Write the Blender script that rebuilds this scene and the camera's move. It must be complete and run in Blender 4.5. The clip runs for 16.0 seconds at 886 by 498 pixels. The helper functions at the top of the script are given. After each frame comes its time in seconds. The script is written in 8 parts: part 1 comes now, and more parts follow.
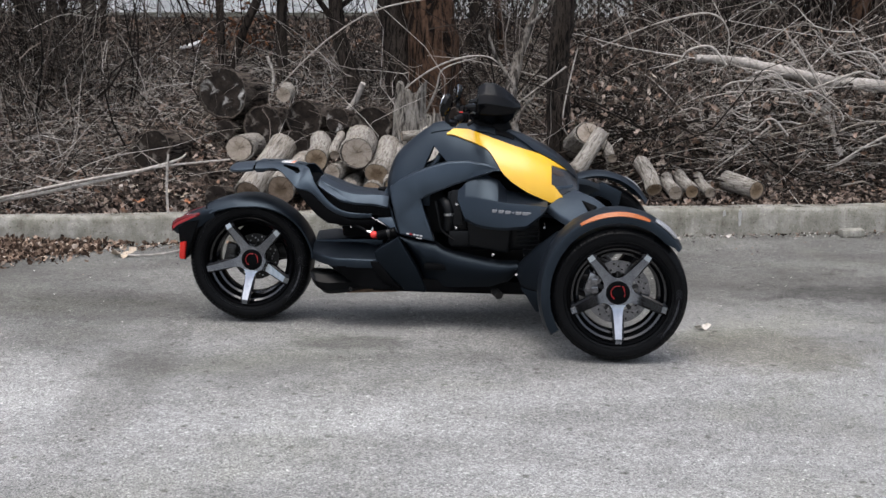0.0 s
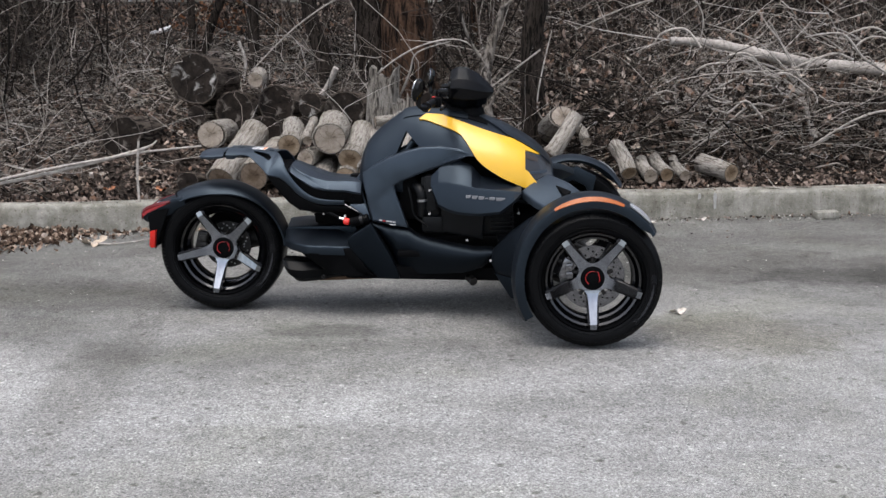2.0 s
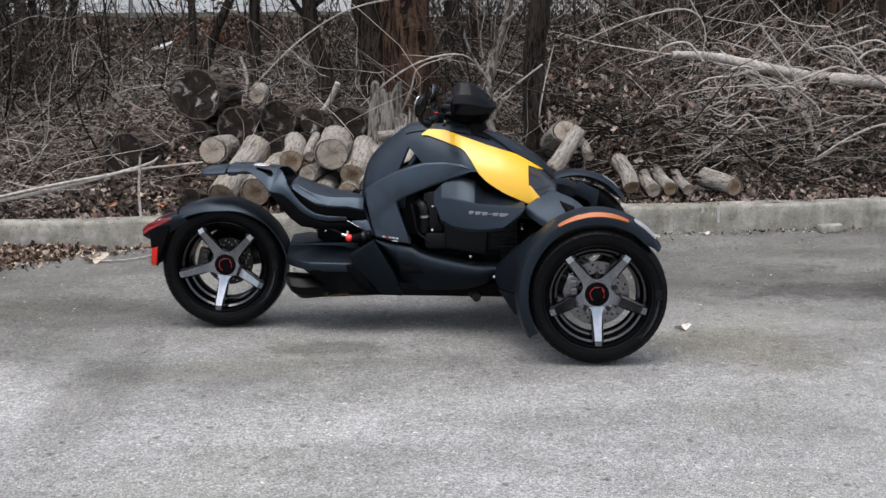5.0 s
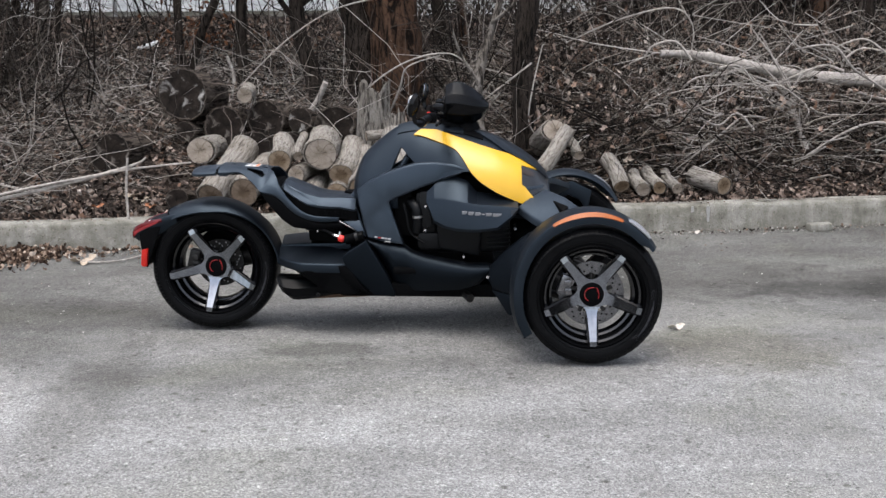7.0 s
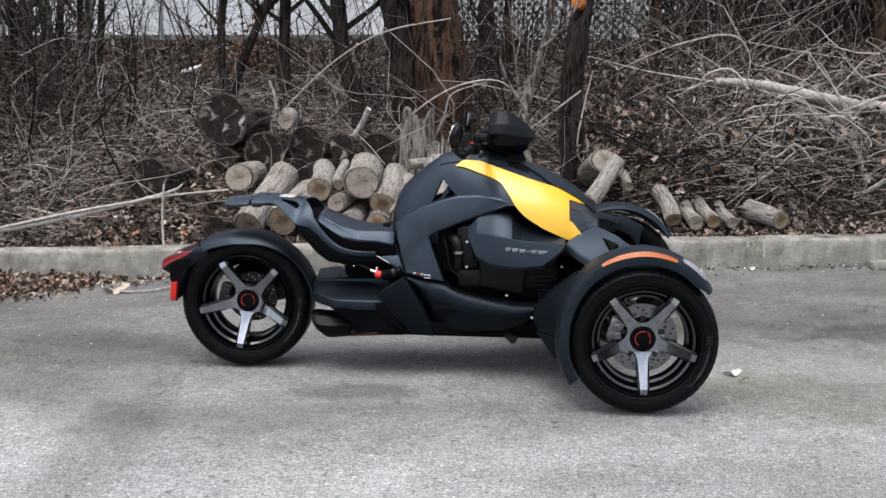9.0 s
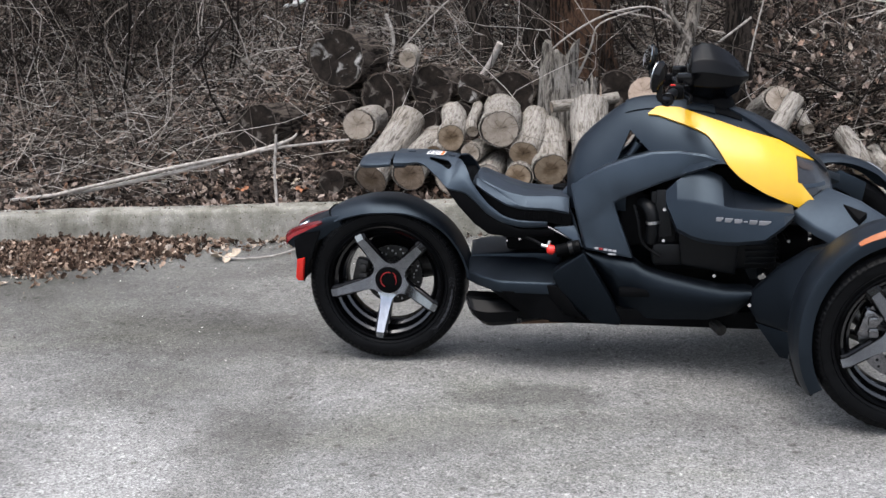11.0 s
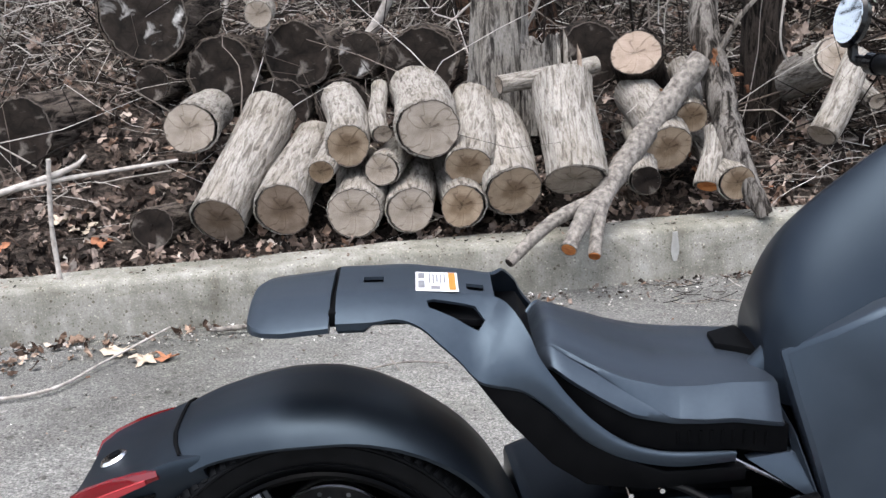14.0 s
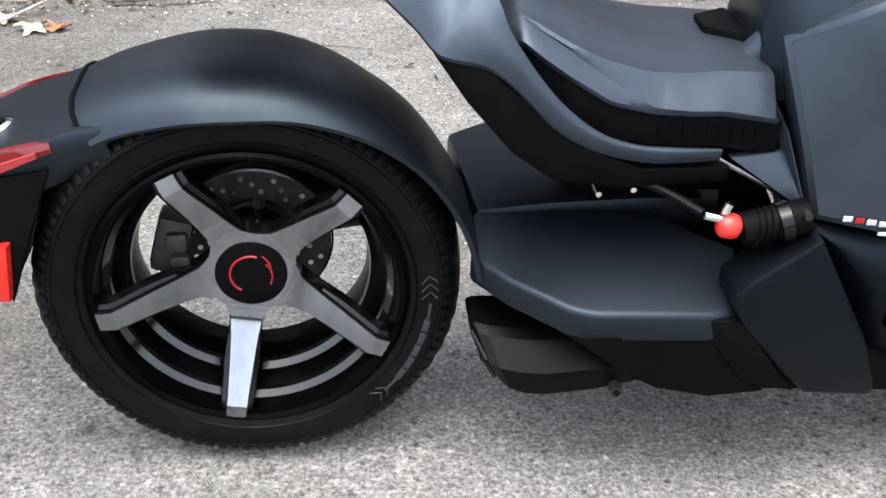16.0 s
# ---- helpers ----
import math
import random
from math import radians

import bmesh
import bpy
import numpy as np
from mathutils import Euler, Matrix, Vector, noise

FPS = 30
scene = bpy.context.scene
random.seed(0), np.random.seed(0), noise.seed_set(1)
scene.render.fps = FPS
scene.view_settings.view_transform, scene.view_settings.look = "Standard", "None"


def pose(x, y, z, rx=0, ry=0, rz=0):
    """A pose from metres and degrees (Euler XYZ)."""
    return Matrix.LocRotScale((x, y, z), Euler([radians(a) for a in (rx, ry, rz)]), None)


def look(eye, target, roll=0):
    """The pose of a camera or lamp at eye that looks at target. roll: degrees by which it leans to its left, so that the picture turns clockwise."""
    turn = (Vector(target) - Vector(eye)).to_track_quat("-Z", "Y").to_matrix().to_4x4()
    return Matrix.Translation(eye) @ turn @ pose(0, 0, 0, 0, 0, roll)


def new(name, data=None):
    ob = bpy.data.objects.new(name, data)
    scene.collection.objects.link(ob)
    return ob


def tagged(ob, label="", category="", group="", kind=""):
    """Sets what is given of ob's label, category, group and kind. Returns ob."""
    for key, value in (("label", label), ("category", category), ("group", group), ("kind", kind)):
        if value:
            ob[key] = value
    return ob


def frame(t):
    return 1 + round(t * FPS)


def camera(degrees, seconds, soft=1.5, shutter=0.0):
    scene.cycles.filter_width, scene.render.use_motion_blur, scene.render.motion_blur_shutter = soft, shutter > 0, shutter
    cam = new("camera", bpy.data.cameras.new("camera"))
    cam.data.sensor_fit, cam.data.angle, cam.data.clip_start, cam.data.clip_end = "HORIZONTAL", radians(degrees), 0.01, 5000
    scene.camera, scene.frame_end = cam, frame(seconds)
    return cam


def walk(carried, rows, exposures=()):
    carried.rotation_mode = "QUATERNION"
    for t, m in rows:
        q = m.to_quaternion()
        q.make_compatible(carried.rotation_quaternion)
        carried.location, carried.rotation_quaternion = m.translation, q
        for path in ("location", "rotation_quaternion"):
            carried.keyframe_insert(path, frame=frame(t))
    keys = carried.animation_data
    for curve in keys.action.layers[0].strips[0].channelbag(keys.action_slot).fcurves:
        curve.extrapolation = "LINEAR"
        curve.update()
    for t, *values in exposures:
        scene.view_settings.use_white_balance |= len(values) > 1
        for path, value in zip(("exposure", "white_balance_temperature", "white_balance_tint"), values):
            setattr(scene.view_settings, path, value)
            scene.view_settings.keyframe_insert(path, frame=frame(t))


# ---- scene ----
cam = camera(41.9, 16.0)
PATH = [
    (0, (1.269, -5.466, 1.383), (1.145, -3.506, 1.009), 0.1),
    (0.5, (1.28, -5.447, 1.389), (1.178, -3.49, 0.992), 0.0),
    (1, (1.281, -5.435, 1.389), (1.19, -3.478, 0.99), 0.2),
    (1.5, (1.285, -5.422, 1.387), (1.207, -3.464, 0.986), -0.0),
    (2, (1.284, -5.417, 1.386), (1.199, -3.459, 0.984), -0.2),
    (2.5, (1.282, -5.412, 1.381), (1.202, -3.455, 0.973), -0.1),
    (3, (1.279, -5.408, 1.383), (1.195, -3.452, 0.977), -0.2),
    (3.5, (1.279, -5.393, 1.383), (1.199, -3.436, 0.979), -0.2),
    (4, (1.279, -5.395, 1.393), (1.196, -3.433, 1.017), -0.3),
    (6.5, (1.255, -5.363, 1.389), (1.166, -3.402, 1.005), -0.5),
    (7, (1.231, -5.358, 1.394), (1.172, -3.396, 1.013), -0.5),
    (7.3, (1.194, -5.354, 1.393), (1.134, -3.389, 1.021), -0.4),
    (7.5, (1.167, -5.35, 1.391), (1.104, -3.383, 1.035), -0.7),
    (7.8, (1.141, -5.339, 1.390), (1.119, -3.376, 1.008), -0.2),
    (8, (1.135, -5.319, 1.39), (1.11, -3.356, 1.008), 0.1),
    (8.2, (1.143, -5.283, 1.390), (1.075, -3.318, 1.026), -0.3),
    (8.3, (1.153, -5.261, 1.390), (1.046, -3.299, 1.015), -0.6),
    (8.4, (1.164, -5.236, 1.391), (1.060, -3.273, 1.023), -0.5),
    (8.5, (1.177, -5.209, 1.392), (1.072, -3.246, 1.025), -0.7),
    (8.6, (1.190, -5.181, 1.394), (1.071, -3.214, 1.055), -0.4),
    (8.7, (1.204, -5.154, 1.396), (1.073, -3.185, 1.072), -0.2),
    (8.8, (1.217, -5.128, 1.398), (1.080, -3.161, 1.066), -0.2),
    (9, (1.24, -5.085, 1.4), (1.101, -3.119, 1.06), -0.1),
    (9.3, (1.261, -5.047, 1.396), (1.077, -3.087, 1.039), 0.3),
    (9.4, (1.264, -5.036, 1.394), (1.052, -3.079, 1.038), 0.3),
    (9.5, (1.265, -5.023, 1.391), (1.013, -3.071, 1.037), -0.1),
    (9.7, (1.243, -4.984, 1.386), (0.923, -3.053, 0.976), -0.9),
    (11.8, (0.603, -3.455, 1.34), (0.405, -1.516, 0.89), -2.7),
    (12, (0.572, -3.286, 1.332), (0.409, -1.343, 0.888), -3.1),
    (12.1, (0.555, -3.195, 1.329), (0.347, -1.250, 0.915), -2.7),
    (12.2, (0.539, -3.101, 1.330), (0.275, -1.156, 0.946), -2.1),
    (12.3, (0.521, -3.007, 1.331), (0.266, -1.068, 0.913), -2.1),
    (12.4, (0.501, -2.914, 1.329), (0.282, -0.976, 0.886), -2.4),
    (12.5, (0.48, -2.821, 1.329), (0.258, -0.895, 0.834), -2.9),
    (12.6, (0.453, -2.723, 1.317), (0.260, -0.786, 0.856), -2.7),
    (12.7, (0.426, -2.637, 1.302), (0.267, -0.695, 0.847), -3.2),
    (12.8, (0.396, -2.546, 1.298), (0.262, -0.599, 0.861), -2.9),
    (12.9, (0.363, -2.462, 1.302), (0.265, -0.537, 0.769), -3.5),
    (13, (0.332, -2.371, 1.299), (0.291, -0.442, 0.773), -3.8),
    (13.1, (0.311, -2.285, 1.299), (0.307, -0.364, 0.744), -3.8),
    (13.2, (0.300, -2.198, 1.298), (0.323, -0.262, 0.797), -3.4),
    (13.3, (0.289, -2.103, 1.297), (0.281, -0.164, 0.807), -2.4),
    (13.5, (0.274, -1.939, 1.295), (0.204, -0.001, 0.807), -2.3),
    (14, (0.182, -1.641, 1.293), (0.205, 0.275, 0.72), -2.6),
    (14.5, (0.096, -1.472, 1.262), (0.217, 0.39, 0.54), -0.4),
    (15, (0.104, -1.422, 1.22), (0.246, 0.376, 0.355), 1.1),
    (15.5, (0.11, -1.424, 1.186), (0.266, 0.323, 0.226), 2.5),
    (16, (0.123, -1.43, 1.165), (0.302, 0.27, 0.126), 2.3),
]
walk(cam, [(t, look(eye, target, roll)) for t, eye, target, roll in PATH],
     exposures=[(0, 1.15, 6450, 10), (8.0, 1.24, 6450, 10), (9.7, 1.38, 6400, 10), (12, 1.40, 6400, 10), (13, 1.62, 6350, 10), (14, 1.82, 6300, 10), (14.6, 1.66, 6300, 10), (15.4, 1.62, 6200, 10), (16, 2.24, 6560, 10)])

# ---------------------------------------------------------------- light
world = bpy.data.worlds.new("overcast_sky")
scene.world = world
world.use_nodes = True
wn = world.node_tree.nodes
wl = world.node_tree.links
sky = wn.new("ShaderNodeTexSky")
sky.sky_type = "NISHITA"
sky.sun_disc = False
sky.sun_elevation = radians(70)
sky.sun_rotation = radians(200)
sky.air_density = 1.0
sky.dust_density = 4.0
sky.ozone_density = 1.0
grey = wn.new("ShaderNodeHueSaturation")
grey.inputs["Saturation"].default_value = 0.58
wl.new(sky.outputs["Color"], grey.inputs["Color"])
wl.new(grey.outputs["Color"], wn["Background"].inputs["Color"])
wn["Background"].inputs["Strength"].default_value = 0.15

sun = new("sun", bpy.data.lights.new("sun", "SUN"))
sun.data.energy = 0.68
sun.data.angle = radians(56)
sun.data.color = (0.965, 0.975, 0.985)
sun.matrix_world = look((-0.8, -1.6, 9.0), (0, 0, 0))


# ---------------------------------------------------------------- materials
def nodes_of(name):
    m = bpy.data.materials.new(name)
    m.use_nodes = True
    return m, m.node_tree.nodes, m.node_tree.links, m.node_tree.nodes["Principled BSDF"]


def ramp(n, l, source, stops):
    r = n.new("ShaderNodeValToRGB")
    e = r.color_ramp.elements
    while len(e) < len(stops):
        e.new(0.5)
    for k, (p, c) in zip(e, stops):
        k.position = p
        k.color = (*c, 1) if len(c) == 3 else c
    l.new(source, r.inputs[0])
    return r.outputs["Color"]


def noise_of(n, l, vec, scale, detail=4.0, rough=0.55, dist=0.0):
    t = n.new("ShaderNodeTexNoise")
    t.inputs["Scale"].default_value = scale
    t.inputs["Detail"].default_value = detail
    t.inputs["Roughness"].default_value = rough
    t.inputs["Distortion"].default_value = dist
    l.new(vec, t.inputs["Vector"])
    return t.outputs["Fac"]


def mixed(n, l, kind, fac, a, b):
    m = n.new("ShaderNodeMix")
    m.data_type = "RGBA"
    m.blend_type = kind
    if isinstance(fac, (int, float)):
        m.inputs["Factor"].default_value = fac
    else:
        l.new(fac, m.inputs["Factor"])
    for socket, v in ((m.inputs["A"], a), (m.inputs["B"], b)):
        if isinstance(v, tuple):
            socket.default_value = (*v, 1)
        else:
            l.new(v, socket)
    return m.outputs["Result"]


def coords(n, l, stretch=(1, 1, 1)):
    tc = n.new("ShaderNodeTexCoord")
    mp = n.new("ShaderNodeMapping")
    mp.inputs["Scale"].default_value = stretch
    l.new(tc.outputs["Object"], mp.inputs["Vector"])
    return mp.outputs["Vector"]


def bump(n, l, bsdf, height, strength, dist):
    b = n.new("ShaderNodeBump")
    b.inputs["Strength"].default_value = strength
    b.inputs["Distance"].default_value = dist
    l.new(height, b.inputs["Height"])
    l.new(b.outputs["Normal"], bsdf.inputs["Normal"])


def surface(name, dark, light, scale=30.0, rough=0.5, metal=0.0, relief=0.15, fine=400.0, depth=0.001,
            stretch=(1, 1, 1), wear=3.0, coat=0.0, gloss=0.5, spread=(0.3, 0.7), tint=None):
    m, n, l, p = nodes_of(name)
    v = coords(n, l, stretch)
    a = noise_of(n, l, v, scale, 5)
    big = noise_of(n, l, v, wear, 3)
    c = ramp(n, l, a, [(spread[0], dark), (spread[1], light)])
    c = mixed(n, l, "MULTIPLY", 0.5, c, ramp(n, l, big, [(0.3, (0.75, 0.75, 0.75)), (0.7, (1, 1, 1))]))
    l.new(c, p.inputs["Base Color"])
    r = ramp(n, l, big, [(0.3, (rough * 0.88,) * 3), (0.7, (min(1, rough * 1.12),) * 3)])
    l.new(r, p.inputs["Roughness"])
    p.inputs["Metallic"].default_value = metal
    p.inputs["Specular IOR Level"].default_value = gloss
    p.inputs["Coat Weight"].default_value = coat
    p.inputs["Coat Roughness"].default_value = 0.1
    if tint:
        p.inputs["Specular Tint"].default_value = (*tint, 1)
    bump(n, l, p, noise_of(n, l, v, fine, 3), relief, depth)
    return m


COOL = (0.62, 0.81, 1.0)
MATTE = surface("matte_black_plastic", (0.0022, 0.0030, 0.0046), (0.0036, 0.0046, 0.0068), 60, 0.44, relief=0.08, fine=1500, depth=0.0004, gloss=0.40, tint=COOL)
PIANO = surface("piano_black_plastic", (0.0012, 0.0013, 0.0016), (0.002, 0.0021, 0.0025), 10, 0.14, relief=0.01, gloss=0.15)
LEDGE = surface("polished_black_paint", (0.002, 0.0022, 0.003), (0.004, 0.0042, 0.005), 10, 0.10, relief=0.02, gloss=0.62)
MARK = surface("grey_rubber_print", (0.018, 0.019, 0.022), (0.028, 0.029, 0.033), 60, 0.6, relief=0.05, gloss=0.2)
GREYP = surface("charcoal_plastic", (0.013, 0.0168, 0.0225), (0.018, 0.0225, 0.0292), 60, 0.42, relief=0.1, fine=1500, depth=0.0004, gloss=0.5, tint=COOL)
SATIN = surface("satin_charcoal_paint", (0.0115, 0.0145, 0.0195), (0.0150, 0.0185, 0.0245), 20, 0.34, relief=0.04, fine=900, depth=0.0003, gloss=0.5, tint=COOL)
TANKP = surface("satin_black_tank_paint", (0.0052, 0.0068, 0.0098), (0.0072, 0.0092, 0.0128), 20, 0.34, relief=0.04, fine=900, depth=0.0003, gloss=0.32, tint=COOL)
DARKP = surface("black_engine_plastic", (0.0010, 0.0011, 0.0014), (0.0025, 0.0026, 0.003), 25, 0.6, relief=0.2, fine=500, gloss=0.05)
# darker copy of MATTE: shade on the low panels is put into the colour
LOWP = surface("shaded_black_plastic", (0.0014, 0.0019, 0.0028), (0.0024, 0.0031, 0.0044), 60, 0.42, relief=0.08, fine=1500, depth=0.0004, gloss=0.16, tint=COOL)
ENGP = surface("satin_engine_plastic", (0.0014, 0.0017, 0.0022), (0.0030, 0.0034, 0.0042), 25, 0.45, relief=0.15, fine=500, gloss=0.16)
GLOSS = surface("gloss_black_paint", (0.0015, 0.0016, 0.002), (0.003, 0.003, 0.0036), 10, 0.16, relief=0.02, coat=0.0, gloss=0.22)
RUBBER = surface("tyre_rubber", (0.0012, 0.0013, 0.0016), (0.0036, 0.0038, 0.0044), 40, 0.42, relief=0.25, fine=350, depth=0.001, wear=9, gloss=0.09)
YELLOW = surface("yellow_paint", (0.58, 0.325, 0.003), (0.64, 0.365, 0.006), 4, 0.30, relief=0.02, coat=0.25)
VINYL = surface("black_vinyl_seat", (0.013, 0.016, 0.021), (0.018, 0.0215, 0.028), 120, 0.40, relief=0.25, fine=900, depth=0.0006, gloss=0.55, tint=COOL)
MACH = surface("machined_aluminium", (0.21, 0.227, 0.257), (0.30, 0.317, 0.35), 30, 0.09, metal=1.0, relief=0.06, fine=500, stretch=(1, 1, 0.1), depth=0.0004)
STEEL = surface("brushed_steel", (0.38, 0.38, 0.39), (0.55, 0.55, 0.56), 60, 0.32, metal=1.0, relief=0.15, fine=300)
MIRROR = surface("mirror_glass", (0.55, 0.56, 0.57), (0.60, 0.60, 0.61), 5, 0.03, metal=1.0, relief=0.0)
CHROME = surface("bright_metal", (0.7, 0.7, 0.71), (0.8, 0.8, 0.8), 60, 0.15, metal=1.0, relief=0.02)
IRON = surface("dark_cast_metal", (0.02, 0.02, 0.021), (0.05, 0.048, 0.045), 50, 0.5, metal=0.7, relief=0.3, fine=300)
SILENCER = surface("black_heat_paint", (0.0010, 0.0012, 0.0015), (0.0022, 0.0025, 0.0030), 30, 0.36, relief=0.10, fine=600, gloss=0.09)
RUST = surface("heat_stained_steel", (0.05, 0.025, 0.012), (0.11, 0.06, 0.03), 40, 0.5, metal=0.4, relief=0.3, fine=200)
RED = surface("red_plastic", (0.55, 0.015, 0.012), (0.65, 0.03, 0.02), 60, 0.35, relief=0.05)
REDLINE = surface("red_print", (0.24, 0.006, 0.008), (0.30, 0.010, 0.012), 60, 0.4, relief=0.02)
WHITE = surface("white_print", (0.60, 0.60, 0.60), (0.68, 0.68, 0.68), 60, 0.5, relief=0.02)
SILVERP = surface("silver_print", (0.20, 0.20, 0.21), (0.26, 0.26, 0.27), 60, 0.4, metal=0.2, relief=0.02)
DISC = surface("worn_disc_steel", (0.13, 0.13, 0.135), (0.23, 0.23, 0.24), 60, 0.26, metal=1.0, relief=0.1, fine=300)
RIMB = surface("black_rim_paint", (0.0006, 0.0006, 0.0008), (0.0012, 0.0013, 0.0015), 10, 0.22, relief=0.02, gloss=0.03)
PRINT = surface("grey_print", (0.12, 0.12, 0.13), (0.18, 0.18, 0.19), 60, 0.5, relief=0.02)
ORANGEP = surface("orange_print", (0.58, 0.13, 0.014), (0.64, 0.16, 0.02), 60, 0.5, relief=0.02)
LETTER = surface("pale_letter_print", (0.38, 0.38, 0.39), (0.46, 0.46, 0.47), 60, 0.5, relief=0.02)


def lens(name, colour, rough=0.2, coat=0.25):
    m, n, l, p = nodes_of(name)
    v = coords(n, l)
    w = n.new("ShaderNodeTexWave")
    w.inputs["Scale"].default_value = 170
    l.new(v, w.inputs["Vector"])
    c = ramp(n, l, w.outputs["Fac"], [(0.2, tuple(x * 0.7 for x in colour)), (0.8, colour)])
    l.new(c, p.inputs["Base Color"])
    p.inputs["Roughness"].default_value = rough
    p.inputs["Coat Weight"].default_value = coat
    p.inputs["Coat Roughness"].default_value = 0.08
    p.inputs["Specular IOR Level"].default_value = 0.3
    bump(n, l, p, w.outputs["Fac"], 0.15, 0.001)
    return m


REDLENS = lens("red_lens", (0.11, 0.0015, 0.004), 0.08, 0.35)
REDEDGE = lens("pale_red_lens", (0.34, 0.035, 0.04), 0.25, 0.2)
REFLECT = lens("red_reflector_lens", (0.48, 0.018, 0.012), 0.2)
AMBER = lens("amber_lens", (0.33, 0.078, 0.006), 0.35, 0.1)
TURN = lens("dark_amber_lens", (0.035, 0.022, 0.014), 0.1, 0.3)
CLEAR = lens("clear_lamp_lens", (0.32, 0.33, 0.35))
SMOKE = lens("smoked_lens", (0.02, 0.021, 0.024), 0.05)


def fade(n, l, source, full, none):
    """1 up to full, falling to 0 at none."""
    m = n.new("ShaderNodeMapRange")
    m.interpolation_type = "SMOOTHSTEP"
    m.inputs["From Min"].default_value = full
    m.inputs["From Max"].default_value = none
    m.inputs["To Min"].default_value = 1.0
    m.inputs["To Max"].default_value = 0.0
    l.new(source, m.inputs["Value"])
    return m.outputs[0]


# centre, half lengths, turn and tone of each patch
DARK_PATCH, BROWN_STAIN, FAINT_PATCH, PALE_PATCH = (0.58, 0.58, 0.575), (0.72, 0.70, 0.655), (0.76, 0.755, 0.74), (1.22, 1.22, 1.22)
TONE_PATCHES = [
    (-0.28, -1.1, 0.20, 1.0, 6, FAINT_PATCH),
    (2.36, -0.45, 0.52, 0.42, -4, BROWN_STAIN),
    (0.55, -0.44, 0.36, 0.15, 3, DARK_PATCH),
    (-0.75, 0.16, 0.75, 0.36, 0, FAINT_PATCH),
    (2.8, 0.9, 1.1, 0.5, 0, FAINT_PATCH),
    (3.3, 0.70, 0.85, 0.26, 2, DARK_PATCH),
    (-0.62, -1.13, 0.35, 0.5, 5, PALE_PATCH),
    (0.71, -1.23, 0.7, 0.5, 0, PALE_PATCH),
]


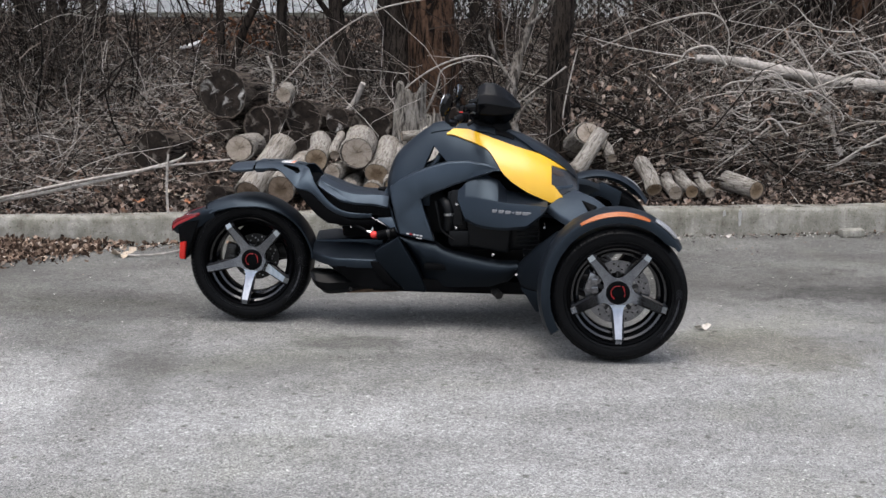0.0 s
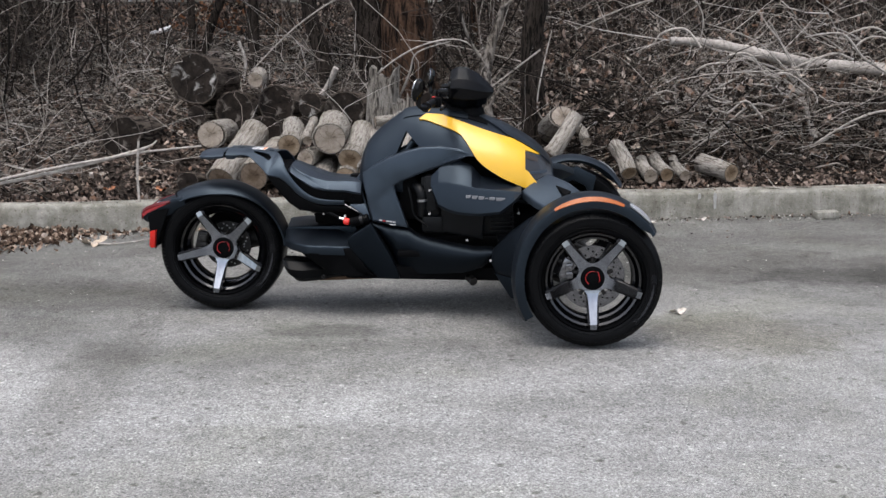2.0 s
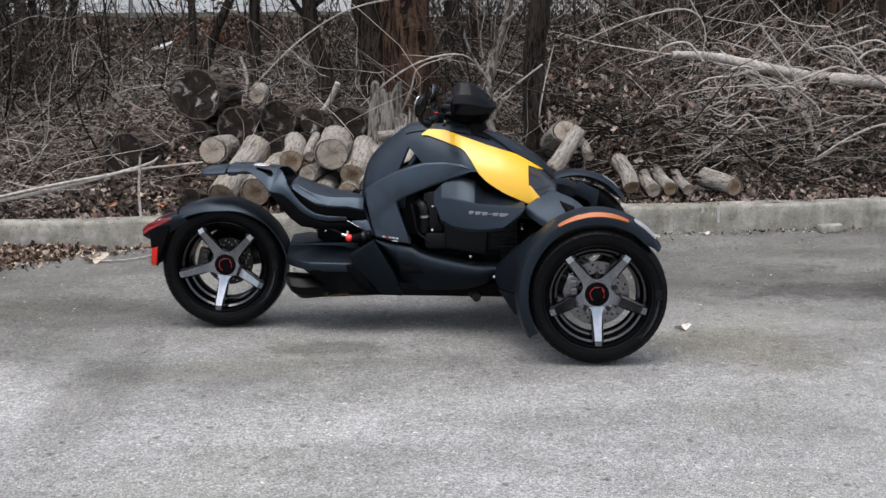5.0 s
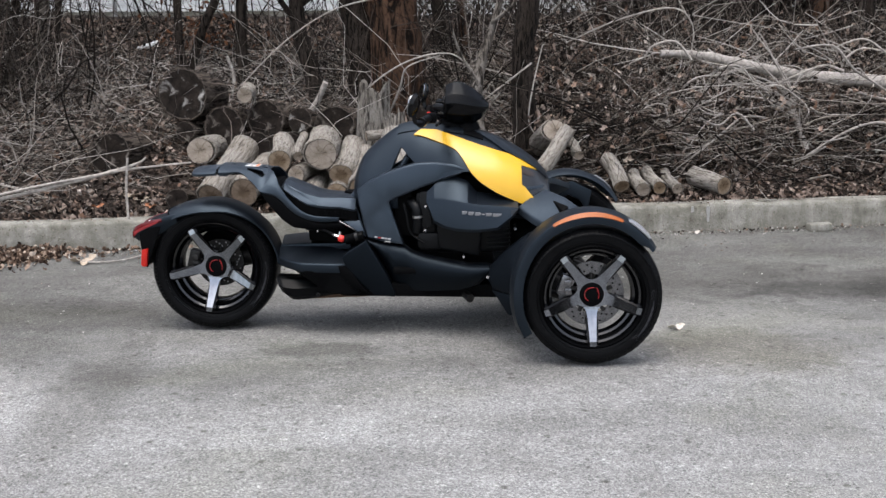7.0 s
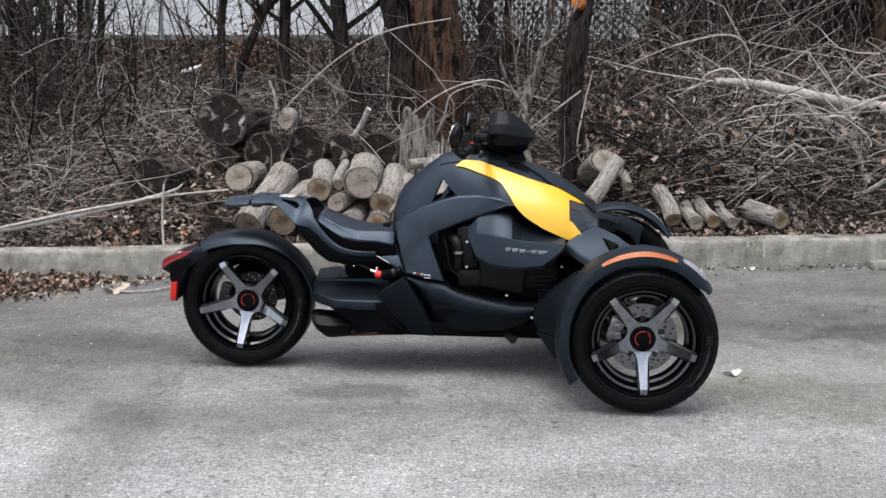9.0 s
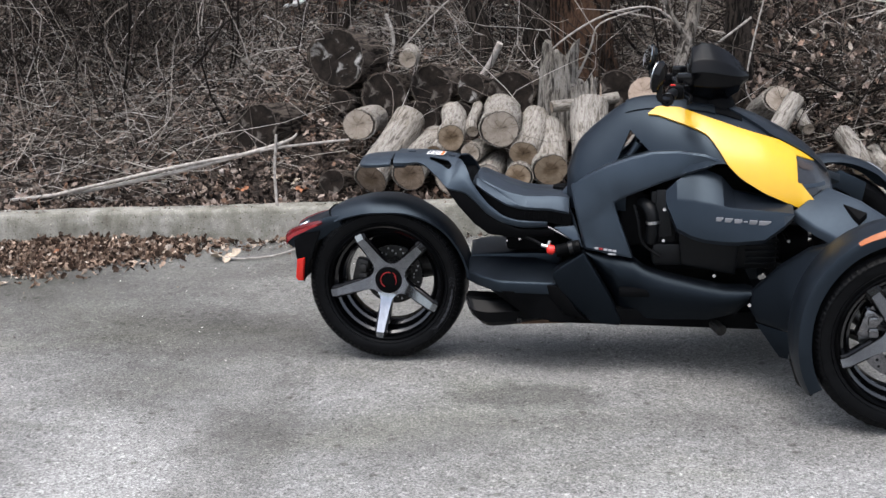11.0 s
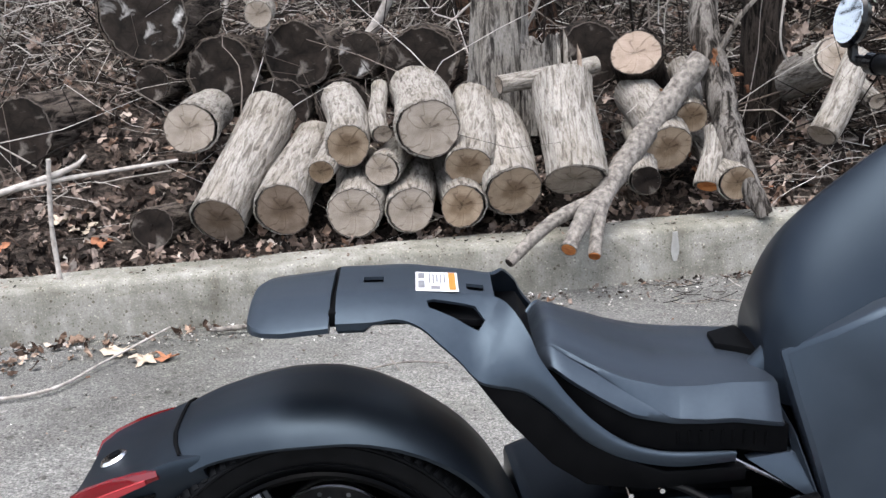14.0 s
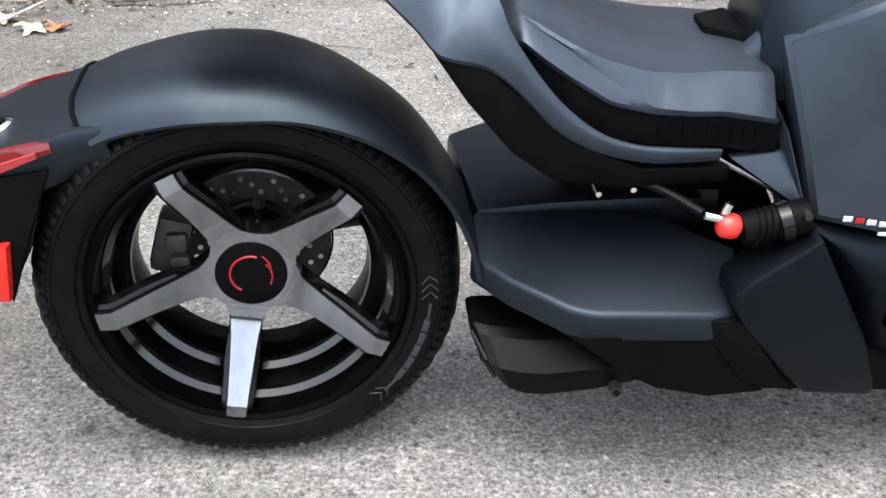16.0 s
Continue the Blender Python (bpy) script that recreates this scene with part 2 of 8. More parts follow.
def asphalt():
    m, n, l, p = nodes_of("worn_asphalt")
    v = coords(n, l)
    speck = noise_of(n, l, v, 150, 6, 0.75)
    mid = noise_of(n, l, v, 34, 5, 0.6)
    mp = n.new("ShaderNodeMapping")
    mp.inputs["Location"].default_value = (3.7, 1.9, 0.4)
    l.new(v, mp.inputs["Vector"])
    big = noise_of(n, l, mp.outputs["Vector"], 0.55, 5, 0.55, 0.6)
    pos = n.new("ShaderNodeSeparateXYZ")
    l.new(v, pos.inputs[0])
    edge = n.new("ShaderNodeMath")
    edge.operation = "MULTIPLY_ADD"
    l.new(noise_of(n, l, coords(n, l, (0.35, 1, 1)), 0.9, 5, 0.6, 0.8), edge.inputs[0])
    edge.inputs[1].default_value = 2.6
    l.new(pos.outputs["Y"], edge.inputs[2])
    streak = noise_of(n, l, coords(n, l, (0.5, 1.6, 1)), 1.3, 4, 0.6, 1.0)
    c = ramp(n, l, speck, [(0.34, (0.064, 0.063, 0.061)), (0.47, (0.226, 0.224, 0.219)), (0.57, (0.342, 0.339, 0.332)), (0.66, (0.49, 0.486, 0.477))])
    c = mixed(n, l, "MULTIPLY", 0.5, c, ramp(n, l, mid, [(0.3, (0.62, 0.62, 0.62)), (0.65, (1.06, 1.06, 1.06))]))
    c = mixed(n, l, "MULTIPLY", 0.9, c, ramp(n, l, big, [(0.36, (0.52, 0.515, 0.50)), (0.47, (0.82, 0.82, 0.81)), (0.58, (1.06, 1.06, 1.06))]))
    blot = noise_of(n, l, v, 6.5, 7, 0.75, 0.3)
    c = mixed(n, l, "MULTIPLY", 0.42, c, ramp(n, l, blot, [(0.36, (0.66, 0.655, 0.64)), (0.50, (1, 1, 1)), (0.66, (1.16, 1.16, 1.15))]))
    stain = noise_of(n, l, coords(n, l, (0.8, 1.3, 1)), 0.8, 6, 0.65, 0.7)
    c = mixed(n, l, "MULTIPLY", ramp(n, l, stain, [(0.50, (0, 0, 0)), (0.66, (0.8, 0.8, 0.8))]), c, (0.89, 0.90, 0.82))
    c = mixed(n, l, "MULTIPLY", 0.5, c, ramp(n, l, streak, [(0.35, (0.62, 0.61, 0.6)), (0.6, (1, 1, 1))]))
    # the asphalt turns darker towards the kerb, with an uneven edge
    band = n.new("ShaderNodeMapRange")
    band.inputs["From Min"].default_value = 0.35
    band.inputs["From Max"].default_value = 2.1
    l.new(edge.outputs[0], band.inputs["Value"])
    c = mixed(n, l, "MULTIPLY", band.outputs[0], c, (0.66, 0.652, 0.63))
    # ragged oval patches: a brown stain, and darker and paler tones
    for cx, cy, rx, ry, ang, tone in TONE_PATCHES:
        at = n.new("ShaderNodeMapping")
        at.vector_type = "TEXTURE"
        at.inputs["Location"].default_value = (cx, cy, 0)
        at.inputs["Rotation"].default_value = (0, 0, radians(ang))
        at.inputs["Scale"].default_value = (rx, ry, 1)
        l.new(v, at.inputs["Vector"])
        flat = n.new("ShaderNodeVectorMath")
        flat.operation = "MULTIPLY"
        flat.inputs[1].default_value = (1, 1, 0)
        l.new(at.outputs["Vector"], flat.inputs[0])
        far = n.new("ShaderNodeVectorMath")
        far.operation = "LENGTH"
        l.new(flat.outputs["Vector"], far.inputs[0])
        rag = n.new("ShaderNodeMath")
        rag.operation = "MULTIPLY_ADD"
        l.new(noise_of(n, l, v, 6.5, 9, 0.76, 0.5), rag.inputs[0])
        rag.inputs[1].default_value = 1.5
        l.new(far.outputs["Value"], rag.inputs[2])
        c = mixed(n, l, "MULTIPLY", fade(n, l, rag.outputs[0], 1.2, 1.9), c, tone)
    # loose pebbles of the worn surface
    cell = n.new("ShaderNodeTexVoronoi")
    cell.inputs["Scale"].default_value = 125
    l.new(v, cell.inputs["Vector"])
    tone = n.new("ShaderNodeSeparateColor")
    l.new(cell.outputs["Color"], tone.inputs[0])
    c = mixed(n, l, "MULTIPLY", 0.5, c, ramp(n, l, tone.outputs[0], [(0.0, (0.55, 0.55, 0.55)), (0.5, (0.95, 0.95, 0.94)), (0.9, (1.25, 1.24, 1.22)), (1.0, (1.8, 1.78, 1.74))]))
    # pits and pale chips, about a centimetre across
    for sc, thr, col in ((46, 0.80, (0.45, 0.45, 0.44)), (38, 0.86, (1.6, 1.59, 1.56)), (19, 0.90, (0.5, 0.5, 0.47))):
        dot = n.new("ShaderNodeTexVoronoi")
        dot.inputs["Scale"].default_value = sc
        l.new(v, dot.inputs["Vector"])
        pick = n.new("ShaderNodeSeparateColor")
        l.new(dot.outputs["Color"], pick.inputs[0])
        near_ = ramp(n, l, dot.outputs["Distance"], [(0.14, (1, 1, 1)), (0.34, (0, 0, 0))])
        some = ramp(n, l, pick.outputs[0], [(thr - 0.01, (0, 0, 0)), (thr + 0.01, (1, 1, 1))])
        both = mixed(n, l, "MULTIPLY", 1.0, near_, some)
        c = mixed(n, l, "MULTIPLY", both, c, col)
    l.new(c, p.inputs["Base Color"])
    p.inputs["Specular IOR Level"].default_value = 0.2
    p.inputs["Roughness"].default_value = 0.85
    bump(n, l, p, speck, 0.7, 0.006)
    return m


def concrete():
    m, n, l, p = nodes_of("weathered_concrete")
    v = coords(n, l)
    a = noise_of(n, l, v, 9, 6, 0.65)
    f = noise_of(n, l, v, 160, 3, 0.6)
    drip = noise_of(n, l, coords(n, l, (5, 5, 0.5)), 2.0, 5, 0.65)
    blot = noise_of(n, l, coords(n, l, (1, 1, 2.5)), 2.2, 6, 0.7, 0.8)
    c = ramp(n, l, a, [(0.30, (0.175, 0.167, 0.143)), (0.5, (0.255, 0.246, 0.219)), (0.68, (0.34, 0.33, 0.30))])
    c = mixed(n, l, "MULTIPLY", 0.7, c, ramp(n, l, f, [(0.35, (0.7, 0.7, 0.7)), (0.6, (1, 1, 1))]))
    c = mixed(n, l, "MULTIPLY", 0.6, c, ramp(n, l, drip, [(0.36, (0.55, 0.55, 0.5)), (0.58, (1, 1, 1))]))
    c = mixed(n, l, "MULTIPLY", 0.7, c, ramp(n, l, blot, [(0.38, (0.6, 0.59, 0.53)), (0.56, (1, 1, 1)), (0.72, (1.15, 1.15, 1.13))]))
    # exposed stones, dark pits and lichen flecks
    for sc, thr, col in ((170, 0.86, (1.55, 1.53, 1.46)), (125, 0.86, (0.5, 0.48, 0.43)), (95, 0.93, (1.5, 1.48, 1.42)), (70, 0.95, (0.5, 0.48, 0.42))):
        cell = n.new("ShaderNodeTexVoronoi")
        cell.inputs["Scale"].default_value = sc
        l.new(v, cell.inputs["Vector"])
        pick = n.new("ShaderNodeSeparateColor")
        l.new(cell.outputs["Color"], pick.inputs[0])
        core = ramp(n, l, cell.outputs["Distance"], [(0.28, (1, 1, 1)), (0.42, (0, 0, 0))])
        few = ramp(n, l, pick.outputs[0], [(thr, (0, 0, 0)), (min(1.0, thr + 0.01), (1, 1, 1))])
        c = mixed(n, l, "MULTIPLY", mixed(n, l, "MULTIPLY", 1.0, core, few), c, col)
    l.new(c, p.inputs["Base Color"])
    p.inputs["Specular IOR Level"].default_value = 0.2
    p.inputs["Roughness"].default_value = 0.9
    bump(n, l, p, f, 0.5, 0.004)
    return m


def soil():
    m, n, l, p = nodes_of("leaf_strewn_soil")
    v = coords(n, l)
    a = noise_of(n, l, v, 40, 6, 0.7)
    g = noise_of(n, l, v, 4, 5, 0.6)
    c = ramp(n, l, a, [(0.3, (0.007, 0.0054, 0.0044)), (0.5, (0.038, 0.030, 0.025)), (0.72, (0.14, 0.112, 0.093))])
    c = mixed(n, l, "MULTIPLY", 0.7, c, ramp(n, l, g, [(0.3, (0.45, 0.43, 0.4)), (0.65, (1, 1, 1))]))
    l.new(c, p.inputs["Base Color"])
    p.inputs["Specular IOR Level"].default_value = 0.1
    p.inputs["Roughness"].default_value = 0.95
    bump(n, l, p, a, 1.0, 0.03)
    return m


def island(name, stops, rough=0.8, grain=60.0, relief=0.4, stretch=(1, 1, 1)):
    """Colour that differs from piece to piece of one mesh."""
    m, n, l, p = nodes_of(name)
    g = n.new("ShaderNodeNewGeometry")
    v = coords(n, l, stretch)
    a = noise_of(n, l, v, grain, 4)
    c = ramp(n, l, g.outputs["Random Per Island"], stops)
    c = mixed(n, l, "MULTIPLY", 0.6, c, ramp(n, l, a, [(0.3, (0.5, 0.5, 0.5)), (0.65, (1, 1, 1))]))
    l.new(c, p.inputs["Base Color"])
    p.inputs["Specular IOR Level"].default_value = 0.12
    p.inputs["Roughness"].default_value = rough
    bump(n, l, p, a, relief, 0.004)
    return m


def bark(name, dark, light, scale=22.0, furrow=0.8, deep=0.25, run=0.16):
    """Furrows that run along the local z axis."""
    m, n, l, p = nodes_of(name)
    v = coords(n, l, (1, 1, run))
    a = noise_of(n, l, v, scale * 2.0, 7, 0.62, 0.9)
    fine = noise_of(n, l, coords(n, l, (1, 1, 0.35)), scale * 9, 4, 0.6)
    c = ramp(n, l, a, [(0.34, tuple(x * deep for x in dark)), (0.43, dark), (0.54, light), (0.75, tuple(min(1, x * 1.15) for x in light))])
    c = mixed(n, l, "MULTIPLY", furrow, c, ramp(n, l, fine, [(0.36, (0.5, 0.48, 0.46)), (0.55, (1, 1, 1))]))
    patch = noise_of(n, l, coords(n, l), 6, 4)
    c = mixed(n, l, "MULTIPLY", 0.6, c, ramp(n, l, patch, [(0.35, (0.62, 0.58, 0.52)), (0.62, (1, 1, 1))]))
    l.new(c, p.inputs["Base Color"])
    p.inputs["Specular IOR Level"].default_value = 0.1
    p.inputs["Roughness"].default_value = 0.9
    bump(n, l, p, a, 0.8, 0.02)
    return m


def end_grain(name, pale, deep, rim, heart=1.0):
    """Growth rings and radial checks round the local z axis."""
    m, n, l, p = nodes_of(name)
    v = coords(n, l)
    w = n.new("ShaderNodeTexWave")
    w.wave_type = "RINGS"
    w.rings_direction = "Z"
    w.inputs["Scale"].default_value = 55
    w.inputs["Distortion"].default_value = 3.0
    w.inputs["Detail"].default_value = 3.0
    w.inputs["Detail Scale"].default_value = 2.0
    l.new(v, w.inputs["Vector"])
    a = noise_of(n, l, v, 14, 5, 0.6)
    c = ramp(n, l, a, [(0.3, deep), (0.65, pale)])
    c = mixed(n, l, "MULTIPLY", 0.35, c, ramp(n, l, w.outputs["Fac"], [(0.2, (0.6, 0.55, 0.5)), (0.7, (1, 1, 1))]))
    # darker heartwood
    d = n.new("ShaderNodeVectorMath")
    d.operation = "LENGTH"
    l.new(coords(n, l, (10, 10, 0)), d.inputs[0])
    add = n.new("ShaderNodeMath")
    add.operation = "MULTIPLY_ADD"
    l.new(noise_of(n, l, v, 18, 3), add.inputs[0])
    add.inputs[1].default_value = 0.35
    l.new(d.outputs["Value"], add.inputs[2])
    c = mixed(n, l, "MULTIPLY", 1.0, c, ramp(n, l, add.outputs[0], [(0.50, (heart, heart ** 1.15, heart ** 1.35)), (0.68, (1, 1, 1))]))
    # drying checks that run out from the heart
    turn = n.new("ShaderNodeTexGradient")
    turn.gradient_type = "RADIAL"
    l.new(v, turn.inputs["Vector"])
    out = n.new("ShaderNodeCombineXYZ")
    l.new(turn.outputs["Fac"], out.inputs[0])
    l.new(d.outputs["Value"], out.inputs[1])
    mp = n.new("ShaderNodeMapping")
    mp.inputs["Scale"].default_value = (4.5, 0.4, 1)
    l.new(out.outputs[0], mp.inputs["Vector"])
    c = mixed(n, l, "MULTIPLY", 0.65, c, ramp(n, l, noise_of(n, l, mp.outputs["Vector"], 1.6, 2, 0.4), [(0.480, (1, 1, 1)), (0.497, (0.32, 0.28, 0.25)), (0.514, (1, 1, 1))]))
    saw = noise_of(n, l, coords(n, l, (1, 14, 1)), 12, 3)
    c = mixed(n, l, "MULTIPLY", 0.2, c, ramp(n, l, saw, [(0.35, (0.6, 0.6, 0.6)), (0.6, (1, 1, 1))]))
    spot = noise_of(n, l, v, 11, 5, 0.6, 0.5)
    c = mixed(n, l, "MIX", ramp(n, l, spot, [(0.56, (0, 0, 0)), (0.72, (0.6, 0.6, 0.6))]), c, rim)
    l.new(c, p.inputs["Base Color"])
    p.inputs["Specular IOR Level"].default_value = 0.12
    p.inputs["Roughness"].default_value = 0.85
    bump(n, l, p, saw, 0.4, 0.003)
    return m


ASPHALT = asphalt()
CONCRETE = concrete()
SOIL = soil()
BARK_PALE = bark("pale_grey_bark", (0.185, 0.166, 0.144), (0.305, 0.284, 0.256), 34, 0.5, 0.5, 0.20)
BARK_GREY = bark("rotten_grey_bark", (0.035, 0.03, 0.026), (0.17, 0.155, 0.14), 18)
STUMPW = bark("weathered_stump_wood", (0.085, 0.077, 0.070), (0.25, 0.235, 0.215), 26, 0.6, 0.3, 0.16)
BRANCH = surface("smooth_grey_bark", (0.045, 0.037, 0.031), (0.25, 0.225, 0.198), 55, 0.85, relief=0.7, fine=130, depth=0.006, wear=18)
BARK_DARK = bark("dark_wet_bark", (0.007, 0.0058, 0.005), (0.040, 0.032, 0.027))
BARK_BROWN = bark("brown_bark", (0.012, 0.008, 0.0065), (0.085, 0.05, 0.033), 9)
INNER = surface("brown_inner_bark", (0.022, 0.017, 0.014), (0.095, 0.075, 0.060), 60, 0.9, relief=0.5, fine=200)
BARK_ROT = bark("rotten_brown_bark", (0.014, 0.0105, 0.0085), (0.10, 0.083, 0.070), 16)
CUT_PALE = end_grain("pale_sawn_wood", (0.34, 0.297, 0.252), (0.22, 0.185, 0.150), (0.15, 0.12, 0.09), 0.85)
CUT_TAN = end_grain("tan_sawn_wood", (0.30, 0.235, 0.170), (0.19, 0.14, 0.096), (0.11, 0.078, 0.050), 0.62)
CUT_BROWN = end_grain("brown_sawn_wood", (0.20, 0.155, 0.118), (0.125, 0.093, 0.068), (0.065, 0.048, 0.035), 0.7)
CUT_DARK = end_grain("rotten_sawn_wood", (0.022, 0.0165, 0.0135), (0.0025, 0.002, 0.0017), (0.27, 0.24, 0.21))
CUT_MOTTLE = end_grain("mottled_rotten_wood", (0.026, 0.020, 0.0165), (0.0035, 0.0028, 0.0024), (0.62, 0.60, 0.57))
CUT_ORANGE = end_grain("fresh_orange_wood", (0.48, 0.20, 0.07), (0.22, 0.07, 0.02), (0.15, 0.06, 0.02))
CUT_PINK = end_grain("fresh_pale_wood", (0.33, 0.265, 0.215), (0.24, 0.185, 0.145), (0.16, 0.12, 0.095))
TWIG = island("dry_twigs", [(0.0, (0.0045, 0.0034, 0.0027)), (0.45, (0.022, 0.0165, 0.0135)), (0.75, (0.13, 0.105, 0.087)), (0.9, (0.31, 0.275, 0.24)), (1.0, (0.54, 0.50, 0.46))], 0.85)
STRAW = island("pale_straw_twigs", [(0.0, (0.15, 0.128, 0.11)), (0.5, (0.31, 0.28, 0.25)), (1.0, (0.58, 0.54, 0.50))], 0.85)
TWIG_DARK = island("dark_stems", [(0.0, (0.006, 0.0045, 0.0036)), (0.58, (0.026, 0.0195, 0.016)), (0.82, (0.075, 0.059, 0.049)), (1.0, (0.22, 0.185, 0.16))], 0.9)
STICK = surface("bleached_stick", (0.20, 0.178, 0.157), (0.44, 0.405, 0.37), 40, 0.85, relief=0.5, fine=120, depth=0.004)
LEAF = island("dead_leaves", [(0.0, (0.006, 0.0042, 0.0033)), (0.28, (0.030, 0.0215, 0.017)), (0.58, (0.15, 0.11, 0.088)), (0.82, (0.36, 0.285, 0.24)),
                              (0.90, (0.17, 0.098, 0.064)), (0.96, (0.30, 0.235, 0.19)), (1.0, (0.58, 0.52, 0.46))], 0.8, 40)
SIDING = surface("white_siding", (0.78, 0.79, 0.80), (0.86, 0.87, 0.87), 3, 0.6, relief=0.1, fine=60)
LATTICE = surface("weathered_white_lattice", (0.58, 0.585, 0.58), (0.76, 0.765, 0.76), 8, 0.7, relief=0.2, fine=90)


# ---------------------------------------------------------------- building helpers
def part(name, bm, material, parent=None, label="", sharp=35, clean=True):
    if clean:
        bmesh.ops.recalc_face_normals(bm, faces=bm.faces)
    me = bpy.data.meshes.new(name)
    bm.to_mesh(me)
    bm.free()
    me.materials.append(material)
    me.polygons.foreach_set("use_smooth", [True] * len(me.polygons))
    me.set_sharp_from_angle(angle=radians(sharp))
    ob = new(name, me)
    if parent:
        ob.parent = parent
        ob.matrix_parent_inverse = parent.matrix_world.inverted()
    return tagged(ob, label)


def raw(name, verts, faces, material, parent=None, smooth=False):
    """A mesh from numpy arrays: verts (n, 3), quads (m, 4)."""
    me = bpy.data.meshes.new(name)
    verts = np.asarray(verts, np.float32)
    faces = np.asarray(faces, np.int32)
    k = faces.shape[1]
    me.vertices.add(len(verts))
    me.vertices.foreach_set("co", verts.ravel())
    me.loops.add(faces.size)
    me.loops.foreach_set("vertex_index", faces.ravel())
    me.polygons.add(len(faces))
    me.polygons.foreach_set("loop_start", np.arange(len(faces)) * k)
    me.polygons.foreach_set("loop_total", np.full(len(faces), k))
    me.polygons.foreach_set("use_smooth", np.full(len(faces), smooth))
    me.update(calc_edges=True)
    me.validate()
    me.materials.append(material)
    ob = new(name, me)
    if parent:
        ob.parent = parent
        ob.matrix_parent_inverse = parent.matrix_world.inverted()
    return ob


def thing(name, x, y, z, label, category, group="", kind=""):
    ob = new(name)
    ob.empty_display_size = 0.1
    ob.matrix_world = pose(x, y, z)
    ob.location = (x, y, z)
    return tagged(ob, label, category, group, kind)


def grid(rows, closed=False, caps=False):
    bm = bmesh.new()
    vs = [[bm.verts.new(p) for p in r] for r in rows]
    for a, b in zip(vs, vs[1:]):
        m = len(a)
        for j in range(m if closed else m - 1):
            k = (j + 1) % m
            bm.faces.new((a[j], a[k], b[k], b[j]))
    if caps:
        bm.faces.new(vs[0])
        bm.faces.new(vs[-1])
    return bm


def sheet(rows, thick):
    bm = grid(rows)
    bmesh.ops.recalc_face_normals(bm, faces=bm.faces)
    bmesh.ops.solidify(bm, geom=bm.faces[:], thickness=thick)
    return bm


def soft_bevel(bm, width, seg=2, angle=30):
    bm.normal_update()
    edges = [e for e in bm.edges if len(e.link_faces) == 2 and e.calc_face_angle(0) > radians(angle)]
    bmesh.ops.bevel(bm, geom=edges, offset=width, segments=seg, profile=0.6, affect="EDGES", clamp_overlap=True)


def slab(outline, back, bevel=0.005, inset=0.0, rise=0.0):
    """A plate with the given outer outline, extruded by the vector back; inset and rise swell its face."""
    bm = bmesh.new()
    top = [bm.verts.new(p) for p in outline]
    low = [bm.verts.new(Vector(p) + Vector(back)) for p in outline]
    face = bm.faces.new(top)
    bm.faces.new(low[::-1])
    n = len(top)
    for i in range(n):
        bm.faces.new((top[i], low[i], low[(i + 1) % n], top[(i + 1) % n]))
    bmesh.ops.recalc_face_normals(bm, faces=bm.faces)
    if inset:
        bmesh.ops.inset_region(bm, faces=[face], thickness=inset, depth=rise, use_even_offset=True)
    if bevel:
        soft_bevel(bm, bevel)
    bmesh.ops.triangulate(bm, faces=[f for f in bm.faces if len(f.verts) > 4])
    return bm


def block(cx, cy, cz, sx, sy, sz, bevel=0.004, turn=(0, 0, 0)):
    bm = bmesh.new()
    bmesh.ops.create_cube(bm, size=1)
    bmesh.ops.scale(bm, vec=(sx, sy, sz), verts=bm.verts)
    if bevel:
        bmesh.ops.bevel(bm, geom=bm.edges[:], offset=bevel, segments=2, profile=0.6, affect="EDGES")
    bmesh.ops.transform(bm, matrix=pose(cx, cy, cz, *turn), verts=bm.verts)
    return bm


def lathe(profile, centre, seg=48, axis="y", closed=False):
    """Turns (radius, along) about an axis through centre."""
    rows = []
    loop = profile + [profile[0]] if closed else profile
    for r, a in loop:
        ring = []
        for i in range(seg):
            t = 2 * math.pi * i / seg
            c, s = r * math.cos(t), r * math.sin(t)
            q = (c, a, s) if axis == "y" else (c, s, a) if axis == "z" else (a, c, s)
            ring.append(Vector(q) + Vector(centre))
        rows.append(ring)
    bm = grid(rows, closed=True)
    if closed:
        bmesh.ops.remove_doubles(bm, verts=bm.verts, dist=1e-5)
    return bm


def tube(points, radii, seg=10, caps=True, smooth=0):
    pts = [Vector(p) for p in points]
    if isinstance(radii, (int, float)):
        radii = [radii] * len(pts)
    if smooth:
        pts, radii = bend(pts, radii, smooth)
    rows = []
    up = Vector((0.13, 0.31, 0.94)).normalized()
    for i, p in enumerate(pts):
        d = (pts[min(i + 1, len(pts) - 1)] - pts[max(i - 1, 0)]).normalized()
        if abs(d.dot(up)) > 0.95:
            up = Vector((0.9, 0.2, 0.1)).normalized()
        a = d.cross(up).normalized()
        b = d.cross(a)
        rows.append([p + (a * math.cos(2 * math.pi * k / seg) + b * math.sin(2 * math.pi * k / seg)) * radii[i] for k in range(seg)])
    return grid(rows, closed=True, caps=caps)


def bend(pts, radii, k):
    """Catmull-Rom points between the given ones."""
    out, rad = [], []
    n = len(pts)
    for i in range(n - 1):
        p0, p1, p2, p3 = pts[max(i - 1, 0)], pts[i], pts[i + 1], pts[min(i + 2, n - 1)]
        for j in range(k):
            t = j / k
            out.append(0.5 * ((2 * p1) + (p2 - p0) * t + (2 * p0 - 5 * p1 + 4 * p2 - p3) * t * t + (3 * p1 - p0 - 3 * p2 + p3) * t ** 3))
            rad.append(radii[i] + (radii[i + 1] - radii[i]) * t)
    return out + [pts[-1]], rad + [radii[-1]]


